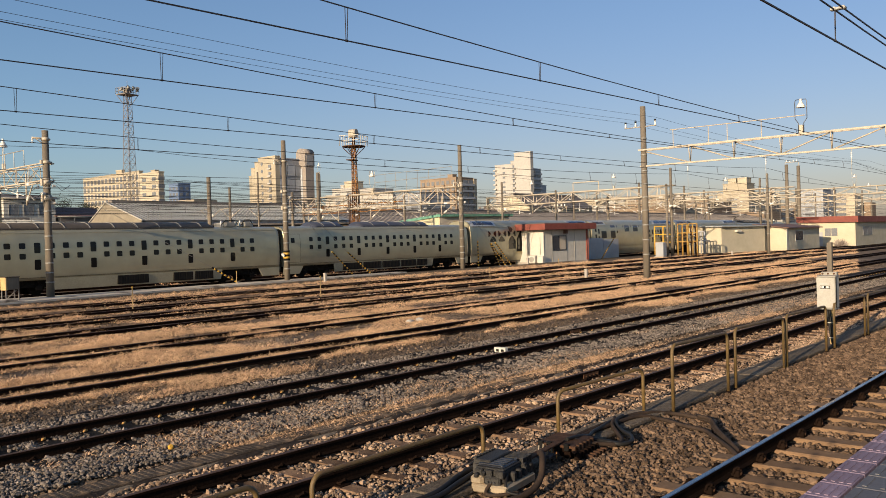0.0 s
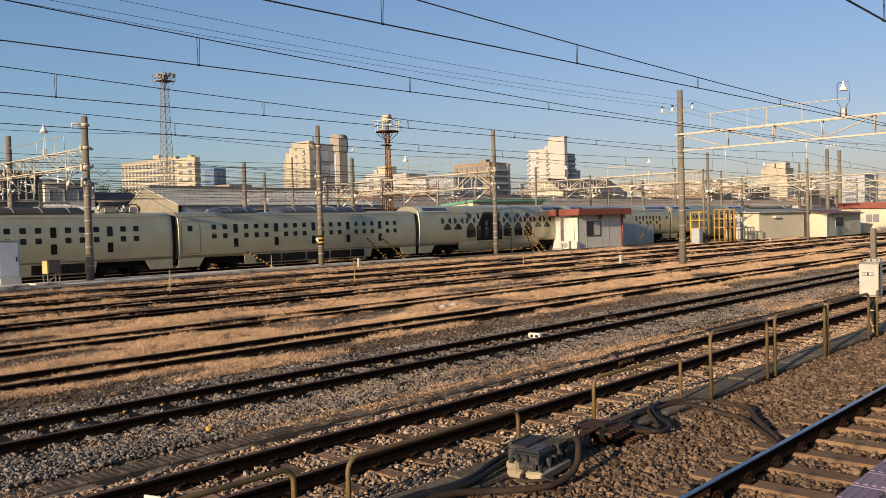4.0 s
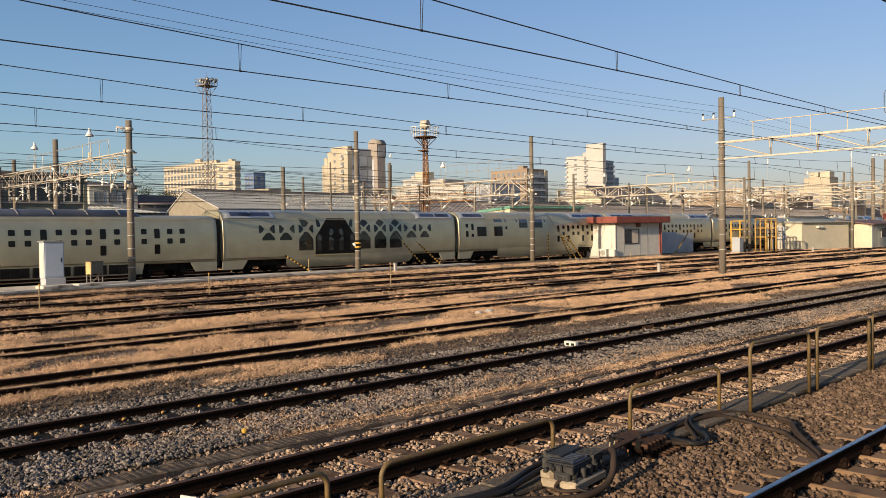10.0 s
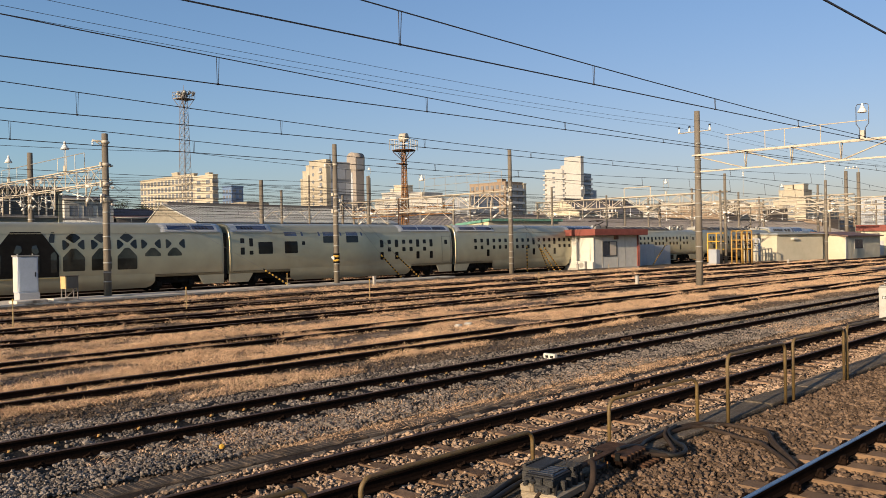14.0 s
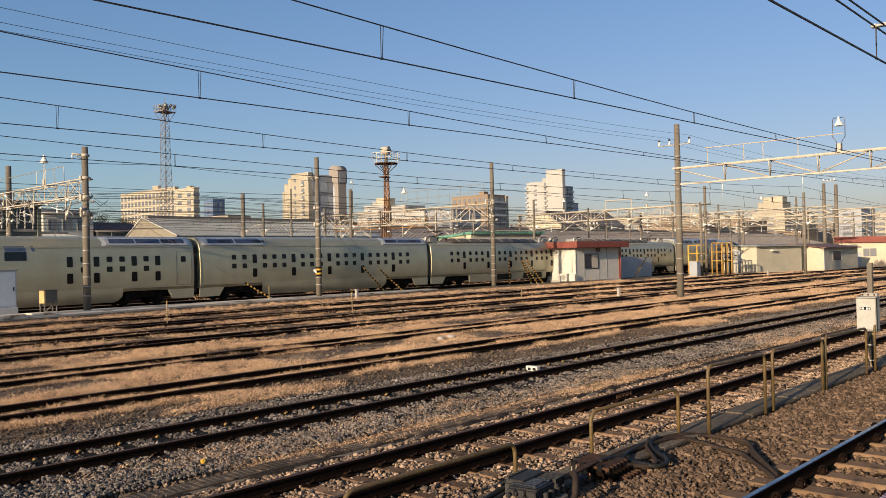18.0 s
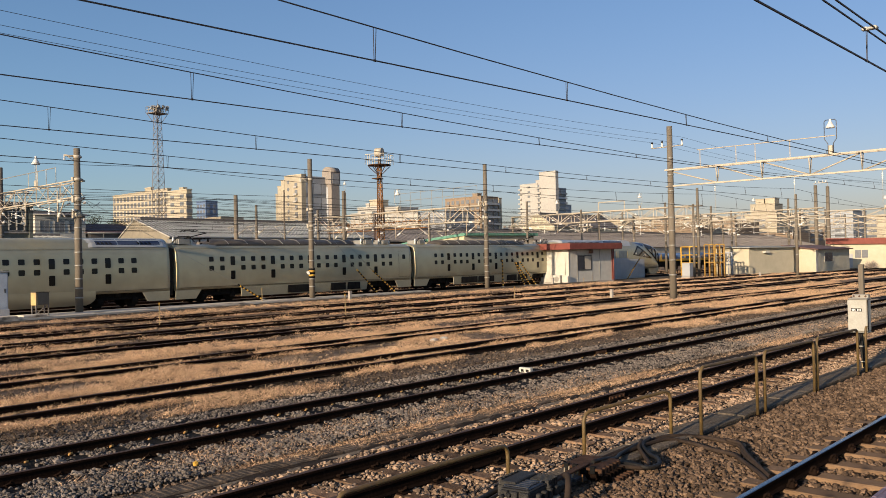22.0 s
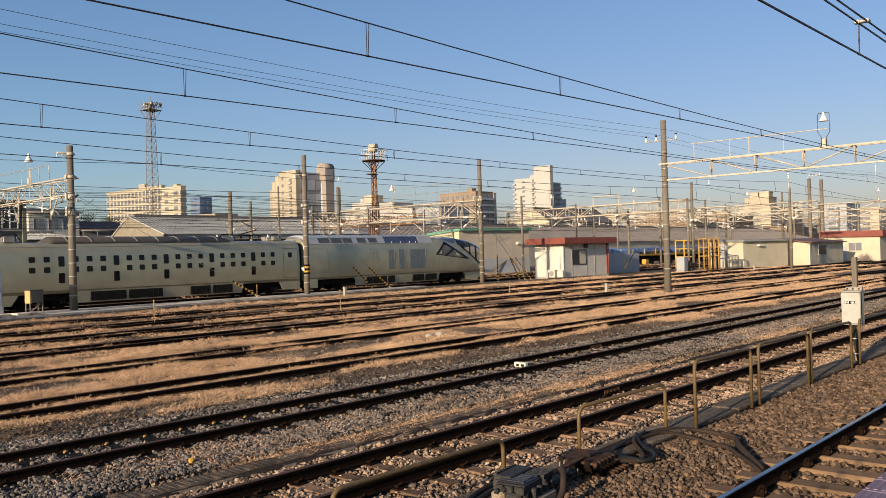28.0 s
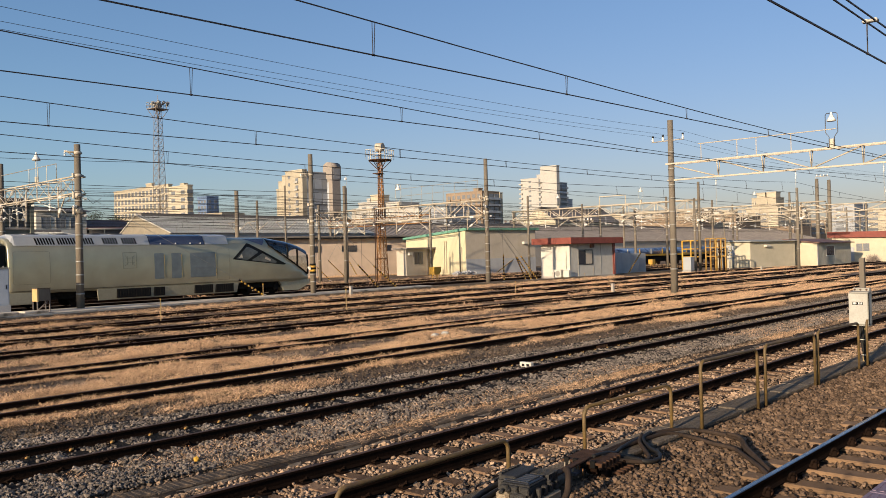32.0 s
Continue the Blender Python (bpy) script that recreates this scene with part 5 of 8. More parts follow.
def shed(name, label, x0, x1, y0, y1, h, wall, roof, over=0.5, rise=0.12, seams=0.0, back=0.15):
    t = thing(name, label, "shed", pose(0, 0, 0))
    bm = B()
    prism(bm, [(y0, 0), (y1, 0), (y1, h + back * 0.9), (y0, h)], lambda u, v, dd: (x0 + dd, u, v), x1 - x0)
    part("wall", bm, M[wall], t)
    bm = B()
    prism(bm, [(y0 - over, h), (y1 + over, h + back), (y1 + over, h + back + rise), (y0 - over, h + rise)], lambda u, v, dd: (x0 - over + dd, u, v), x1 - x0 + 2 * over)
    part("roof", bm, M[roof], t)
    if seams:
        panel_seams(t, x0, x1, y0, 0.2, h, seams, M["steel_grey"])
    return t


def turned(x, y, angle):
    """A pose that turns a thing about the upright line through (x, y)."""
    return pose(x, y, 0) @ pose(0, 0, 0, 0, 0, angle) @ pose(-x, -y, 0)


s1 = shed("equipment_shed", "cream flat-roofed equipment shed with tan front", 97.0, 105.85, 39.3, 44.05, 3.12, "cream", "roof_pale", 0.45)
part("hood", box(B(), 99.6, 100.5, 38.9, 39.3, 2.5, 2.72, 0.02), M["white"], s1)
s1.matrix_world = turned(97.0, 39.3, -14)
s2 = shed("equipment_shed", "tan corrugated shed with brown roof and a window", 106.8, 120.2, 34.9, 38.6, 2.75, "cream", "brown_roof", 0.4, 0.12, 0.45, 0.55)
part("corner_post", box(B(), 106.75, 107.3, 34.86, 34.9, 0.1, 2.75), M["white"], s2, "pale corner board")
window(s2, 110.1, 113.2, 34.9, 1.2, 2.4, frame_mat="white", glass="dark_glass")
s3 = shed("yard_office", "cream yard office with a deep red roof edge", 127.0, 160.0, 32.0, 39.4, 3.4, "cream", "red_roof", 0.5, 0.85)
for y in (35.3, 34.4):
    part("window", box(B(), 126.93, 127.02, y, y + 0.8, 1.5, 2.6), M["city_glass"], s3)
part("door_panel", box(B(), 126.95, 127.02, 36.4, 37.2, 0.1, 2.1), M["grey_wall"], s3)
window(s3, 131.0, 136.0, 32.0, 1.5, 2.7)

gs = thing("depot_building", "cream and grey depot building under a green single-pitch roof", "building", turned(75.8, 65.6, -8))
prof = [(65.6, 0.0), (77.6, 0.0), (77.6, 4.62), (65.6, 5.42)]
part("wall", prism(B(), prof, lambda u, v, dd: (75.8 + dd, u, v), 12.0), M["tan"], gs, "grey-tan front wall")
part("end_wall", prism(B(), prof, lambda u, v, dd: (75.74 + dd, u - 0.003, v), 0.06), M["cream_bright"], gs, "sunlit cream end wall")
part("roof", prism(B(), [(65.2, 5.42), (78.0, 4.56), (78.0, 4.86), (65.2, 5.74)], lambda u, v, dd: (75.5 + dd, u, v), 12.7), M["green_trim"], gs, "green roof edge")
part("dado", box(B(), 75.8, 87.8, 65.56, 65.6, 0.0, 1.9), M["grey_wall"], gs, "grey lower wall band")
for y in (69.6, 69.2, 66.6, 66.3):
    part("downpipe", rod(B(), (75.66, y, 0.2), (75.66, y, 4.2 if y > 69 else 3.4), 0.045, 6), M["steel_cream"], gs)
part("vent_hood", box(B(), 85.4, 86.4, 65.2, 65.6, 3.6, 3.95, 0.04), M["white"], gs)
ps = thing("depot_building", "long pale depot building with small high windows", "building", turned(78, 81, -12))
part("wall", box(B(), 52.0, 82.0, 81.0, 84.6, 0.0, 4.95), M["warm_wall"], ps)
part("roof", box(B(), 51.5, 82.5, 80.3, 84.8, 4.95, 5.3), M["roof_grey"], ps)
part("fascia", box(B(), 51.5, 82.5, 80.24, 80.3, 4.9, 5.12), M["black"], ps, "dark roof gutter")
for x0, x1, n in ((66.5, 67.4, 1), (70.5, 72.6, 2), (77.2, 78.0, 1), (61.5, 62.4, 1), (56.4, 58.6, 2)):
    window(ps, x0, x1, 81.0, 3.25, 4.0, n, "steel_dark", "dark_glass")
for x in (62.6, 66.8, 73.4, 75.6):
    part("panel_seam", box(B(), x - 0.02, x + 0.02, 80.985, 81.0, 0.2, 4.9), M["roof_grey"], ps)
an = thing("annex", "low pale annex with a canopy roof and window", "building", pose(0, 0, 0))
part("wall", box(B(), 71.8, 75.6, 71.9, 73.6, 0.0, 3.3), M["tan"], an)
part("roof", box(B(), 71.3, 76.7, 71.3, 74.0, 3.3, 3.5), M["roof_grey"], an)
window(an, 73.2, 74.7, 71.9, 1.4, 2.95, frame_mat="steel_grey", glass="dark_glass")
part("corner_board", box(B(), 75.5, 75.66, 71.84, 71.9, 0.1, 3.3), M["roof_grey"], an)
part("air_unit", box(B(), 72.1, 72.7, 71.6, 71.9, 2.55, 2.95, 0.03), M["white"], an, "small white wall unit")


# ---- depot roofs behind the tracks ----
def gable(name, label, x0, x1, y0, y1, h, rise, wall, roof, along="x"):
    t = thing(name, label, "building", pose(0, 0, 0))
    part("wall", box(B(), x0, x1, y0, y1, 0, h), M[wall], t)
    bm = B()
    if along == "x":
        ym = (y0 + y1) / 2
        prism(bm, [(y0 - 0.5, h), (y1 + 0.5, h), (ym, h + rise)], lambda u, v, dd: (x0 - 0.5 + dd, u, v), x1 - x0 + 1)
    else:
        xm = (x0 + x1) / 2
        prism(bm, [(x0 - 0.5, h), (x1 + 0.5, h), (xm, h + rise)], lambda u, v, dd: (u, y0 - 0.5 + dd, v), y1 - y0 + 1)
    part("roof", bm, M[roof], t)
    return t


def hall(name, label, x0, x1, y0, y1, eave, ridge, wall, roof, ribs=0.0, rail=False, depth=15.0, gable_wall=""):
    """A long hall whose roof slope faces the yard."""
    t = thing(name, label, "building", pose(0, 0, 0))
    part("wall", box(B(), x0, x1, y0 + 0.4, y1 - 0.4, 0, eave), M[wall], t)
    ym = y0 + depth
    bm = B()
    prism(bm, [(y0, eave), (y1, eave), (ym, ridge)], lambda u, v, dd: (x0 - 0.5 + dd, u, v), x1 - x0 + 1)
    part("roof", bm, M[roof], t)
    if gable_wall:
        part("gable_wall", prism(B(), [(y0 + 0.3, 0), (y1 - 0.3, 0), (y1 - 0.3, eave), (ym, ridge - 0.15), (y0 + 0.3, eave)], lambda u, v, dd: (x0 - 0.56 + dd, u, v), 0.05), M[gable_wall], t, "boarded gable front")
        for ya in (y0, y1):
            part("bargeboard", rod(B(), (x0 - 0.6, ya, eave + 0.02), (x0 - 0.6, ym, ridge + 0.02), 0.08, 6), M["white"], t)
    if ribs:
        bm = B()
        n = int((x1 - x0) / ribs)
        for i in range(n):
            x = x0 + i * ribs
            rod(bm, (x, y0 + 0.1, eave + 0.05), (x, ym, ridge + 0.03), 0.035, 4)
        tagged(part("roof_rib", bm, M[roof], t), kind="stuff")
    part("ridge_cap", box(B(), x0, x1, ym - 0.4, ym + 0.4, ridge - 0.1, ridge + 0.25), M["roof_grey"], t)
    if rail:
        bm = B()
        for i in range(int((x1 - x0) / 1.5)):
            rod(bm, (x0 + i * 1.5, y0 - 0.1, eave), (x0 + i * 1.5, y0 - 0.1, eave + 0.9), 0.03, 4)
        for z in (0.45, 0.9):
            rod(bm, (x0, y0 - 0.1, eave + z), (x1, y0 - 0.1, eave + z), 0.03, 4)
        part("roof_railing", bm, M["steel_grey"], t)
    return t


hall("depot_hall", "pale ribbed-roof depot hall with a roof railing", 49.2, 80, 86.5, 99.5, 5.8, 8.27, "grey_wall", "roof_pale", 0.55, True, 8.4, "board")
hall("depot_hall", "long grey-roofed depot hall", 82.8, 270, 86, 116, 4.2, 7.9, "tan", "roof_grey", 1.1)
dh = thing("depot_hall", "grey-green depot hall with tall white-framed windows", "building", pose(0, 0, 0))
part("wall", box(B(), -60, 26.9, 70, 79.6, 0, 7.7), M["depot_green"], dh)
part("roof", box(B(), -60.5, 27.3, 69.5, 79.9, 7.7, 7.95), M["roof_grey"], dh)
part("string_course", box(B(), -60, 26.95, 69.86, 70.0, 5.45, 5.62), M["concrete"], dh)
for i in range(14):
    x0, w, n = (25.25, 1.2, 2) if i == 0 else (25.3 - 4.2 * i, 3.0, 3)
    wf = part("window", box(B(), x0, x0 + w, 69.93, 69.99, 5.62, 7.2), M["dark_glass"], dh, "dark tall window in a white frame")
    for k in range(n + 1):
        xk = x0 + w * k / n
        part("mullion", box(B(), xk - 0.045, xk + 0.045, 69.82, 69.93, 5.62, 7.2), M["white"], wf)
    for z in (5.62, 6.72, 7.16):
        part("transom", box(B(), x0, x0 + w, 69.85, 69.925, z, z + 0.07), M["white"], wf)
    part("pier", box(B(), x0 + w + 0.35, x0 + w + 0.65, 69.8, 70.0, 0, 7.7), M["depot_green"], dh)
    # no opening is cut: a flat dark panel paints the shade of the doorway
    part("doorway", box(B(), x0 + 0.3, x0 + w * 0.8, 69.9, 69.99, 0.1, 4.9), M["under"], dh, "near-black panel standing for the shade in an open doorway")
hall("depot_hall", "low pale-roofed hall with a roof railing", 31, 43, 88, 103, 5.3, 6.5, "roof_grey", "roof_pale", 0.7, True)
hall("depot_hall", "broad cream-fronted gabled hall beyond the depot", 182, 214, 125.2, 136.8, 10.5, 14.4, "cream", "roof_grey", depth=5.8, gable_wall="cream")


# ---- the city ----
def block(name, label, x0, x1, y0, y1, h, mat, floors, fw=4.0, side="city_glass", roof=True, cols=True, balcony=False, tall=1.5):
    t = thing(name, label, "building", pose(0, 0, 0), "city buildings")
    part("wall", box(B(), x0, x1, y0, y1, 0, h), M[mat], t)
    z0 = 6.0
    fh = 3.0
    nf = int((h - z0 - 1.0) / fh)
    for fl in range(nf):
        z = h - 1.0 - (fl + 1) * fh + 0.9
        n = max(1, int((y1 - y0) / fw))
        for i in range(n):
            yc = y0 + (i + 0.5) * (y1 - y0) / n
            part("window", box(B(), x0 - 0.12, x0 + 0.1, yc - fw * 0.27, yc + fw * 0.3, z, z + tall), M["city_glass"], t)
        n = max(1, int((x1 - x0) / fw))
        if balcony:
            part("balcony", box(B(), x0 + 0.5, x1 - 0.2, y0 - 1.3, y0, z - 0.9, z + 0.25), M["city_white"], t)
        for i in range(n):
            xc = x0 + (i + 0.5) * (x1 - x0) / n
            part("window", box(B(), xc - fw * 0.27, xc + fw * 0.27, y0 - 0.12, y0 + 0.1, z, z + 1.5), M["city_glass"], t)
    part("parapet", box(B(), x0 - 0.2, x1 + 0.2, y0 - 0.2, y1 + 0.2, h, h + 0.5), M[mat], t)
    return t


def plain(name, label, parts):
    """A building of several plain masses: (part name, x0, x1, y0, y1, h, material)."""
    t = thing(name, label, "building", pose(0, 0, 0), "city buildings")
    for nm, x0, x1, y0, y1, h, mat in parts:
        part(nm, box(B(), x0, x1, y0, y1, 0, h), M[mat], t)
        part("coping", box(B(), x0 - 0.15, x1 + 0.15, y0 - 0.15, y1 + 0.15, h, h + 0.35), M[mat], t)
    return t


block("office_block", "wide cream office block with rows of windows", 175, 176.6, 313, 361, 34.0, "city_cream", 5, 3.1, tall=2.0)
block("office_block", "cream taller wing of an office block", 175, 177.2, 298, 312.8, 32.6, "city_cream", 5, 5)
pt = plain("office_block", "cream plant rooms on the office block roof", (("plant_room", 175.2, 176.4, 327, 332, 35.6, "city_cream"), ("plant_room", 175.2, 176.8, 301, 304, 33.6, "city_cream")))
tb = plain("office_block", "stepped cream tower block with a glazed grey flank", (("wall", 211, 213.4, 270.4, 281.8, 38.6, "city_cream"), ("flank", 213.5, 226, 270.8, 281, 37.9, "city_grey"), ("step", 211.0, 220, 281.9, 284.2, 37.0, "city_cream"), ("step", 211.0, 219, 284.3, 286.7, 34.7, "city_cream"), ("step", 211.0, 218, 286.8, 288.2, 31.5, "city_cream")))
for k in range(9):
    part("glazing", box(B(), 213.2 + (k % 3) * 4.1, 217.0 + (k % 3) * 4.1, 270.35, 270.7, 35.6 - 6.2 * (k // 3) - 4.6, 35.6 - 6.2 * (k // 3)), M["city_grey"], tb, "grey glass panels")
for k in range(9):
    z = 36.0 - 3.05 * k
    bm = B()
    prism(bm, [(279.3 - 0.75, z), (279.3, z - 0.8), (279.3 + 0.75, z), (279.3 + 0.5, z + 0.8), (279.3 - 0.5, z + 0.8)], lambda u, v, dd: (210.9 + dd, u, v), 0.3)
    part("window", bm, M["city_glass"], tb)
    part("loggia", box(B(), 210.85, 211.2, 273.2, 274.9, z - 1.9, z - 0.5), M["city_glass"], tb)
    part("balcony", box(B(), 210.2, 211.0, 273.0, 275.1, z - 2.6, z - 1.9), M["city_white"], tb)
bt = thing("stair_tower", "round-topped stair tower of an office block, taupe for its shaded front", "building", pose(221.0, 267.2, 0), "city buildings")
part("shaft", box(B(), 3.2, 7.6, 0, 5.5, 0, 36), M["city_taupe"], bt)
part("shaft_slot", box(B(), 3.05, 3.25, 2.2, 3.3, 6, 34), M["city_grey"], bt)
part("head", box(B(), 2.9, 7.9, -0.2, 5.7, 35.0, 40.2), M["city_taupe"], bt)
part("head_panel", box(B(), 3.6, 7.2, -0.3, -0.18, 35.4, 39.6), M["city_dark"], bt)
bm = B()
rod(bm, (2.9, 2.75, 40.2), (7.9, 2.75, 40.2), 2.95, 24)
for v in bm.verts:
    v.co.z = 40.2 + max(0.0, v.co.z - 40.2) * 0.78
part("barrel_top", bm, M["city_taupe"], bt, "pale barrel-vaulted top")
for k in range(8):
    part("band", box(B(), 213.4 - 221, 3.1, 3.2 - 0.02, 3.3, 35.2 - 4.1 * k, 35.5 - 4.1 * k), M["city_taupe"], bt)
block("office_block", "blue glass office block far away", 234, 241, 380, 389, 35.5, "city_blue", 4, 3)
plain("office_block", "low cream block in front of a blue office block", (("wall", 225, 238, 352, 366, 25.5, "city_cream"), ("wing", 226, 236, 338, 351, 22.5, "city_white")))
# the shaded wing is grey beside the white tower: shade put into its colour
ap = plain("apartment_tower", "cream-white apartment tower with a windowless face and stepped wing", (("wing", 409, 424, 294.6, 307.9, 47.2, "city_white"), ("wing_step", 409.2, 420, 293.2, 296.0, 49.0, "city_white"), ("tower", 408.6, 411.6, 281.0, 292.9, 53.6, "city_white"), ("shaded_wing", 411.8, 422.4, 283.0, 293, 43.8, "city_grey"), ("stair", 423.0, 428.6, 283.5, 289, 34.0, "city_grey")))
for k in range(11):
    z = 44.8 - 2.9 * k
    # flat dark panels stand for the shade inside the balcony recesses
    part("recess_shade", box(B(), 408.9, 409.15, 292.95, 294.5, z, z + 1.7), M["city_glass"], ap)
    part("balcony", box(B(), 407.6, 409.0, 292.0, 294.6, z - 1.0, z - 0.1), M["city_white"], ap)
    part("window", box(B(), 408.85, 409.1, 300.2, 302.0, z, z + 1.1), M["city_glass"], ap)
    part("end_balcony", box(B(), 407.8, 409.0, 306.6, 308.6, z - 1.0, z - 0.2), M["city_white"], ap)
    part("balcony", box(B(), 412.2, 422.2, 281.9, 283.0, z - 4.6, z - 3.5), M["city_grey"], ap)
    part("window", box(B(), 412.6, 421.6, 282.85, 283.1, z - 3.4, z - 2.3), M["city_glass"], ap)
bb = plain("apartment_block", "brown tiled apartment block with a dark glazed flank", (("wall", 290, 302.5, 240.6, 262.6, 30.8, "city_brown"), ("end_wall", 302.6, 304.6, 240.2, 250, 30.4, "city_cream"), ("plant_room", 294, 297, 246, 249, 32.6, "city_brown")))
for k in range(7):
    z = 28.2 - 3.0 * k
    part("balcony", box(B(), 290.6, 302.3, 239.3, 240.6, z - 1.1, z - 0.05), M["city_grey"], bb)
    for j in range(3):
        part("window", box(B(), 291.0 + 3.9 * j, 294.2 + 3.9 * j, 240.4, 240.7, z, z + 1.7), M["city_glass"], bb)
    for j in range(7):
        part("window", box(B(), 289.85, 290.1, 241.6 + 3.05 * j, 243.3 + 3.05 * j, z - 0.2, z + 1.5), M["city_glass"], bb)
    for j in range(0, 7, 2):
        part("balcony", box(B(), 289.2, 290.0, 241.3 + 3.05 * j, 243.7 + 3.05 * j, z - 1.2, z - 0.3), M["city_brown"], bb)
block("office_block", "low white commercial building", 233, 246, 247, 261, 24.6, "city_white", 3, 5)
plain("office_block", "stacked white rear wings of a commercial building", (("wing", 234, 246, 261.2, 266.5, 22.5, "city_white"), ("wing", 235, 246, 238, 246.5, 24.0, "city_white")))
plain("office_block", "cream plant room on a white commercial building", (("plant_room", 234, 240, 249.5, 254.5, 27.6, "city_cream"), ("plant_room", 235, 239, 256, 258, 26.4, "city_white")))
block("office_block", "low white commercial building", 233, 250, 226, 236, 20.9, "city_white", 3, 6)
block("office_block", "low white commercial building", 233, 250, 211, 224, 20.5, "city_grey", 3, 6)
plain("office_block", "stepped cream block beside the depot", (("wall", 392, 402, 146.0, 157.6, 25.2, "city_cream"), ("annex", 391.5, 404, 157.7, 164.5, 15.8, "city_cream"), ("penthouse", 392.3, 398, 151.2, 155.3, 27.6, "city_cream"), ("penthouse", 392.3, 398, 146.1, 150.5, 27.7, "city_cream")))
cr = random.Random(5)
for i in range(150):
    az = radians(cr.uniform(12, 76))
    dist = cr.uniform(260, 620)
    x, y = dist * math.cos(az), dist * math.sin(az)
    if y < 110:
        continue
    hh = dist * cr.uniform(0.026, 0.053) * (0.85 if 28 < az * 57.3 < 38 else 1.0)
    w, dp = cr.uniform(8, 22), cr.uniform(8, 18)
    block("town_house", "distant town building in pale render", x, x + w, y, y + dp, hh, cr.choice(["city_white", "city_cream", "city_cream", "city_grey", "city_brown"]), 2, cr.choice([5, 7, 9])) if hh > 17 else solid("town_house", box(B(), x, x + w, y, y + dp, 0, hh), M[cr.choice(["city_white", "city_cream", "city_brown", "roof_grey"])], "distant low town house", "building", "city buildings")
for i in range(34):
    x = 300 + cr.uniform(0, 70)
    y = x * math.tan(radians(23.0 + 7.5 * (i / 34))) + cr.uniform(-4, 4)
    block("terrace_house", "cream terraced house on the rise beyond the depot", x, x + cr.uniform(7, 10), y, y + cr.uniform(6, 9), x * cr.uniform(0.040, 0.056), cr.choice(["city_white", "city_cream", "city_white"]), 2, 5)


M["case_paint"] = surf("aged_cream_case_paint", (0.38, 0.30, 0.20), (0.28, 0.215, 0.14), 0.6, scale=3, fine=30, bump=0.05, stain=((0.3, 0.2, 0.11), 5.0, 0.66))

# ---- platform edge ----
pf = thing("platform", "platform edge of mauve and dark grey tiles", "platform", pose(0, 0, 0), kind="structure")
part("slab", box(B(), -20, 120, -6.0, 1.50, -0.4, 1.02), M["concrete"], pf)
part("surface", box(B(), -20, 120, -6.0, 0.0, 1.02, 1.045), M["dark_tile"], pf)


def tile_mesh(name, sx, sy, mat, bars):
    bm = B()
    box(bm, 0.004, sx - 0.004, 0.004, sy - 0.004, 0.0, 0.03, 0.004)
    for i in range(bars):
        y = sy * (i + 0.5) / bars
        box(bm, 0.04, sx - 0.04, y - 0.012, y + 0.012, 0.03, 0.035)
    return mesh_of(name, bm, mat)


t_pink, t_dark = tile_mesh("edge_tile", 0.30, 0.19, M["pink_tile"], 4), tile_mesh("paving_tile", 0.30, 0.30, M["dark_tile"], 3)
for i in range(-40, 40):
    for me, y in ((t_pink, 1.36), (t_dark, 1.05), (t_dark, 0.74)):
        o = new("edge_tile" if me is t_pink else "paving_tile", me)
        o.parent, o.location = pf, (2.6 + i * 0.303, y, 1.02)

# ---- cable trough with lids, handrails ----
tr = thing("cable_trough", "concrete cable trough with flat worn lids", "cable trough", pose(0, 0, 0), kind="structure")
part("channel", box(B(), 1.0, 90.0, 5.64, 6.13, -0.4, -0.14), M["lid"], tr)
bm = B()
box(bm, 0.012, 0.985, 0.0, 0.51, 0.0, 0.06, 0.012)
lid = mesh_of("lid", bm, M["lid"])
for i in range(44):
    o = new("lid", lid)
    o.parent, o.location = tr, (1.5 + i, 5.62 + random.uniform(-0.01, 0.01), -0.165 + random.uniform(-0.008, 0.008))
    o.rotation_euler = (random.uniform(-0.012, 0.012), random.uniform(-0.008, 0.008), random.uniform(-0.01, 0.01))
M["old_lid"] = surf("dirt_stained_old_lid", (0.115, 0.088, 0.066), (0.06, 0.046, 0.035), 0.95, scale=5, fine=60, bump=0.8, vary="object", amount=0.3, stain=((0.17, 0.12, 0.08), 4.0, 0.55))
tr2 = thing("cable_trough", "old low trough with dark ribbed lids sunk in dirt", "cable trough", pose(0, 0, 0), kind="structure")
bm = B()
box(bm, 0.004, 0.485, 0.0, 0.34, 0.0, 0.05, 0.01)
for i in range(5):
    box(bm, 0.04 + i * 0.09, 0.08 + i * 0.09, 0.03, 0.31, 0.05, 0.054)
lid2 = mesh_of("lid", bm, M["old_lid"])
for i in range(24):
    o = new("lid", lid2)
    o.parent, o.location = tr2, (2.0 + i * 0.49, 9.20 + random.uniform(-0.01, 0.01), -0.20 + random.uniform(-0.006, 0.006))


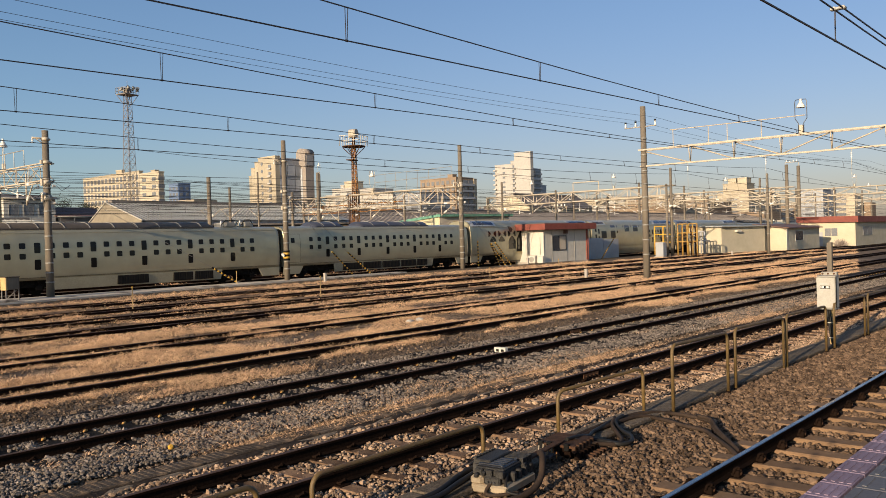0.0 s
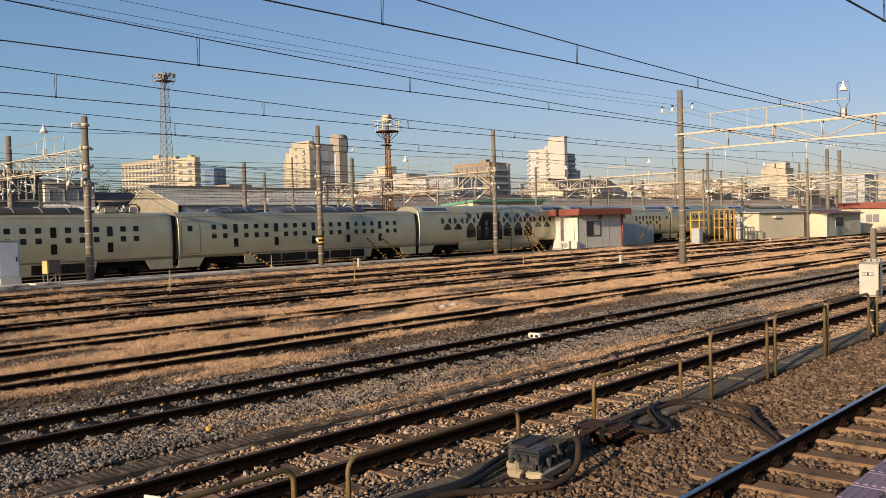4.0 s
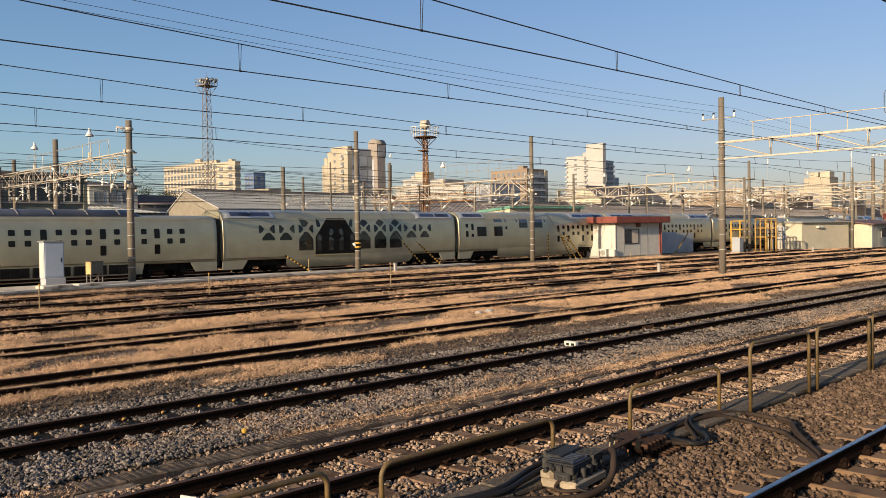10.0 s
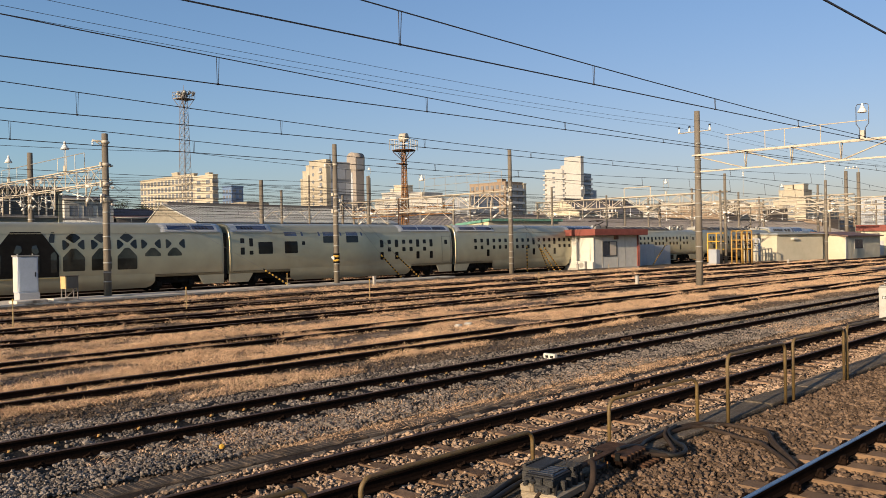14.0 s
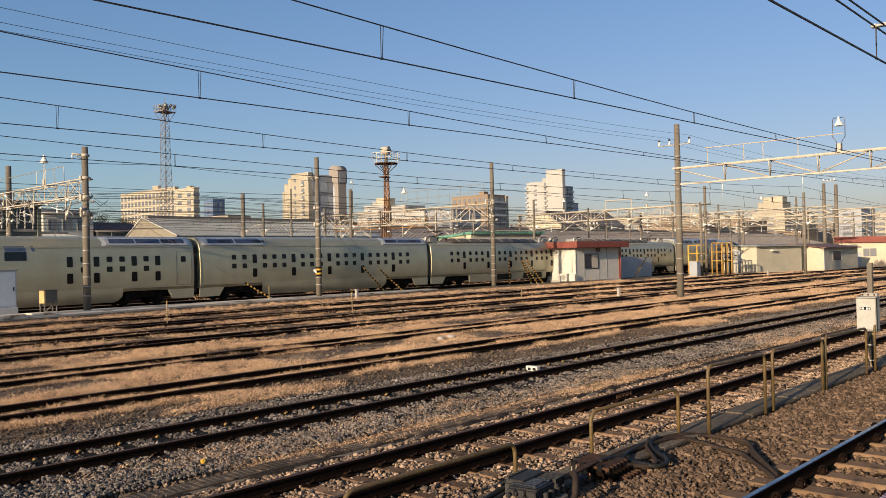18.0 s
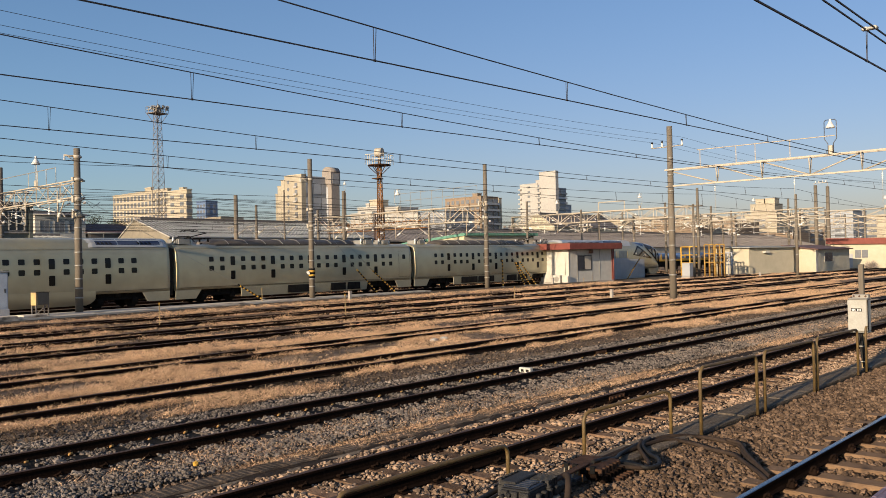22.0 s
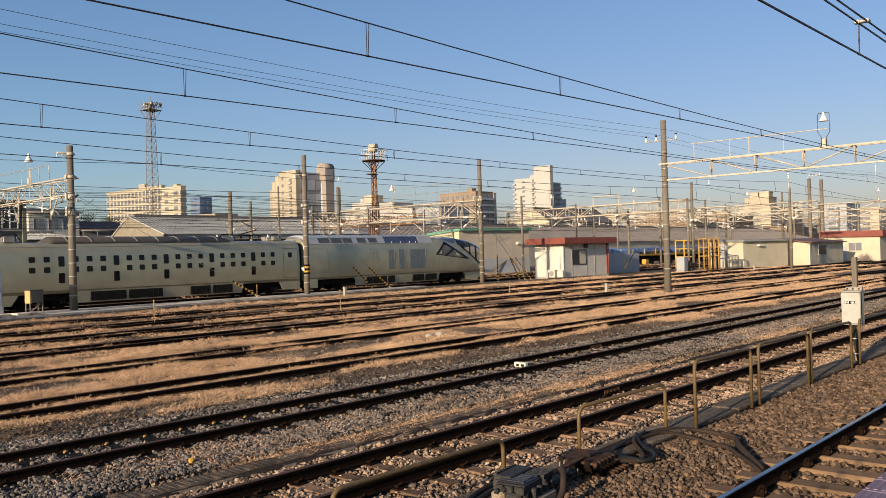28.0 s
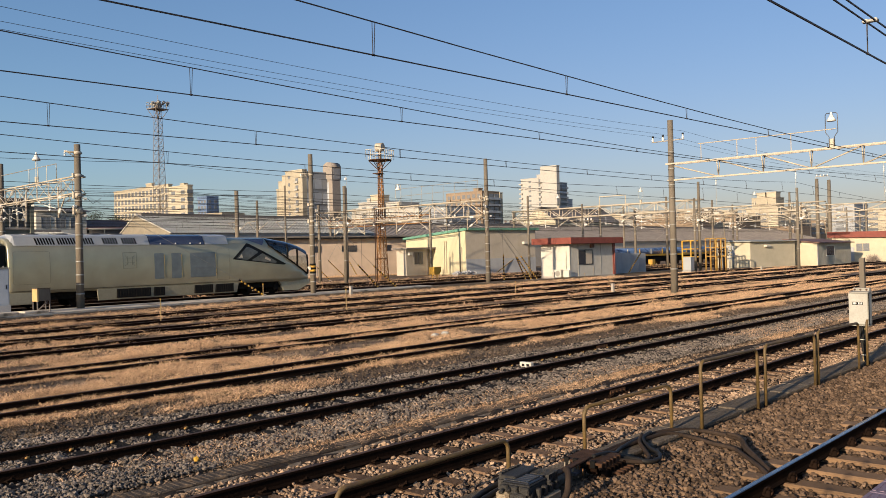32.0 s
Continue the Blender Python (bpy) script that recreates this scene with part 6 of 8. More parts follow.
def handrail(x0, y0, x1, y1, t0, t1, r=0.027):
    """A bent pipe hoop between two feet; its top runs from the height t0 to t1."""
    t = thing("handrail", "bent steel pipe handrail in worn mustard paint", "handrail", pose(x0, y0, -0.15), "handrails along the trough")
    d = Vector((x1 - x0, y1 - y0, 0))
    L, c, n = d.length, 0.13, 5
    d.normalize()
    h0, h1 = t0 + 0.15, t1 + 0.15
    pts = [(0, -0.1), (0, h0 - c)]
    pts += [(c - c * math.cos(a), h0 - c + c * math.sin(a)) for a in (math.pi / 2 * k / n for k in range(1, n + 1))]
    pts += [(L - c, h1)]
    pts += [(L - c + c * math.sin(a), h1 - c + c * math.cos(a)) for a in (math.pi / 2 * k / n for k in range(1, n + 1))]
    pts += [(L, -0.1)]
    part("pipe", tube(B(), [(d.x * u, d.y * u, z) for u, z in pts], r, 10), M["mustard"], t)
    for u in (0, L):
        part("footing", rod(B(), (d.x * u, d.y * u, -0.12), (d.x * u, d.y * u, 0.0), 0.04, 10), M["rust_rail"], t)
    return t


handrail(1.9, 6.2, 4.53, 6.2, 0.42, 0.42)
handrail(5.18, 6.2, 7.88, 6.2, 0.35, 0.35)
handrail(9.62, 6.24, 11.4, 5.86, 0.47, 0.57)
for x0, x1 in ((11.8, 13.96), (14.3, 16.8), (16.98, 19.62), (20.25, 22.9), (23.2, 25.75), (26.05, 28.6), (28.9, 31.4)):
    handrail(x0, 5.57, x1, 5.57, 0.89, 0.86)

# ---- point machine, junction plate and cables ----
M["machine"] = surf("greasy_black_iron", (0.03, 0.028, 0.026), (0.055, 0.05, 0.045), 0.65, 0.1, scale=9, fine=70, bump=0.5, spec=0.25)
pm = thing("point_machine", "black finned iron point machine on a cream concrete base", "point machine", pose(7.02, 5.22, -0.16, 0, 0, 8) @ Matrix.Diagonal((1.1, 0.98, 0.85, 1)))
part("base", box(B(), 0, 0.64, 0, 0.46, 0, 0.125, 0.025), M["case_paint"], pm, "cream concrete base block")
part("base_shoulder", box(B(), 0.0, 0.6, 0.3, 0.47, 0.1, 0.22, 0.03), M["case_paint"], pm)
part("housing", box(B(), 0.08, 0.66, 0.08, 0.44, 0.12, 0.30, 0.02), M["machine"], pm)
part("gear_case", box(B(), 0.02, 0.2, 0.1, 0.3, 0.1, 0.22, 0.02), M["machine"], pm)
part("cover", box(B(), 0.1, 0.42, 0.1, 0.42, 0.315, 0.335, 0.01), M["steel_dark"], pm, "worn steel cover plate")
part("cover_edge", box(B(), 0.08, 0.44, 0.08, 0.44, 0.29, 0.316, 0.01), M["machine"], pm)
for i in range(6):
    part("cooling_fin", box(B(), 0.46 + i * 0.036, 0.478 + i * 0.036, 0.06, 0.46, 0.24, 0.345), M["machine"], pm)
for i in range(5):
    part("cooling_fin", box(B(), 0.12 + i * 0.06, 0.14 + i * 0.06, 0.42, 0.5, 0.2, 0.33), M["machine"], pm)
for y in (0.12, 0.26, 0.38):
    part("terminal_block", box(B(), 0.04, 0.1, y - 0.05, y + 0.05, 0.2, 0.3, 0.012), M["machine"], pm)
for i in range(4):
    part("side_lug", box(B(), 0.2 + i * 0.12, 0.26 + i * 0.12, 0.02, 0.09, 0.12, 0.25, 0.012), M["machine"], pm)
for x, y in ((0.12, 0.12), (0.4, 0.12), (0.12, 0.4), (0.4, 0.4)):
    part("bolt", rod(B(), (x, y, 0.33), (x, y, 0.352), 0.016, 6), M["steel_dark"], pm)
for x, y in ((0.05, 0.16), (0.05, 0.2), (0.05, 0.24)):
    part("bolt", rod(B(), (x - 0.05, y, 0.16), (x, y, 0.16), 0.012, 6), M["steel_dark"], pm)
for i in range(3):
    part("writing_bar", box(B(), -0.004, 0.0, 0.2 + i * 0.022, 0.214 + i * 0.022, 0.06, 0.085), M["machine"], pm)
for i in range(5):
    part("top_rib", box(B(), 0.12 + i * 0.06, 0.15 + i * 0.06, 0.13, 0.39, 0.335, 0.352, 0.004), M["steel_dark"], pm)
part("upper_deck", box(B(), 0.16, 0.62, 0.3, 0.5, 0.3, 0.375, 0.012), M["machine"], pm)
for i in range(7):
    part("deck_tooth", box(B(), 0.18 + i * 0.062, 0.21 + i * 0.062, 0.49, 0.53, 0.3, 0.4, 0.006), M["machine"], pm)
for x, y, z in ((0.06, 0.3, 0.27), (0.04, 0.38, 0.24), (0.5, 0.06, 0.27), (0.62, 0.12, 0.31)):
    part("gland", rod(B(), (x - 0.06, y, z - 0.02), (x, y, z), 0.022, 8), M["machine"], pm)
jp = thing("junction_plate", "flat rusted junction plate on bolts", "junction plate", pose(8.92, 5.7, -0.07, 0, 0, 6) @ Matrix.Scale(0.85, 4))
part("plate", box(B(), -0.34, 0.38, -0.3, 0.3, 0.06, 0.1, 0.01), M["rust"], jp)
part("frame", box(B(), -0.28, 0.3, -0.24, 0.24, -0.08, 0.06, 0.01), M["rust_rail"], jp)
for i in range(6):
    part("comb_tooth", box(B(), -0.34 + i * 0.12, -0.28 + i * 0.12, -0.34, -0.28, 0.0, 0.1, 0.008), M["rust"], jp)
for i in range(4):
    part("stud", rod(B(), (-0.5 + 0.035 * i, -0.12 + i * 0.07, -0.06), (-0.5 + 0.035 * i, -0.12 + i * 0.07, 0.04), 0.012, 6), M["rust_light"], jp)
for i in range(6):
    part("terminal_lug", box(B(), -0.3 + i * 0.12, -0.24 + i * 0.12, -0.4, -0.3, -0.1, 0.02, 0.012), M["rust_rail"], jp)
for i in range(4):
    part("rib", box(B(), -0.36, -0.3, -0.24 + i * 0.14, -0.16 + i * 0.14, 0.02, 0.13, 0.01), M["black"], jp)
for i in range(9):
    part("terminal_stud", rod(B(), (-0.62 + 0.05 * (i % 5), -0.02 + 0.09 * (i // 5) + 0.02 * (i % 3), 0.0), (-0.6 + 0.05 * (i % 5), -0.02 + 0.09 * (i // 5) + 0.02 * (i % 3), 0.1 + 0.03 * (i % 2)), 0.011, 6), M["case_paint"], jp)
part("terminal_tray", box(B(), -0.66, -0.36, -0.1, 0.16, -0.04, 0.01, 0.01), M["steel_dark"], jp)
for i in range(5):
    part("foot_lug", box(B(), -0.1 + i * 0.12, -0.03 + i * 0.12, -0.5, -0.36, -0.14, -0.06, 0.015), M["rust"], jp)
part("side_flange", box(B(), 0.36, 0.52, -0.26, 0.2, -0.02, 0.05, 0.01), M["rust"], jp)
lk = thing("drive_rod", "flat steel drive rod between the machine and the plate", "drive rod", pose(7.68, 5.5, 0.02, 0, 0, 8))
part("bar", box(B(), 0, 1.1, -0.045, 0.045, 0, 0.025, 0.005), M["rust"], lk)


def smooth_path(pts, n=6):
    p = [Vector(q) for q in pts]
    p = [2 * p[0] - p[1]] + p + [2 * p[-1] - p[-2]]
    out = []
    for i in range(1, len(p) - 2):
        for k in range(n):
            t = k / n
            a, b, c, d = p[i - 1:i + 3]
            out.append(0.5 * ((2 * b) + (c - a) * t + (2 * a - 5 * b + 4 * c - d) * t * t + (3 * b - a - 3 * c + d) * t ** 3))
    return out + [p[-2]]


def cable(pts, r, mat, label):
    return solid("cable", tube(B(), smooth_path(pts), r * 0.9, 9), M[mat], label, "cable", "cables by the trough")


DUST, RUB = "thick dusty brown cable lying on the ballast", "thick black rubber cable beside the trough"
cable([(8.95, 5.7, -0.02), (9.4, 5.85, -0.07), (9.9, 5.9, -0.075), (10.54, 5.9, -0.075), (11.24, 5.82, -0.08), (11.68, 5.55, -0.13), (11.66, 5.14, -0.14), (11.5, 4.86, -0.14), (11.05, 4.6, -0.14), (10.49, 4.2, -0.14), (10.05, 3.85, -0.16), (9.8, 3.66, -0.2)], 0.034, "cable_brown", DUST)
cable([(8.95, 5.64, -0.02), (9.4, 5.78, -0.07), (9.8, 5.82, -0.075), (10.44, 5.81, -0.075), (11.05, 5.75, -0.08), (11.22, 5.46, -0.13), (11.06, 5.06, -0.14), (10.96, 4.73, -0.14), (10.68, 4.47, -0.14), (10.25, 4.1, -0.14), (9.94, 3.85, -0.16), (9.7, 3.66, -0.2)], 0.034, "cable_brown", DUST)
cable([(11.62, 5.1, -0.1), (11.46, 4.83, -0.1), (11.0, 4.55, -0.11), (10.4, 4.12, -0.12), (10.0, 3.8, -0.16), (9.75, 3.62, -0.2)], 0.03, "cable_brown", DUST)
cable([(9.0, 5.6, 0.0), (9.25, 5.52, -0.03), (9.42, 5.38, -0.07), (9.5, 5.22, -0.1), (9.72, 5.18, -0.1), (10.0, 5.34, -0.1), (10.18, 5.57, -0.1), (10.42, 5.8, -0.05), (10.75, 5.86, -0.03)], 0.032, "black_rubber", RUB)
cable([(8.95, 5.5, -0.02), (9.2, 5.45, -0.06), (9.38, 5.32, -0.09), (9.5, 5.28, -0.11), (9.74, 5.33, -0.11), (10.02, 5.54, -0.11), (10.26, 5.76, -0.06), (10.55, 5.88, -0.03)], 0.032, "cable_brown", DUST)
cable([(8.85, 5.62, 0.04), (9.15, 5.62, 0.02), (9.45, 5.66, -0.04), (9.8, 5.78, -0.06), (10.4, 5.86, -0.05)], 0.028, "black_rubber", RUB)
cable([(3.6, 5.9, -0.075), (5.6, 5.84, -0.07), (5.95, 5.78, -0.07), (6.45, 5.74, -0.06), (7.05, 5.88, -0.03), (7.4, 5.86, 0.02), (7.62, 5.72, 0.08)], 0.036, "black_rubber", RUB)
cable([(3.6, 5.8, -0.075), (5.6, 5.76, -0.07), (5.95, 5.7, -0.07), (6.4, 5.64, -0.06), (6.9, 5.74, -0.04), (7.25, 5.74, 0.0), (7.45, 5.62, 0.06)], 0.036, "black_rubber", RUB)
cable([(3.6, 5.66, -0.08), (5.5, 5.66, -0.08), (6.0, 5.6, -0.08), (6.35, 5.44, -0.11), (6.62, 5.22, -0.12), (6.92, 5.06, -0.12), (7.24, 5.04, -0.1), (7.46, 5.08, -0.02), (7.62, 5.16, 0.1), (7.76, 5.26, 0.15), (7.86, 5.36, 0.12)], 0.04, "cable_brown", DUST)
cable([(7.2, 5.45, 0.08), (7.08, 5.42, 0.0), (6.95, 5.44, -0.1), (6.9, 5.36, -0.125), (7.0, 5.25, -0.125), (7.15, 5.16, -0.12)], 0.022, "cable_brown", DUST)
cable([(7.2, 5.34, 0.05), (7.09, 5.28, -0.03), (7.04, 5.22, -0.1), (7.1, 5.1, -0.13)], 0.018, "black_rubber", RUB)

M["stake"] = surf("weathered_yellow_stake", (0.42, 0.30, 0.14), (0.30, 0.21, 0.10), 0.8, scale=5, fine=40, bump=0.1)
M["relay_paint"] = surf("weathered_relay_box_paint", (0.40, 0.385, 0.34), (0.32, 0.30, 0.26), 0.6, scale=3, fine=30, bump=0.05, stain=((0.22, 0.15, 0.09), 4.0, 0.68))
# ---- relay box on its post ----
rb = thing("relay_box", "pale metal relay box on a square post", "relay box", pose(20.45, 5.74, -0.15))
part("post", box(B(), 0.14, 0.26, -0.055, 0.055, 0.9, 2.43, 0.01), M["pole"], rb)
part("lower_post", box(B(), 0.1, 0.2, -0.085, 0.02, -0.2, 0.9, 0.01), M["stake"], rb, "weathered tan lower post")
part("case", box(B(), -0.14, 0.14, -0.205, 0.205, 0.90, 1.63, 0.025), M["relay_paint"], rb, "pale weathered metal case")
part("door", box(B(), -0.16, -0.14, -0.19, 0.21, 0.915, 1.62, 0.006), M["relay_paint"], rb)
part("door_seam", box(B(), -0.145, -0.1, -0.212, -0.204, 0.91, 1.62), M["black"], rb)
part("lid", box(B(), -0.17, 0.16, -0.215, 0.2, 1.63, 1.66, 0.008), M["steel_grey"], rb)
part("top_bracket", box(B(), 0.02, 0.13, -0.19, 0.16, 1.66, 1.74, 0.008), M["steel_grey"], rb)
for e in (-0.13, 0.0, 0.12):
    part("bracket_bolt", rod(B(), (0.0, e, 1.7), (0.02, e, 1.7), 0.022, 8), M["rust"], rb)
part("base_flange", box(B(), -0.15, 0.14, -0.205, 0.205, 0.875, 0.90, 0.008), M["steel_grey"], rb)
part("hinge", box(B(), -0.15, -0.1, 0.205, 0.222, 1.5, 1.6, 0.004), M["steel_grey"], rb)
part("lock", rod(B(), (-0.15, 0.205, 1.2), (-0.15, 0.235, 1.2), 0.03, 8), M["black"], rb)
part("name_plate", box(B(), -0.165, -0.16, -0.09, 0.135, 1.36, 1.43), M["black"], rb)
for i in range(7):
    if i != 3:
        part("writing_bar", box(B(), -0.169, -0.164, 0.11 - i * 0.029 - 0.009, 0.11 - i * 0.029 + 0.009, 1.372, 1.418), M["porcelain"], rb)
for e in (0.03, -0.02):
    part("conduit", tube(B(), [(0.0, e, 0.9), (-0.02, e - 0.01, 0.75), (-0.02, e - 0.05, 0.45), (-0.02, e - 0.1, 0.1), (0.0, e - 0.16, -0.02), (0.04, e - 0.25, -0.1)], 0.027, 8), M["black_rubber"], rb)
for z, e in ((0.55, -0.03), (0.2, -0.075)):
    part("cable_tie", box(B(), -0.06, 0.02, e - 0.05, e + 0.065, z, z + 0.02, 0.004), M["white"], rb)
for i, (x, y) in enumerate(((15.95, 11.95),)):
    mk = thing("kilometre_marker", "small white marker block between the rails", "marker", pose(x, y, -0.16, 0, 0, 90))
    part("block", box(B(), -0.17, 0.17, -0.06, 0.06, 0, 0.13, 0.012), M["white"], mk)
    part("writing_bar", box(B(), -0.13, -0.04, 0.058, 0.064, 0.03, 0.09), M["black"], mk)
    part("writing_bar", box(B(), 0.02, 0.10, 0.058, 0.064, 0.03, 0.09), M["black"], mk)


# ---- ballast stones ----
def proto_stones(n, kind):
    out = []
    if kind == "ico":
        p = (1 + 5 ** 0.5) / 2
        base = np.array([(-1, p, 0), (1, p, 0), (-1, -p, 0), (1, -p, 0), (0, -1, p), (0, 1, p), (0, -1, -p), (0, 1, -p), (p, 0, -1), (p, 0, 1), (-p, 0, -1), (-p, 0, 1)]) / 1.9
        faces = np.array([(0, 11, 5), (0, 5, 1), (0, 1, 7), (0, 7, 10), (0, 10, 11), (1, 5, 9), (5, 11, 4), (11, 10, 2), (10, 7, 6), (7, 1, 8), (3, 9, 4), (3, 4, 2), (3, 2, 6), (3, 6, 8), (3, 8, 9), (4, 9, 5), (2, 4, 11), (6, 2, 10), (8, 6, 7), (9, 8, 1)])
    else:
        base = np.array([(x, y, z) for x in (-1, 1) for y in (-1, 1) for z in (-1, 1)]) * 0.75
        faces = np.array([(0, 1, 3, 2), (4, 6, 7, 5), (0, 4, 5, 1), (2, 3, 7, 6), (0, 2, 6, 4), (1, 5, 7, 3)])
    for _ in range(n):
        lo, hi = (0.62, 1.25)
        out.append(base * rng.uniform(0.65, 1.2, (1, 3)) * rng.uniform(lo, hi, (len(base), 1)))
    return np.array(out), faces


def turns(n):
    q = rng.normal(size=(n, 4))
    q /= np.linalg.norm(q, axis=1, keepdims=True)
    w, x, y, z = q.T
    return np.stack([1 - 2 * (y * y + z * z), 2 * (x * y - z * w), 2 * (x * z + y * w), 2 * (x * y + z * w), 1 - 2 * (x * x + z * z), 2 * (y * z - x * w), 2 * (x * z - y * w), 2 * (y * z + x * w), 1 - 2 * (x * x + y * y)], 1).reshape(n, 3, 3)


def stones(name, xy, lift, size, mat, label, kind="ico", spread=0.2):
    n = len(xy)
    protos, faces = proto_stones(12, kind)
    s = size * np.exp(rng.normal(0, spread, n))[:, None, None]
    v = np.einsum("nij,nvj->nvi", turns(n), protos[rng.integers(0, 12, n)]) * s * 0.5
    v[..., 2] *= 0.85
    z = np.interp(xy[:, 1], [-40, 1, 5, 9, 14, 19, 24, 34, 41, 60], [-0.25, -0.25, -0.24, -0.2, -0.17, -0.14, -0.115, -0.08, 0.03, 0.06]) + lift + size * rng.uniform(-0.35, 0.3, n)
    v += np.c_[xy, z][:, None]
    f = (faces[None] + (np.arange(n) * protos.shape[1])[:, None, None]).reshape(-1, faces.shape[1])
    return tagged(new(name, fast_mesh(name, v.reshape(-1, 3), f, mat)), label, "ballast stones", "", "stuff")


def field(n, x0, x1, y0, y1, near=1.0):
    """Points over a strip, thinning out along it."""
    u = rng.random(n) ** near
    return np.c_[x0 + (x1 - x0) * u, rng.uniform(y0, y1, n)]


def off_sleepers(xy, yc, s0, spacing, keep=0.12, half=0.13, reach=1.06):
    d = np.abs((xy[:, 0] - s0 + spacing / 2) % spacing - spacing / 2)
    on = (d < half) & (np.abs(xy[:, 1] - yc) < reach)
    rail = np.minimum(np.abs(xy[:, 1] - yc - 0.566), np.abs(xy[:, 1] - yc + 0.566)) < 0.085
    return xy[~((on & (rng.random(len(xy)) > keep)) | rail)]


stones("ballast_stones", np.r_[off_sleepers(field(17000, 4.5, 22, 1.7, 3.75, 1.3), 3.095, 2.37, 0.75, 0.06, 0.15, 0.62), off_sleepers(field(33000, 4.0, 30, 3.72, 5.6, 1.5), 3.095, 2.37, 0.75, 0.75, 0.15, 1.06)], 0.045, 0.056, M["stone_brown"], "coarse rust-brown ballast stones beside the near track", "ico", 0.3)
stones("ballast_stones", np.r_[off_sleepers(field(47000, 2.5, 34, 6.15, 8.96, 1.6), 7.69, 2.1, 0.6, 0.08)], 0.034, 0.052, M["stone_rusty"], "mixed brown ballast stones round wooden sleepers", "ico", 0.3)
stones("ballast_stones", np.r_[off_sleepers(field(84000, 2.0, 50, 9.75, 13.6, 1.6), 11.82, 1.5, 0.62, 0.03)], 0.045, 0.047, M["stone_grey"], "coarse grey ballast stones of the main track", "ico", 0.3)
stones("ballast_stones", field(4500, 2.0, 40, 9.4, 10.2, 1.5), 0.0, 0.05, M["stone_mixed"], "scattered stones in the dirt between tracks", "cube")
solid("trough_edge", box(B(), 2.0, 60.0, 8.97, 9.17, -0.3, -0.168, 0.02), M["lid"], "flush grey concrete strip beside the ribbed lids", "trough edge", kind="structure")
u = field(9000, 4.0, 70, 13.8, 37.0, 1.3)
stones("ballast_stones", u[u[:, 0] > 0.25 * u[:, 1]], 0.005, 0.055, M["stone_mixed"], "scattered stones among the dry grass", "cube")


stones("soil_pebbles", field(16000, 3.0, 50, 13.5, 15.4, 1.5), 0.0, 0.026, M["soil"], "dark soil crumbs and pebbles at the edge of the ballast", "cube", 0.5)
stones("soil_pebbles", field(34000, 4.0, 75, 14.8, 38.0, 1.5), 0.0, 0.034, M["soil"], "dark gravel and crumbs between the yard tracks", "cube", 0.5)
stones("soil_pebbles", field(9000, 2.5, 40, 8.9, 9.9, 1.5), 0.0, 0.028, M["soil"], "soil crumbs and pebbles beside the old trough", "cube", 0.5)


def fishplate(x, y, s):
    """A bolted joint bar on the side of a rail."""
    t = thing("fishplate", "rusted bolted joint bar on a rail", "fishplate", pose(x, y, 0), "rail joints")
    part("bar", box(B(), -0.28, 0.28, s * 0.02 - 0.012, s * 0.02 + 0.012, -0.125, -0.045, 0.006), M["rust"], t)
    for e in (-0.2, -0.07, 0.07, 0.2):
        part("bolt", rod(B(), (e, s * 0.03, -0.085), (e, s * 0.06, -0.085), 0.017, 6), M["rust"], t)


for x, y in ((7.35, 3.661), (7.3, 2.529), (13.87, 8.256), (20.03, 12.386), (24.0, 16.766), (24.1, 15.634)):
    fishplate(x, y, -1)


# ---- dry grass ----
def grass(name, xy, h, blades, width, label, droop=0.6, spread=0.08):
    """Tangled tufts: blades arch outwards from each point, shorter at the rim, many lying across one another."""
    n = len(xy)
    m = n * blades
    off = rng.normal(0, spread, (m, 2))
    c = np.repeat(xy, blades, 0) + off
    z = np.interp(c[:, 1], [-40, 1, 5, 9, 14, 19, 24, 34, 41, 60], [-0.25, -0.25, -0.24, -0.2, -0.17, -0.14, -0.115, -0.08, 0.03, 0.06])
    rim = np.exp(-(off ** 2).sum(1) / (2 * (1.4 * spread) ** 2))
    dome = np.repeat(h, blades) * (0.25 + 0.75 * rim)
    hh = np.clip(dome * rng.uniform(0.3, 0.75, m), 0.03, 0.13)
    a, b = rng.uniform(0, math.tau, m), rng.uniform(0, math.tau, m)
    lean = hh * rng.uniform(0.4, droop, m)
    w = width * rng.uniform(0.6, 1.3, m)
    base = np.c_[c, z + np.maximum(0.0, dome - hh) * rng.random(m) ** 0.7]
    side = np.c_[np.cos(b), np.sin(b), rng.normal(0, 0.5, m)] * w[:, None] / 2
    mid = base + np.c_[np.cos(a) * lean * 0.5, np.sin(a) * lean * 0.5, hh * rng.uniform(0.2, 0.7, m)]
    a2 = a + rng.normal(0, 1.3, m)
    tip = mid + np.c_[np.cos(a2) * lean * 0.5, np.sin(a2) * lean * 0.5, hh * rng.uniform(-0.4, 0.45, m)]
    v = np.stack([base - side, base + side, mid + side * 0.8, mid - side * 0.8, tip], 1).reshape(-1, 3)
    i = np.arange(m)[:, None] * 5
    f = np.concatenate([i + [0, 1, 2], i + [0, 2, 3], i + [3, 2, 4]])
    return tagged(new(name, fast_mesh(name, v, f, M["straw"])), label, "dry grass", "", "stuff")


def clumped(xy, scale, low, seed):
    return np.array([noise.noise(Vector((p[0] * scale * 0.45, p[1] * scale, seed))) > low for p in xy])


def meadow(n, x0, x1, y0, y1, near, low, seed):
    p = field(n, x0, x1, y0, y1, near)
    p = p[(p[:, 0] > 0.24 * p[:, 1] - 1) & (p[:, 0] < 4.0 * p[:, 1])]
    return p[clumped(p, 0.55, low, seed)]


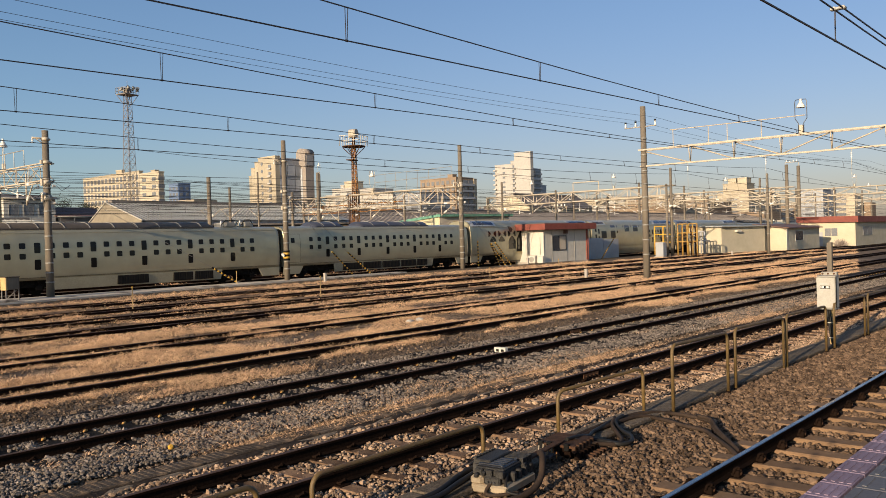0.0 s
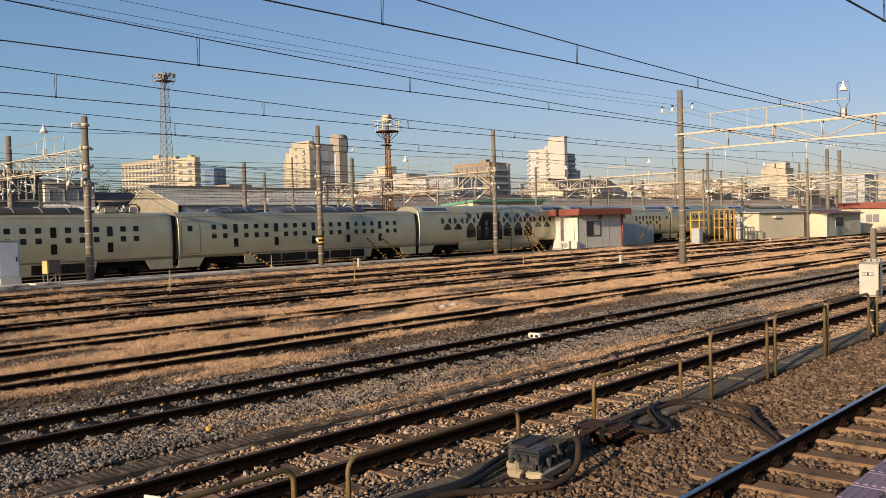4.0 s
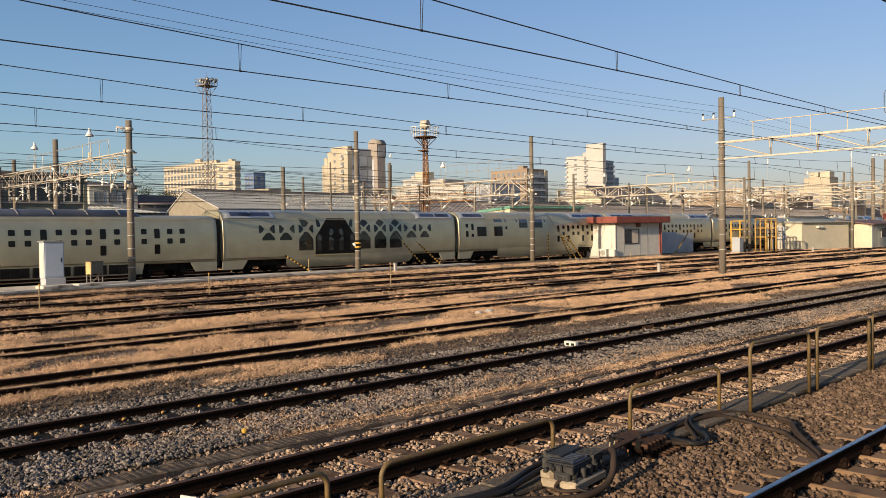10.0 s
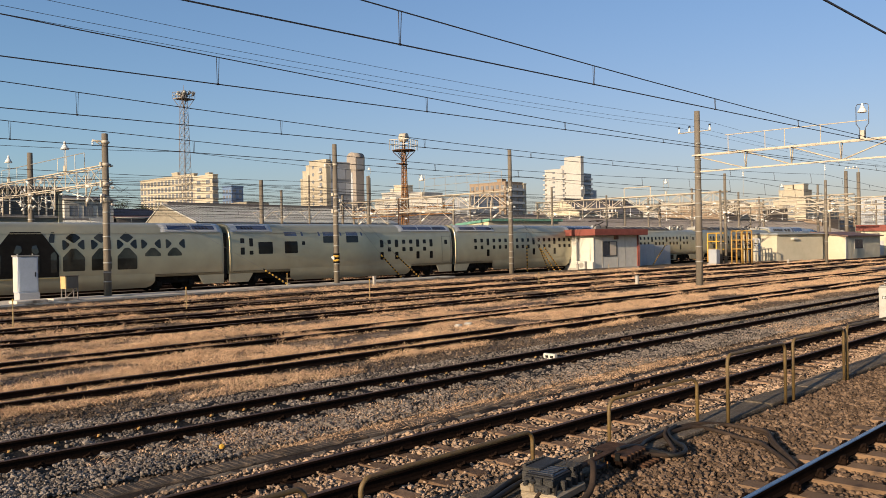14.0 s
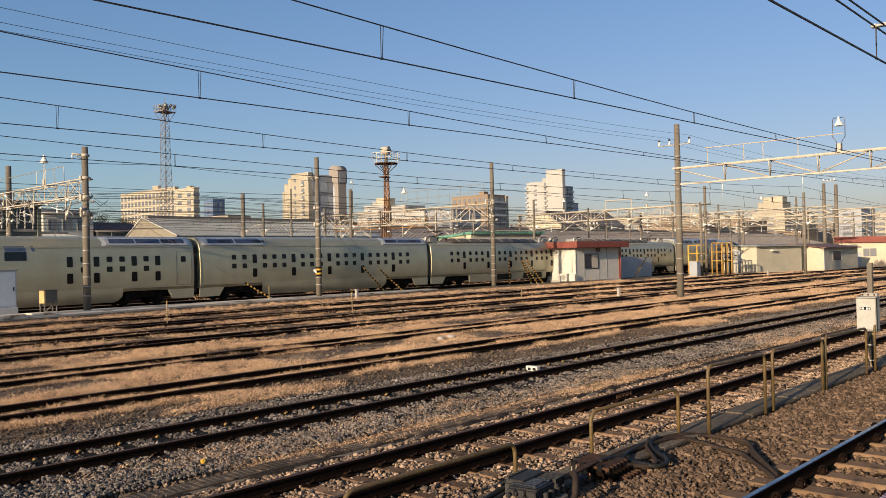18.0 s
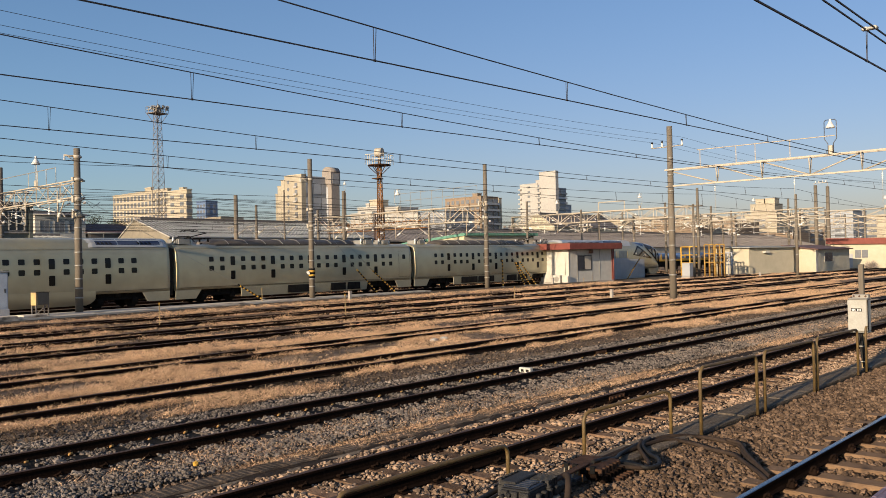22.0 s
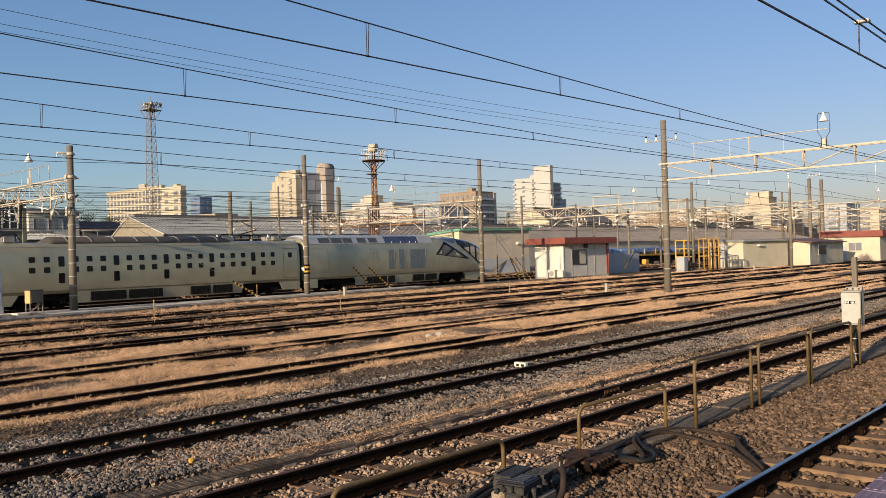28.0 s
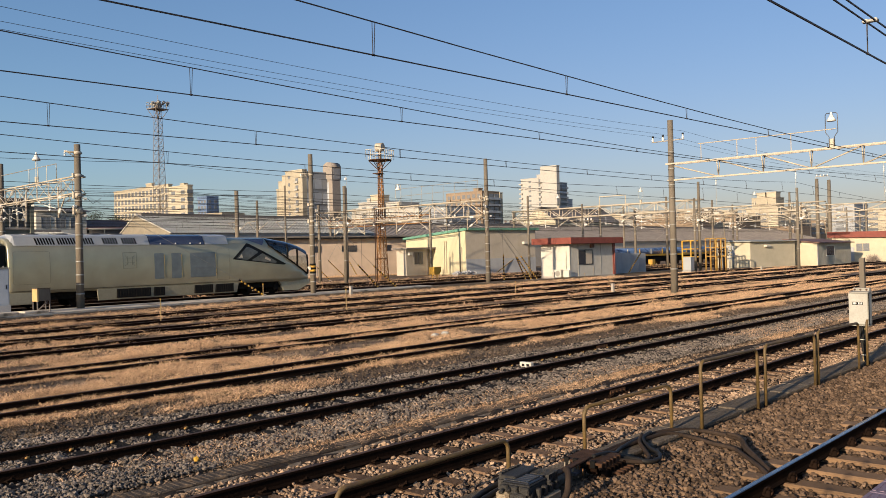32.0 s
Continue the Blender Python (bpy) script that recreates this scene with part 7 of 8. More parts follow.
TRACKS = np.array([16.2, 20.75, 25.85, 29.75, 33.6, 37.4])


def from_rail(p):
    """Distance to the nearest rail of the yard tracks."""
    return np.abs(np.abs(p[:, 1, None] - TRACKS[None]).min(1) - 0.566)


def tufts(p, low, high, seed, blades, width, label, droop):
    """Short tangled grass: lower beside the rails, taller in patches."""
    d = from_rail(p)
    p, d = p[d > 0.12], d[d > 0.12]
    lush = np.array([noise.noise(Vector((q[0] * 0.5, q[1] * 0.9, seed))) for q in p])
    h = (low + (high - low) * np.clip(0.45 + lush, 0, 1) ** 1.5) * (0.4 + 0.6 * np.clip((d - 0.1) / 0.35, 0, 1))
    grass("dry_grass", p, h * (0.6 + 0.7 * rng.random(len(p))), blades, width, label, droop)


tufts(meadow(32000, 2.5, 75, 14.9, 23.5, 1.6, -0.22, 1.0), 0.10, 0.30, 11.0, 30, 0.005, "straw-coloured dry grass between the rusted tracks", 1.7)
tufts(meadow(34000, 5, 110, 23.5, 40.2, 1.25, -0.12, 2.0), 0.09, 0.26, 12.0, 18, 0.010, "straw-coloured dry grass over the far tracks", 1.8)
edge = np.concatenate([np.c_[rng.uniform(3, 60, 900), y + rng.normal(0, 0.1, 900)] for t in TRACKS for y in (t - 0.8, t + 0.35)])
edge = edge[clumped(edge, 0.5, 0.12, 3.0)]
grass("dry_grass", edge, 0.08 + 0.14 * rng.random(len(edge)) ** 3, 14, 0.007, "taller dry grass along the rails", 1.6)
p = meadow(10500, 2.5, 45, 9.2, 10.9, 1.4, 0.06, 4.0)
grass("dry_grass", p, 0.05 + 0.12 * rng.random(len(p)) ** 2, 14, 0.005, "dry grass in the dirt between tracks", 2.0)
p = meadow(8000, 3, 60, 13.9, 15.3, 1.4, 0.14, 5.0)
grass("dry_grass", p, 0.07 + 0.2 * rng.random(len(p)) ** 2, 15, 0.006, "dry grass at the edge of the grey ballast", 1.8)
p = meadow(1500, 3, 40, 6.2, 8.6, 1.5, 0.25, 6.0)
grass("dry_grass", p, 0.04 + 0.09 * rng.random(len(p)) ** 2, 7, 0.009, "sparse dry grass between wooden sleepers", 2.0)
p = field(2600, 8, 70, 40.2, 42.0, 1.2)
grass("dry_grass", p, 0.08 + 0.2 * rng.random(len(p)) ** 2, 12, 0.012, "dry weeds at the edge of the concrete path", 1.5)
p = np.r_[field(5200, 30, 120, 49.3, 64.0, 1.1), field(900, 52, 76, 76.5, 80.2, 1.0)]
grass("dry_grass", p[clumped(p, 0.3, -0.1, 13.0)], 0.14 + 0.3 * rng.random(int(clumped(p, 0.3, -0.1, 13.0).sum())) ** 2, 9, 0.03, "dry brown weeds between the depot tracks", 1.5, 0.22)
mp = thing("marker_plate", "small white tilted marker plate beside the rail", "marker", pose(4.0, 7.85, -0.2, 0, 0, 20))
part("plate", box(B(), -0.012, 0.012, -0.11, 0.11, 0, 0.16, 0.006), M["white"], mp)
p = meadow(3600, 6, 55, 9.9, 11.1, 1.3, 0.12, 7.0)
grass("dry_grass", p, 0.04 + 0.1 * rng.random(len(p)) ** 2, 10, 0.005, "thin straw lying over the grey ballast", 2.2)
p = meadow(2200, 6, 55, 6.3, 8.9, 1.2, 0.2, 8.0)
grass("dry_grass", p, 0.03 + 0.07 * rng.random(len(p)) ** 2, 12, 0.007, "flat wisps of straw on the sleepers", 3.2, 0.16)

# loose stones and wisps that lie over the wooden sleepers
p = off_sleepers(field(3000, 3.0, 34, 6.5, 8.85, 1.4), 7.69, 2.1, 0.6, 0.3)
p = p[clumped(p, 1.1, -0.08, 9.0)]
stones("ballast_stones", p, 0.065, 0.048, M["stone_rusty"], "loose brown stones strewn over wooden sleepers", "ico", 0.3)
p = meadow(3400, 4, 34, 6.7, 8.7, 1.3, 0.3, 10.0)
p = p[np.minimum(np.abs(p[:, 1] - 7.124), np.abs(p[:, 1] - 8.256)) > 0.12]
grass("dry_grass", p, 0.06 + 0.08 * rng.random(len(p)) ** 2, 10, 0.007, "clumps of pale straw between wooden sleepers", 2.6, 0.1)


M["amber"] = surf("rusty_yellow_paint", (0.42, 0.25, 0.05), (0.24, 0.13, 0.035), 0.65, scale=4, fine=40, bump=0.1, stain=((0.14, 0.07, 0.03), 4.0, 0.58))
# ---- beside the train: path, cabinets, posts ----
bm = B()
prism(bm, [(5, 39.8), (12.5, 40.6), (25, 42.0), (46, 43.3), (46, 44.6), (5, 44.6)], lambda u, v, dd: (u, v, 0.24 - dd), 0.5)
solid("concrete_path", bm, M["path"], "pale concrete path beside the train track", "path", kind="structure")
bm = B()
prism(bm, [(5, 39.5), (12.5, 40.3), (25, 41.7), (46, 43.0), (90, 43.0), (90, 43.15), (46, 43.28), (25, 41.98), (12.5, 40.58), (5, 39.78)], lambda u, v, dd: (u, v, 0.16 - dd), 0.4)
solid("kerb", bm, M["lid"], "dark low kerb along the concrete path", "kerb", kind="structure")
# case takes the blue of shade; a white panel paints the side facing the sun
M["cabinet"] = surf("cabinet_shade_blue", (0.40, 0.44, 0.50), (0.35, 0.385, 0.44), 0.55, scale=2, fine=30, bump=0.05)
cb = thing("equipment_cabinet", "tall white equipment cabinet on a concrete base, the blue of shade in its colour", "cabinet", pose(14.75, 42.85, 0.24))
part("plinth", box(B(), -0.36, 0.6, -0.34, 0.4, 0, 0.42, 0.02), M["grey_wall"], cb)
part("case", box(B(), -0.4, 0.55, -0.3, 0.38, 0.42, 2.2, 0.02), M["cabinet"], cb)
part("roof", box(B(), -0.45, 0.6, -0.35, 0.43, 2.2, 2.26, 0.01), M["steel_grey"], cb)
part("door", box(B(), -0.34, 0.5, -0.315, -0.3, 0.5, 2.12, 0.005), M["cabinet"], cb)
part("lit_side_door", box(B(), -0.415, -0.4, -0.24, 0.32, 0.5, 2.12, 0.005), M["white"], cb)
part("handle", box(B(), 0.38, 0.42, -0.345, -0.315, 1.2, 1.42, 0.006), M["black"], cb)
for x in (-0.3, 0.4):
    part("lifting_eye", rod(B(), (x, 0, 2.26), (x, 0, 2.33), 0.03, 8), M["steel_grey"], cb)
for x, y, w in ((14.4, 41.35, 1.5), (16.0, 41.6, 1.2)):
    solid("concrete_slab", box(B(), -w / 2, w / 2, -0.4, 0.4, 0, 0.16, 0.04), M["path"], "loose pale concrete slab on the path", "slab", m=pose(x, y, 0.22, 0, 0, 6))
# orange-cream on the left end only, where sunlight is put into the colour
M["box_sun_side"] = surf("sunlit_box_cream", (0.55, 0.38, 0.17), (0.44, 0.29, 0.12), 0.6, scale=3, fine=30, bump=0.05)
bx = thing("terminal_box", "small brown terminal box with a painted sunlit side, on four thin legs", "terminal box", pose(16.8, 42.5, 0.24, 0, 0, 12))
part("case", box(B(), -0.3, 0.34, -0.2, 0.2, 0.55, 1.15, 0.02), M["pole"], bx, "brown-grey case")
part("cover", box(B(), -0.4, -0.3, -0.21, 0.21, 0.53, 1.17, 0.015), M["box_sun_side"], bx, "orange-cream cover that paints the sunlit side")
part("cap", box(B(), -0.41, 0.36, -0.22, 0.22, 1.15, 1.19, 0.01), M["lid"], bx)
part("brace", rod(B(), (-0.26, -0.05, 0.1), (0.26, -0.05, 0.5), 0.025, 6), M["roof_grey"], bx)
for x in (-0.36, 0.3):
    for y in (-0.17, 0.17):
        part("leg", box(B(), x - 0.022, x + 0.022, y - 0.022, y + 0.022, 0, 0.56), M["roof_grey"], bx)
for x, y, h in ((18.3, 33.6, 1.05), (26.65, 30.9, 1.1), (10.5, 31.7, 1.05), (43.0, 33.0, 0.8), (60, 38.6, 0.7), (30.6, 43.4, 1.0)):
    st = thing("marker_stake", "thin weathered yellow marker stake in the grass", "stake", pose(x, y, ground_z(y)), "marker stakes")
    part("shaft", box(B(), -0.017, 0.017, -0.017, 0.017, -0.1, h, 0.003), M["stake"], st)
    part("cap", box(B(), -0.021, 0.021, -0.021, 0.021, h - 0.07, h + 0.01, 0.003), M["yellow"], st)
for x, y, h in ((36.3, 41.6, 0.55), (46.1, 27.6, 0.5), (89.0, 34.9, 0.45), (62.0, 43.2, 0.6)):
    ps2 = thing("concrete_post", "short weathered concrete post beside the track", "post", pose(x, y, ground_z(y)), "short posts")
    part("shaft", box(B(), -0.09, 0.09, -0.09, 0.09, -0.1, h, 0.02), M["concrete"], ps2)
    part("cap", box(B(), -0.11, 0.11, -0.11, 0.11, h, h + 0.06, 0.015), M["concrete"], ps2)
for x, y in ((20.1, 18.85), (28.4, 29.3), (20.7, 18.95), (28.9, 29.4)):
    bm = B()
    bmesh.ops.create_icosphere(bm, subdivisions=2, radius=0.17)
    for v in bm.verts:
        v.co *= 0.8 + 0.5 * noise.noise(v.co * 6 + Vector((x, y, 0)))
        v.co.z *= 0.45
    solid("white_rock", bm, M["white"], "pale crumpled lump lying in the dry grass", "rock", m=pose(x, y, ground_z(y) + 0.06))
bm = B()
bmesh.ops.create_icosphere(bm, subdivisions=1, radius=0.045)
solid("yellow_stone", bm, M["yellow"], "single yellow-painted stone on the ballast", "stone", m=pose(6.05, 10.2, -0.12))


def guy_guard(p, q, anchor=None, r=0.055):
    """A striped sleeve on a guy wire from the ground point p through q; the wire goes on to anchor."""
    p, q = Vector(p), Vector(q)
    t = thing("guy_wire_guard", "black and yellow striped guard sleeve on a guy wire", "guy guard", Matrix.Translation(p), "striped guards")
    d = q - p
    n = max(6, int(d.length / 0.14))
    for i in range(n):
        part("stripe", rod(B(), d * (i / n), d * ((i + 1) / n), r, 8), M["yellow"] if i % 2 else M["black"], t)
    if anchor:
        part("wire", rod(B(), d, Vector(anchor) - p, 0.012, 4), M["steel_grey"], t)
    part("anchor", box(B(), -0.1, 0.1, -0.1, 0.1, -0.2, 0.06, 0.02), M["concrete"], t)


for p, q, a in (((41.1, 44.0, 0.26), (39.1, 44.0, 2.0), (34.6, 43.4, 6.0)), ((42.9, 44.0, 0.24), (40.6, 44.0, 1.9), (34.6, 43.4, 6.4)), ((31.1, 44.0, 0.28), (29.25, 44.0, 1.32), (19.3, 43.7, 6.4)), ((55.75, 44.0, 0.1), (55.73, 44.0, 2.42), (55.6, 44.0, 5.9)), ((60.6, 44.0, 0.1), (58.2, 44.0, 2.24), (53.6, 44.0, 6.2)), ((60.0, 44.2, 0.1), (57.9, 44.2, 2.15), (53.6, 44.0, 6.0)), ((59.4, 44.4, 0.1), (58.0, 44.4, 2.2), (53.6, 44.0, 5.8)), ((75.2, 43.2, 0.1), (77.9, 43.2, 2.2), (83.5, 40.5, 6.4)), ((56.8, 68.4, 0.1), (55.0, 68.4, 1.6), (49.5, 68.4, 6.0)), ((70.9, 80.0, 0.1), (69.6, 80.0, 2.0), (66.0, 80.0, 6.0)), ((64.9, 75.3, 0.1), (62.3, 75.3, 2.2), (61.5, 71, 6.0)), ((80.2, 64.5, 0.1), (84.4, 64.5, 2.0), (90.0, 60.0, 6.0))):
    guy_guard(p, q, a)
for x, y, z in ((34.5, 43.3, 1.55),):
    gs2 = thing("striped_sleeve", "yellow and black striped sleeve wrapped round a pole", "sleeve", pose(x, y, z))
    for i in range(5):
        part("stripe", rod(B(), (0, 0, i * 0.13), (0, 0, (i + 1) * 0.13), 0.21, 14), M["yellow"] if i % 2 else M["black"], gs2)
    part("reflector", rod(B(), (-0.35, -0.05, 0.35), (-0.2, -0.05, 0.45), 0.14, 10, 0.02), M["porcelain"], gs2)


# ---- floodlight towers ----
def lattice(t, z0, z1, w0, w1, n, mat, r=0.05):
    for cx, cy in ((-1, -1), (1, -1), (1, 1), (-1, 1)):
        part("leg", rod(B(), (cx * w0 / 2, cy * w0 / 2, z0), (cx * w1 / 2, cy * w1 / 2, z1), r, 6, r * 0.8), mat, t)
    cs = ((-1, -1), (1, -1), (1, 1), (-1, 1))
    for i in range(n):
        a, b = z0 + (z1 - z0) * i / n, z0 + (z1 - z0) * (i + 1) / n
        wa, wb = w0 + (w1 - w0) * i / n, w0 + (w1 - w0) * (i + 1) / n
        bm = B()
        for k in range(4):
            p, q = cs[k], cs[(k + 1) % 4]
            rod(bm, (p[0] * wa / 2, p[1] * wa / 2, a), (q[0] * wb / 2, q[1] * wb / 2, b), r * 0.5, 4)
            rod(bm, (q[0] * wa / 2, q[1] * wa / 2, a), (p[0] * wb / 2, p[1] * wb / 2, b), r * 0.5, 4)
            rod(bm, (p[0] * wb / 2, p[1] * wb / 2, b), (q[0] * wb / 2, q[1] * wb / 2, b), r * 0.5, 4)
        part("lattice_bay", bm, mat, t)


def railing(t, w, z, mat, h=1.0, r=0.03):
    bm = B()
    c = [(-w, -w), (w, -w), (w, w), (-w, w)]
    for i in range(4):
        (x0, y0), (x1, y1) = c[i], c[(i + 1) % 4]
        for k in (0.5, 1.0):
            rod(bm, (x0, y0, z + h * k), (x1, y1, z + h * k), r, 5)
        for k in range(5):
            rod(bm, (x0 + (x1 - x0) * k / 4, y0 + (y1 - y0) * k / 4, z), (x0 + (x1 - x0) * k / 4, y0 + (y1 - y0) * k / 4, z + h), r, 5)
    part("railing", bm, mat, t)


M["tower_steel"] = surf("brown_grey_tower_steel", (0.24, 0.20, 0.17), (0.16, 0.13, 0.11), 0.65, 0.2, scale=2, fine=30, bump=0.1)
ft = thing("floodlight_tower", "tall brown-grey lattice floodlight tower", "floodlight tower", pose(82, 150, 0.95, 0, 0, 12))
lattice(ft, -0.95, 31.5, 2.35, 1.0, 22, M["tower_steel"], 0.06)
part("platform", box(B(), -1.6, 1.6, -1.3, 1.3, 31.4, 31.55), M["tower_steel"], ft)
railing(ft, 1.5, 31.55, M["steel_grey"], 1.2, 0.04)
for a in (-1.5, 1.5):
    for b in (-1.2, 1.2):
        part("platform_brace", rod(B(), (a * 0.35, b * 0.4, 29.6), (a, b, 31.4), 0.06, 5), M["tower_steel"], ft)
for x, y, rz in ((-1.25, -1.2, 20), (0, -1.3, 0), (1.25, -1.2, -20), (-1.35, 0.5, 70), (1.35, 0.5, -70), (0.3, 1.1, 180)):
    bm = B()
    rod(bm, (x, y, 32.2), (x + 0.6 * math.sin(radians(rz)), y - 0.6 * math.cos(radians(rz)), 32.75), 0.16, 10, 0.34)
    part("floodlight", bm, M["steel_grey"], ft)
part("cabin", box(B(), -0.4, 0.4, -0.4, 0.4, 31.55, 32.9), M["tower_steel"], ft)
part("aerial", rod(B(), (0.2, 0.2, 32.9), (0.2, 0.2, 34.3), 0.04, 5), M["tower_steel"], ft)
rt = thing("signal_tower", "rusted red lattice lamp tower with a round platform", "lamp tower", pose(54.7, 58.0, 0.1, 0, 0, 20))
lattice(rt, 0, 6.2, 0.85, 0.45, 10, M["rust_light"], 0.045)
lattice(rt, 6.2, 11.6, 0.45, 0.3, 10, M["rust_light"], 0.045)
bm = B()
rod(bm, (-0.85, -0.3, 3.0), (-0.75, -0.3, 11.6), 0.03, 5)
rod(bm, (-1.2, -0.3, 3.0), (-1.1, -0.3, 11.6), 0.03, 5)
for i in range(24):
    rod(bm, (-0.85, -0.3, 3.2 + i * 0.35), (-1.2, -0.3, 3.2 + i * 0.35), 0.02, 4)
part("ladder", bm, M["rust"], rt)
part("platform", rod(B(), (0, 0, 11.66), (0, 0, 11.74), 1.12, 16), M["rust"], rt)
for k in range(6):
    a = k * math.tau / 6
    part("bracket", rod(B(), (0, 0, 10.6), (1.05 * math.cos(a), 1.05 * math.sin(a), 11.6), 0.04, 5), M["rust"], rt)
railing(rt, 1.0, 11.75, M["white"], 0.95, 0.03)
part("lamp_housing", rod(B(), (0, -0.35, 12.95), (0, 0.35, 12.95), 0.42, 16), M["steel_cream"], rt)
part("mast", rod(B(), (0, 0, 11.7), (0, 0, 12.6), 0.16, 8), M["rust"], rt)
part("half_landing", box(B(), -1.25, -0.15, -0.5, 0.2, 10.3, 10.38), M["rust"], rt)
bm = B()
rod(bm, (-1.9, -0.2, 0), (-1.75, -0.2, 7.0), 0.04, 6)
rod(bm, (-1.55, -0.2, 0), (-1.45, -0.2, 7.0), 0.04, 6)
rod(bm, (-2.0, -0.2, 2.2), (0.6, -0.2, 2.2), 0.05, 6)
part("stay_frame", bm, M["rust"], rt)

# ---- more poles and gantries behind the train ----
for x, y, top, r, br in ((85.5, 40.2, 9.8, 0.17, 1), (84.6, 40.3, 8.0, 0.14, 1), (94.6, 32.9, 9.0, 0.17, 1), (120.6, 43.0, 10.2, 0.17, 0), (131.0, 42.6, 12.6, 0.3, 0), (131.0, 40.85, 12.3, 0.3, 0), (101.3, 52.2, 9.5, 0.17, 1), (89.5, 50.3, 7.5, 0.16, 1), (61.5, 71.0, 10.4, 0.17, 1), (78.4, 71.0, 9.2, 0.14, 1), (42.4, 63.9, 8.8, 0.22, 0), (45.5, 68.5, 8.0, 0.14, 1), (46.4, 66.5, 8.2, 0.14, 1), (48.5, 64.9, 9.6, 0.1, 1), (49.2, 57.0, 9.0, 0.17, 1), (69.0, 51.1, 8.4, 0.13, 1), (81.5, 52.6, 8.0, 0.13, 1), (20.3, 66.0, 8.5, 0.17, 1), (15.5, 62.0, 7.6, 0.15, 1), (140, 50, 10.0, 0.18, 1), (150, 41, 9.6, 0.18, 1), (133, 56, 9.0, 0.18, 1), (165, 52, 10.5, 0.18, 1), (122, 52, 9.0, 0.15, 1), (180, 44, 10.0, 0.18, 1), (200, 56, 10.0, 0.18, 1)):
    q = concrete_pole(x, y, 0.05, top, r, r * 0.82, "slender weathered pole of the depot wiring", bands=(2.2, 4.4, 5.6, 6.2))
    if br:
        bm = B()
        rod(bm, (0, 0, 5.2), (0.1, 1.7, 6.1), 0.035, 5)
        rod(bm, (0, 0, 6.2), (0.1, 1.8, 6.1), 0.03, 5)
        rod(bm, (0, 0, 5.2), (0.1, -1.5, 6.0), 0.035, 5)
        part("cantilever", bm, M["steel_cream"], q)
        for dy in (0.6, -0.6):
            bm = B()
            for k in range(4):
                rod(bm, (0.05, dy + k * 0.09, 5.52 + k * 0.04 * (1 if dy > 0 else -1)), (0.05, dy + k * 0.09 + 0.06, 5.54 + k * 0.04), 0.09, 7, 0.06)
            part("insulator", bm, M["porcelain"], q)
GB = "cream lattice gantry beam over the depot tracks"
truss("track_gantry", (86.0, 40.0, 7.3), (86.0, 66.0, 7.3), 1.15, 0.7, 14, M["steel_cream"], GB, 0.09, thin=0.048)
truss("track_gantry", (110.5, 35.0, 7.6), (110.5, 64.0, 7.6), 1.0, 0.7, 14, M["steel_cream"], GB, 0.08, thin=0.042)
truss("track_gantry", (131.0, 24.0, 8.0), (131.0, 66.0, 8.0), 1.1, 0.7, 14, M["steel_cream"], GB, 0.075, thin=0.042)
truss("track_gantry", (160.0, 24.0, 8.0), (160.0, 70.0, 8.0), 1.1, 0.7, 14, M["steel_cream"], GB, 0.075, thin=0.042)
truss("track_gantry", (200.0, 24.0, 8.2), (200.0, 70.0, 8.2), 1.2, 0.7, 14, M["steel_cream"], GB, 0.07)
truss("track_gantry", (70.0, 66.0, 6.8), (70.0, 84.0, 6.8), 0.9, 0.6, 9, M["rust_light"], "rusty lattice gantry beam over the depot tracks", 0.045)
for x, ys in ((131.0, (24.0, 45.0, 66.0)), (160.0, (24.0, 47.0, 70.0)), (200.0, (24.0, 47.0, 70.0)), (70.0, (66.0, 84.0)), (86.0, (53.0, 66.0)), (110.5, (50.0, 64.0)), (19.3, (66.0,)), (53.5, (66.0,))):
    for y in ys:
        concrete_pole(x, y, 0.05, 7.9 if x < 100 else 9.2, 0.16, 0.13, "concrete gantry pole of the depot", bands=(2.2, 4.4, 6.2))
for x, y, z in ((86.0, 47.5, 7.85), (86.0, 59.0, 7.85), (131.0, 33.0, 8.55), (160.0, 38.0, 8.55), (110.5, 44.0, 8.1)):
    yard_lamp(x, y, z)
bm = B()
for y in (49.5, 53.0):
    rod(bm, (86.0, y, 7.5), (86.0, y, 9.0), 0.06, 5)
rod(bm, (86.0, 49.5, 9.0), (86.0, 53.0, 9.0), 0.06, 5)
solid("portal_stand", bm, M["steel_cream"], "cream portal frame on top of a gantry", "portal")
hung = thing("wire_hanger", "row of insulator hangers under the depot gantries", "insulators", pose(0, 0, 0), "wire hangers")
for x in (19.3, 53.5, 86.0, 110.5, 131.0, 160.0):
    for y in (47.45, 52.2, 56.4, 61.0):
        bm = B()
        z = 6.3
        rod(bm, (x, y, z + 0.3), (x, y, z - 0.35), 0.02, 5)
        for k in range(3):
            rod(bm, (x, y, z - 0.35 - k * 0.13), (x, y, z - 0.45 - k * 0.13), 0.085, 8, 0.05)
        rod(bm, (x, y - 0.8, z - 0.6), (x, y + 0.8, z - 0.35), 0.022, 5)
        part("hanger", bm, M["porcelain"], hung)

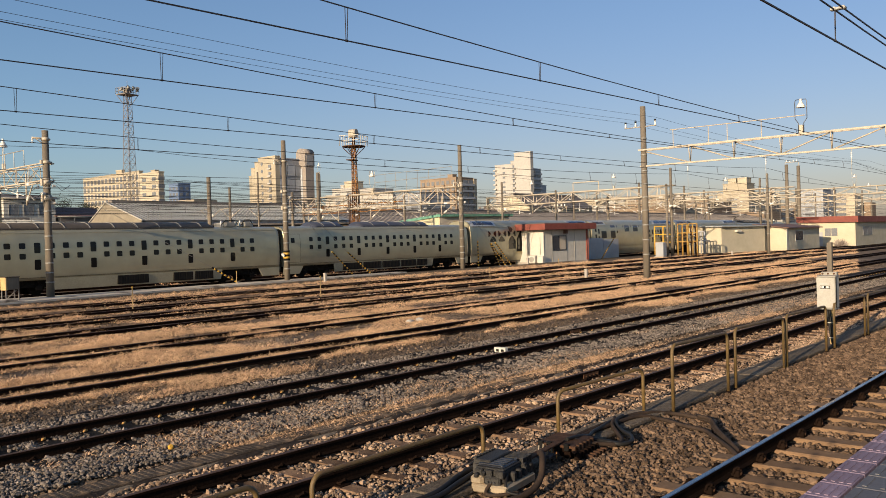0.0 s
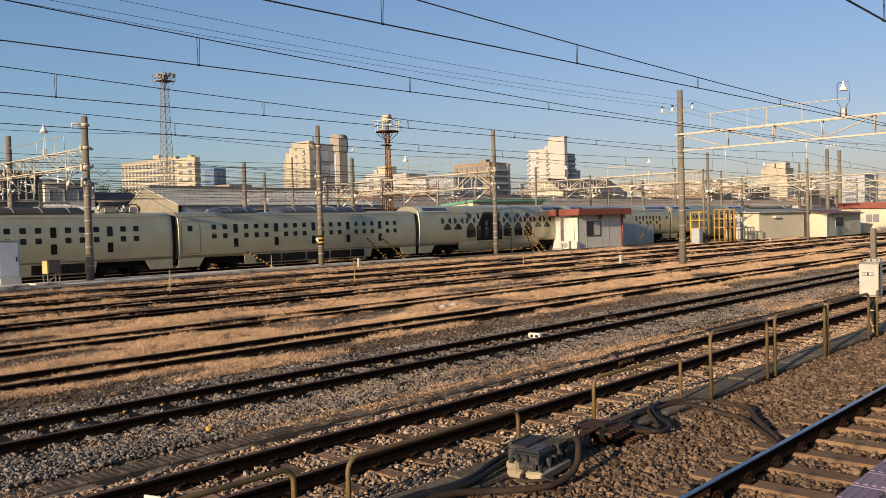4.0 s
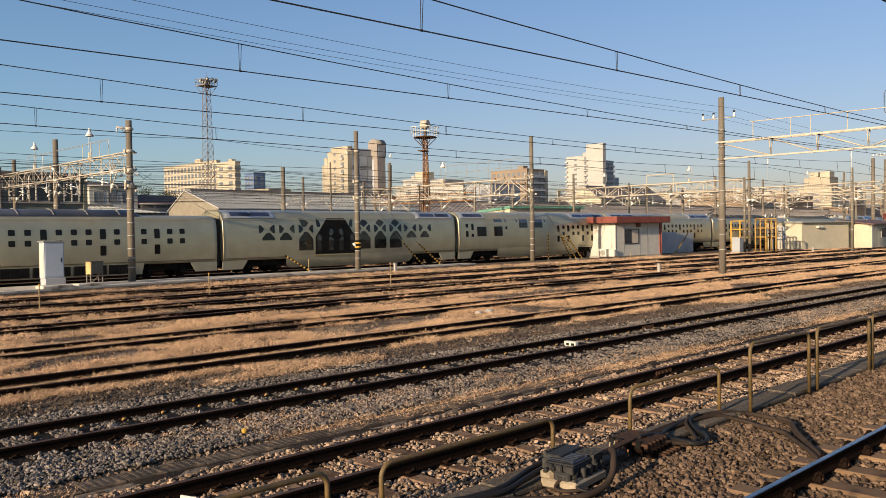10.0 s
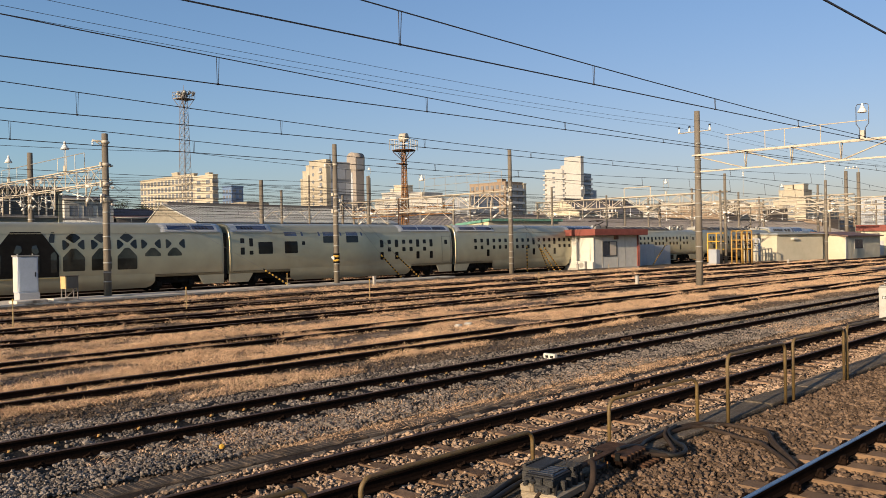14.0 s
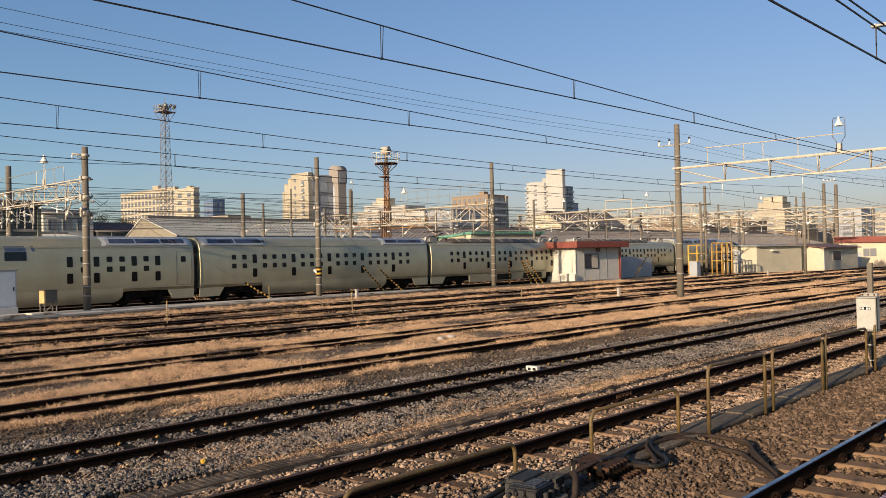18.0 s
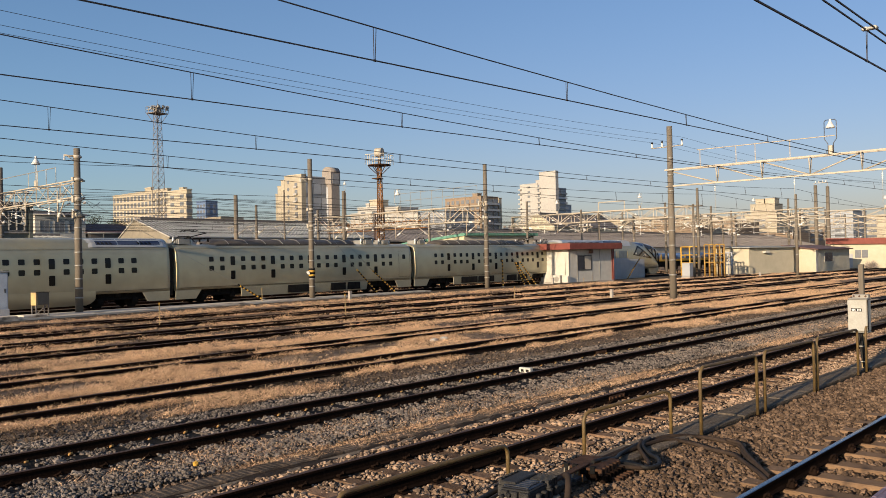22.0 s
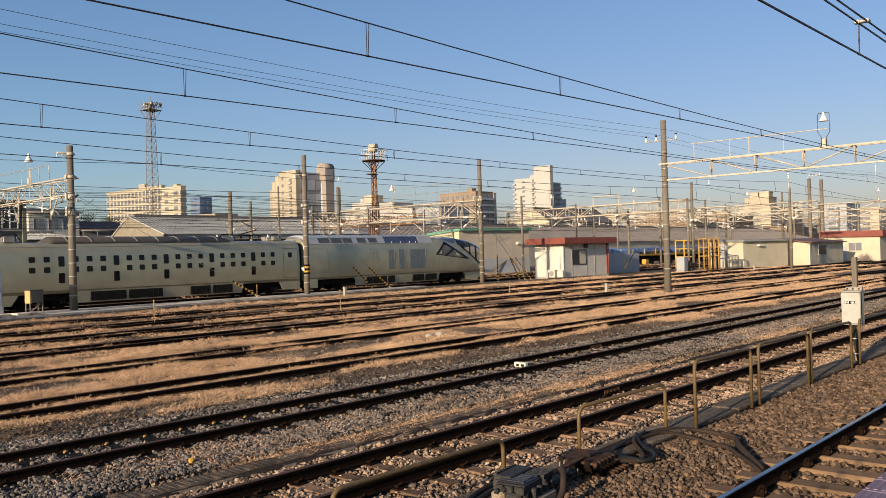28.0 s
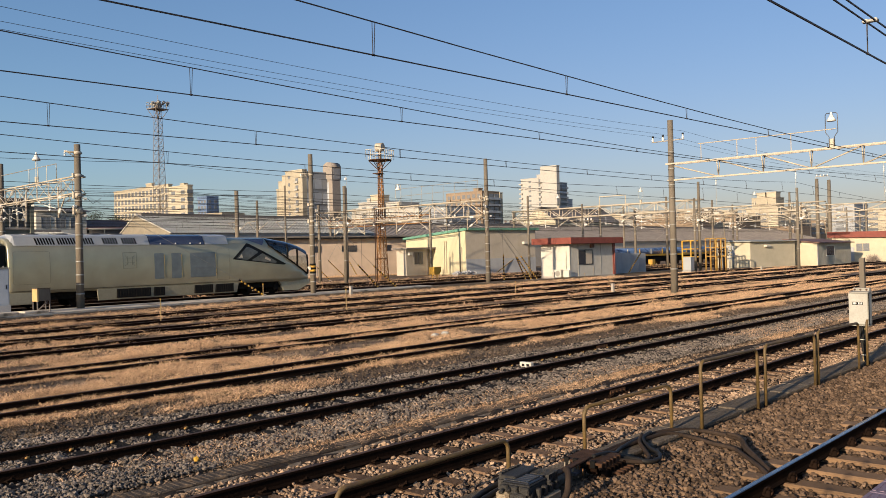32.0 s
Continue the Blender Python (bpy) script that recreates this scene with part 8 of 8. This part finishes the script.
# ---- pipes, cabinets and odds by the sheds ----
for x0, x1, y, h in ((75.3, 78.8, 45.0, 2.2), (79.1, 82.6, 45.2, 2.05)):
    gc = thing("relay_cabinet", "grey metal relay cabinet beside the hut", "cabinet", pose(x0, y, 0.08), "grey cabinets")
    part("case", box(B(), 0, x1 - x0, 0, 1.2, 0, h, 0.03), M["grey_wall"], gc)
    part("door", box(B(), 0.1, (x1 - x0) / 2 - 0.04, -0.02, 0, 0.15, h - 0.1, 0.005), M["grey_wall"], gc)
    part("door", box(B(), (x1 - x0) / 2 + 0.04, x1 - x0 - 0.1, -0.02, 0, 0.15, h - 0.1, 0.005), M["grey_wall"], gc)
gc = thing("relay_cabinet", "pale grey cabinet beside yellow pipe frames", "cabinet", pose(81.6, 39.4, 0.05), "grey cabinets")
part("case", box(B(), 0, 0.8, 0, 0.9, 0.15, 1.6, 0.03), M["city_grey"], gc)
part("plinth", box(B(), 0.05, 0.75, 0.05, 1.05, 0, 0.15), M["concrete"], gc)


def pipe_frame(x, y0, y1, z, mat, n, label):
    t = thing("pipe_frame", label, "pipe frame", pose(x, 0, 0.05), "pipe frames")
    for i in range(n):
        y = y0 + (y1 - y0) * i / (n - 1)
        part("post", rod(B(), (0, y, 0), (0, y, z), 0.085, 8), M[mat], t)
        part("brace", rod(B(), (0, y, z * 0.6), (1.4, y, z * 0.6), 0.05, 6), M[mat], t)
    for zz in (z, z * 0.72, z * 0.45):
        part("rail", rod(B(), (0, y0, zz), (0, y1, zz), 0.07, 6), M[mat], t)
    part("valve", rod(B(), (0.3, y0, z * 0.45), (0.3, y0, z * 0.7), 0.14, 8), M["steel_grey"], t)
    return t


pipe_frame(89.0, 41.9, 44.0, 3.35, "yellow", 3, "bright yellow steel pipe frame")
pipe_frame(85.2, 38.3, 39.4, 3.5, "amber", 3, "rusty yellow pipe frame with valves")
pipe_frame(86.6, 37.8, 38.8, 3.5, "amber", 3, "rusty yellow pipe frame with valves")
pipe_frame(88.0, 38.6, 40.2, 3.2, "rust", 4, "rusty pipe rack beside the shed")
pipe_frame(92.5, 39.5, 41.1, 2.6, "grey_wall", 5, "pale lattice gate of grey pipes")
for x, y, s in ((63.2, 59.1, 1.0), (71.5, 66.5, 0.9), (104, 56, 0.9)):
    yb = thing("signal_box", "small yellow box on short legs", "box", pose(x, y, 0.05), "yellow boxes")
    part("case", box(B(), -0.45 * s, 0.45 * s, -0.35 * s, 0.35 * s, 0.45 * s, 1.2 * s, 0.02), M["yellow"], yb)
    for ex in (-0.35, 0.35):
        part("leg", box(B(), ex * s - 0.05, ex * s + 0.05, -0.05, 0.05, -0.1, 0.45 * s), M["yellow"], yb)
hr2 = thing("hose_pile", "pile of grey rolled hoses on the ground", "hoses", pose(71.8, 62.4, 0.1))
for i in range(7):
    c, r = Vector((0.55 * i - 1.6, 0.2 * (i % 3), 0.18 + 0.12 * (i % 2))), 0.5
    part("hose", tube(B(), [(c.x + 0.15 * math.sin(k), c.y + r * math.cos(k * 0.7), c.z + 0.3 * r * math.sin(k * 0.7)) for k in range(10)], 0.09, 6), M["grey_wall"], hr2)

# ---- low blue wagons ----
for k in range(5):
    w = thing("flat_wagon", "low blue covered wagon with a yellow side beam", "wagon", pose(92 + k * 15.5, 64.0, 0.1), "parked wagons")
    bm = B()
    loft(bm, [[(x, y, z) for y, z in ((-1.3, 1.7), (-1.3, 2.2), (-0.9, 2.55), (0, 2.68), (0.9, 2.55), (1.3, 2.2), (1.3, 1.7))] for x in (0, 14.6)])
    part("cover", bm, M["far_train"], w, "blue curved cover")
    part("side_beam", box(B(), 0, 14.6, -1.36, 1.36, 1.4, 1.7), M["yellow"], w)
    part("underframe", box(B(), 0.5, 14.1, -1.0, 1.0, 0.5, 1.4), M["under"], w)
    for ex in (2.0, 3.6, 11.0, 12.6):
        part("wheelset", rod(B(), (ex, -0.62, 0.42), (ex, 0.62, 0.42), 0.44, 14), M["rust"], w)
    for i in range(4):
        part("strap", box(B(), 1.5 + i * 3.6, 1.75 + i * 3.6, -1.38, -1.3, 1.7, 2.5), M["yellow"] if i % 2 else M["white"], w)
bsh = thing("shrub", "brown bare shrub beside the yard office", "shrub", pose(125.2, 33.6, 0.0))
bm = B()
sr = random.Random(3)
for i in range(260):
    a, e = sr.uniform(0, math.tau), sr.uniform(0.2, 1.4)
    r = sr.uniform(0.5, 1.3)
    rod(bm, (0.3 * math.cos(a), 0.3 * math.sin(a), 0), (r * math.cos(a) * math.cos(e), r * math.sin(a) * math.cos(e), r * math.sin(e)), 0.03, 3, 0.012)
part("twig_mass", bm, M["hill"], bsh)
# a wooded rise far off
hp = np.array([(560 * math.cos(radians(a)) + rng.normal(0, 10), 560 * math.sin(radians(a)) + rng.normal(0, 10)) for a in np.repeat(np.linspace(26, 37, 110), 26)])
protos, faces = proto_stones(12, "ico")
n = len(hp)
v = np.einsum("nij,nvj->nvi", turns(n), protos[rng.integers(0, 12, n)]) * rng.uniform(0.6, 1.7, n)[:, None, None]
u = np.linspace(0, 1, n)
ridge = 20 + 4 * np.sin(u * math.pi) + 2.5 * np.sin(u * 40) + 1.5 * np.sin(u * 97)
v += np.c_[hp, rng.random(n) ** 0.5 * ridge][:, None]
tagged(new("wooded_hill", fast_mesh("wooded_hill", v.reshape(-1, 3), (faces[None] + (np.arange(n) * 12)[:, None, None]).reshape(-1, 3), M["hill"])), "dark wooded rise far beyond the town", "trees", "", "stuff")


# ---- cantilever arms under the depot gantries ----
def cantilever_arm(x, y, z, s):
    t = thing("cantilever_arm", "cream tubular cantilever arm with white insulators", "cantilever", pose(x, y, z), "cantilever arms")
    part("drop_tube", rod(B(), (0, 0, 0.6), (0, 0, -1.1), 0.045, 6), M["steel_cream"], t)
    part("top_tube", rod(B(), (0, 0, 0.0), (s * 0.4, s * 1.9, -0.1), 0.035, 6), M["steel_cream"], t)
    part("stay_tube", rod(B(), (0, 0, -1.0), (s * 0.4, s * 1.7, -0.15), 0.035, 6), M["steel_cream"], t)
    part("registration_arm", rod(B(), (s * 0.2, s * 0.9, -0.62), (s * 0.45, s * 2.0, -0.95), 0.025, 6), M["steel_grey"], t)
    for f in (0.22, 0.3, 0.38):
        part("insulator", rod(B(), (s * 0.4 * f, s * 1.9 * f, -0.1 * f), (s * 0.4 * (f + 0.05), s * 1.9 * (f + 0.05), -0.1 * (f + 0.05)), 0.1, 8, 0.06), M["porcelain"], t)
        part("insulator", rod(B(), (s * 0.4 * f, s * 1.7 * f, -1.0 + 0.85 * f), (s * 0.4 * (f + 0.05), s * 1.7 * (f + 0.05), -1.0 + 0.85 * (f + 0.05)), 0.1, 8, 0.06), M["porcelain"], t)


for x, z, ys in ((19.3, 6.2, (45.6, 50.0, 54.2, 58.8)), (53.5, 5.7, (45.8, 50.2, 54.4, 58.8, 63.2)), (86.0, 6.4, (42.0, 45.6, 50.2, 54.4, 58.8, 63.4)), (110.5, 7.0, (38.0, 42.0, 45.6, 50.2, 54.4, 58.8)), (131.0, 7.3, (28.0, 34.0, 40.0, 45.6, 50.2, 54.4, 58.8)), (160.0, 7.3, (28.0, 34.0, 40.0, 46.0, 52.0))):
    for j, y in enumerate(ys):
        cantilever_arm(x - (0.3 if x < 60 else 0.35), y, z + (0.25 if x == 86.0 else 0), 1 if j % 2 else -1)


def switch_rack(x, y, z, n):
    """A row of pale isolators on a small frame above the wires."""
    t = thing("isolator_rack", "row of white isolators on a cream steel frame", "isolators", pose(x, y, z), "isolator racks")
    part("frame", rod(B(), (0, 0, 0), (0, 0.5 * n, 0), 0.04, 6), M["steel_cream"], t)
    for e in (0.0, 0.5 * n):
        part("foot", rod(B(), (0, e, -0.7), (0, e, 0), 0.035, 6), M["steel_cream"], t)
    for i in range(n):
        part("isolator", rod(B(), (0, 0.25 + 0.5 * i, 0.02), (0, 0.25 + 0.5 * i, 0.34), 0.1, 8, 0.07), M["porcelain"], t)


switch_rack(86.0, 54.0, 6.55 - 0.35, 4)
switch_rack(110.5, 51.0, 7.1 - 0.35, 4)
switch_rack(131.0, 40.8, 12.9, 4)

# ---- jumper wires and feeder clips by the gantries ----
jr = random.Random(21)
for x, y0, y1, z in ((86.0, 40.5, 65.0, 6.9), (110.5, 36.0, 62.0, 7.2), (131.0, 26.0, 62.0, 7.6), (53.5, 45.0, 64.0, 6.3), (19.3, 44.5, 64.0, 6.6)):
    for k in range(9):
        a = jr.uniform(y0, y1 - 3)
        b = a + jr.uniform(2.0, 5.0)
        za, zb = z + jr.uniform(-1.4, 0.5), z + jr.uniform(-1.4, 0.5)
        dx = jr.uniform(-0.4, 0.4)
        pts = [(x + dx * i / 6, a + (b - a) * i / 6, za + (zb - za) * i / 6 - 0.25 * (1 - (i / 3 - 1) ** 2)) for i in range(7)]
        t = thing("jumper_wire", "thin looping jumper wire with white insulators at a gantry", "jumper wire", pose(0, 0, 0), "jumper wires")
        part("wire", tube(B(), pts, 0.016, 4), M["wire"] if k % 2 else M["steel_grey"], t)
        for p, q in ((pts[0], pts[1]), (pts[-1], pts[-2])):
            p, q = Vector(p), Vector(q)
            d = (q - p).normalized()
            for j in range(3):
                part("insulator", rod(B(), p + d * (0.1 * j), p + d * (0.1 * j + 0.06), 0.075, 7, 0.05), M["porcelain"], t)
        part("hanger", rod(B(), pts[0], (x + (0.3 if x < 60 else 0.35) * (1 if dx > 0 else -1), a, z + 0.45), 0.02, 5), M["steel_grey"], t)


# ---- houses and evergreens behind the low depot roofs ----
M["leaf_dark"] = surf("dark_evergreen_leaf", (0.035, 0.045, 0.022), (0.055, 0.06, 0.03), 0.8, scale=0.6, fine=4, bump=0, vary="island", amount=0.5, spec=0.2)
M["bark"] = surf("grey_brown_bark", (0.12, 0.09, 0.07), (0.07, 0.055, 0.045), 0.95, scale=4, fine=30, bump=0.5)


def depot_house(x0, x1, y0, y1, h, rise, wall, roof, label):
    t = gable("depot_house", label, x0, x1, y0, y1, h, rise, wall, roof, "x")
    for z in (h - 2.1, h - 4.7):
        for k in range(3):
            xw = x0 + 0.6 + k * (x1 - x0 - 0.8) / 3
            window(t, xw, xw + 1.1, y0, z, z + 1.3)
        for k in range(2):
            part("window", box(B(), x0 - 0.04, x0 + 0.05, y0 + 1.6 + 3.4 * k, y0 + 2.9 + 3.4 * k, z, z + 1.3), M["city_glass"], t)
    part("gutter", rod(B(), (x0 - 0.4, y0 - 0.55, h - 0.02), (x1 + 0.4, y0 - 0.55, h - 0.02), 0.07, 6), M["steel_grey"], t)
    return t


depot_house(41.0, 47.2, 105, 112.5, 9.2, 0.7, "white", "roof_grey", "white two-storey house behind the depot roofs")
depot_house(47.6, 53.8, 105, 114, 7.0, 1.4, "roof_grey", "brown_roof", "brown-roofed grey house behind the depot roofs")
depot_house(31.0, 39.0, 108, 116, 8.0, 1.8, "tan", "roof_grey", "tan two-storey house behind the depot roofs")


def evergreen(x, y, h, spread, seed):
    r = np.random.default_rng(seed)
    t = thing("evergreen_tree", "dark evergreen tree behind the depot roofs", "tree", pose(x, y, 0.05), "evergreen trees")
    part("trunk", rod(B(), (0, 0, -0.2), (0.15, 0.1, h * 0.75), 0.24, 9, 0.07), M["bark"], t)
    tips = []
    for k in range(14):
        a, z = r.uniform(0, math.tau), h * r.uniform(0.35, 0.8)
        d = spread * r.uniform(0.5, 1.0) * (1.15 - z / h)
        p = (d * math.cos(a), d * math.sin(a), z + r.uniform(0.2, 0.9))
        tips.append(p)
        part("limb", rod(B(), (0.1, 0.05, z - 0.3), p, 0.07, 6, 0.02), M["bark"], t)
    tips += [(0.1, 0.1, h * 0.85), (0.3, -0.2, h * 0.93), (-0.3, 0.2, h * 0.78)]
    c = np.array(tips)[r.integers(0, len(tips), 5200)] + r.normal(0, 1, (5200, 3)) * np.array([0.55, 0.55, 0.42]) * spread / 2.4
    u = r.normal(0, 1, (5200, 3))
    w = r.normal(0, 1, (5200, 3))
    u *= 0.10 / np.linalg.norm(u, axis=1)[:, None]
    w *= 0.06 / np.linalg.norm(w, axis=1)[:, None]
    v = np.stack([c - u, c + w, c + u, c - w], 1).reshape(-1, 3)
    f = np.arange(5200 * 4).reshape(-1, 4)
    crown = new("crown", fast_mesh("crown", v, f, M["leaf_dark"]))
    crown.parent = t


for k, (x, y, h, s) in enumerate(((56.3, 123, 10.4, 2.6), (58.9, 122, 9.9, 2.2), (61.6, 125, 9.6, 2.4), (51.8, 124, 9.6, 2.3))):
    evergreen(x, y, h, s, 40 + k)

motions()
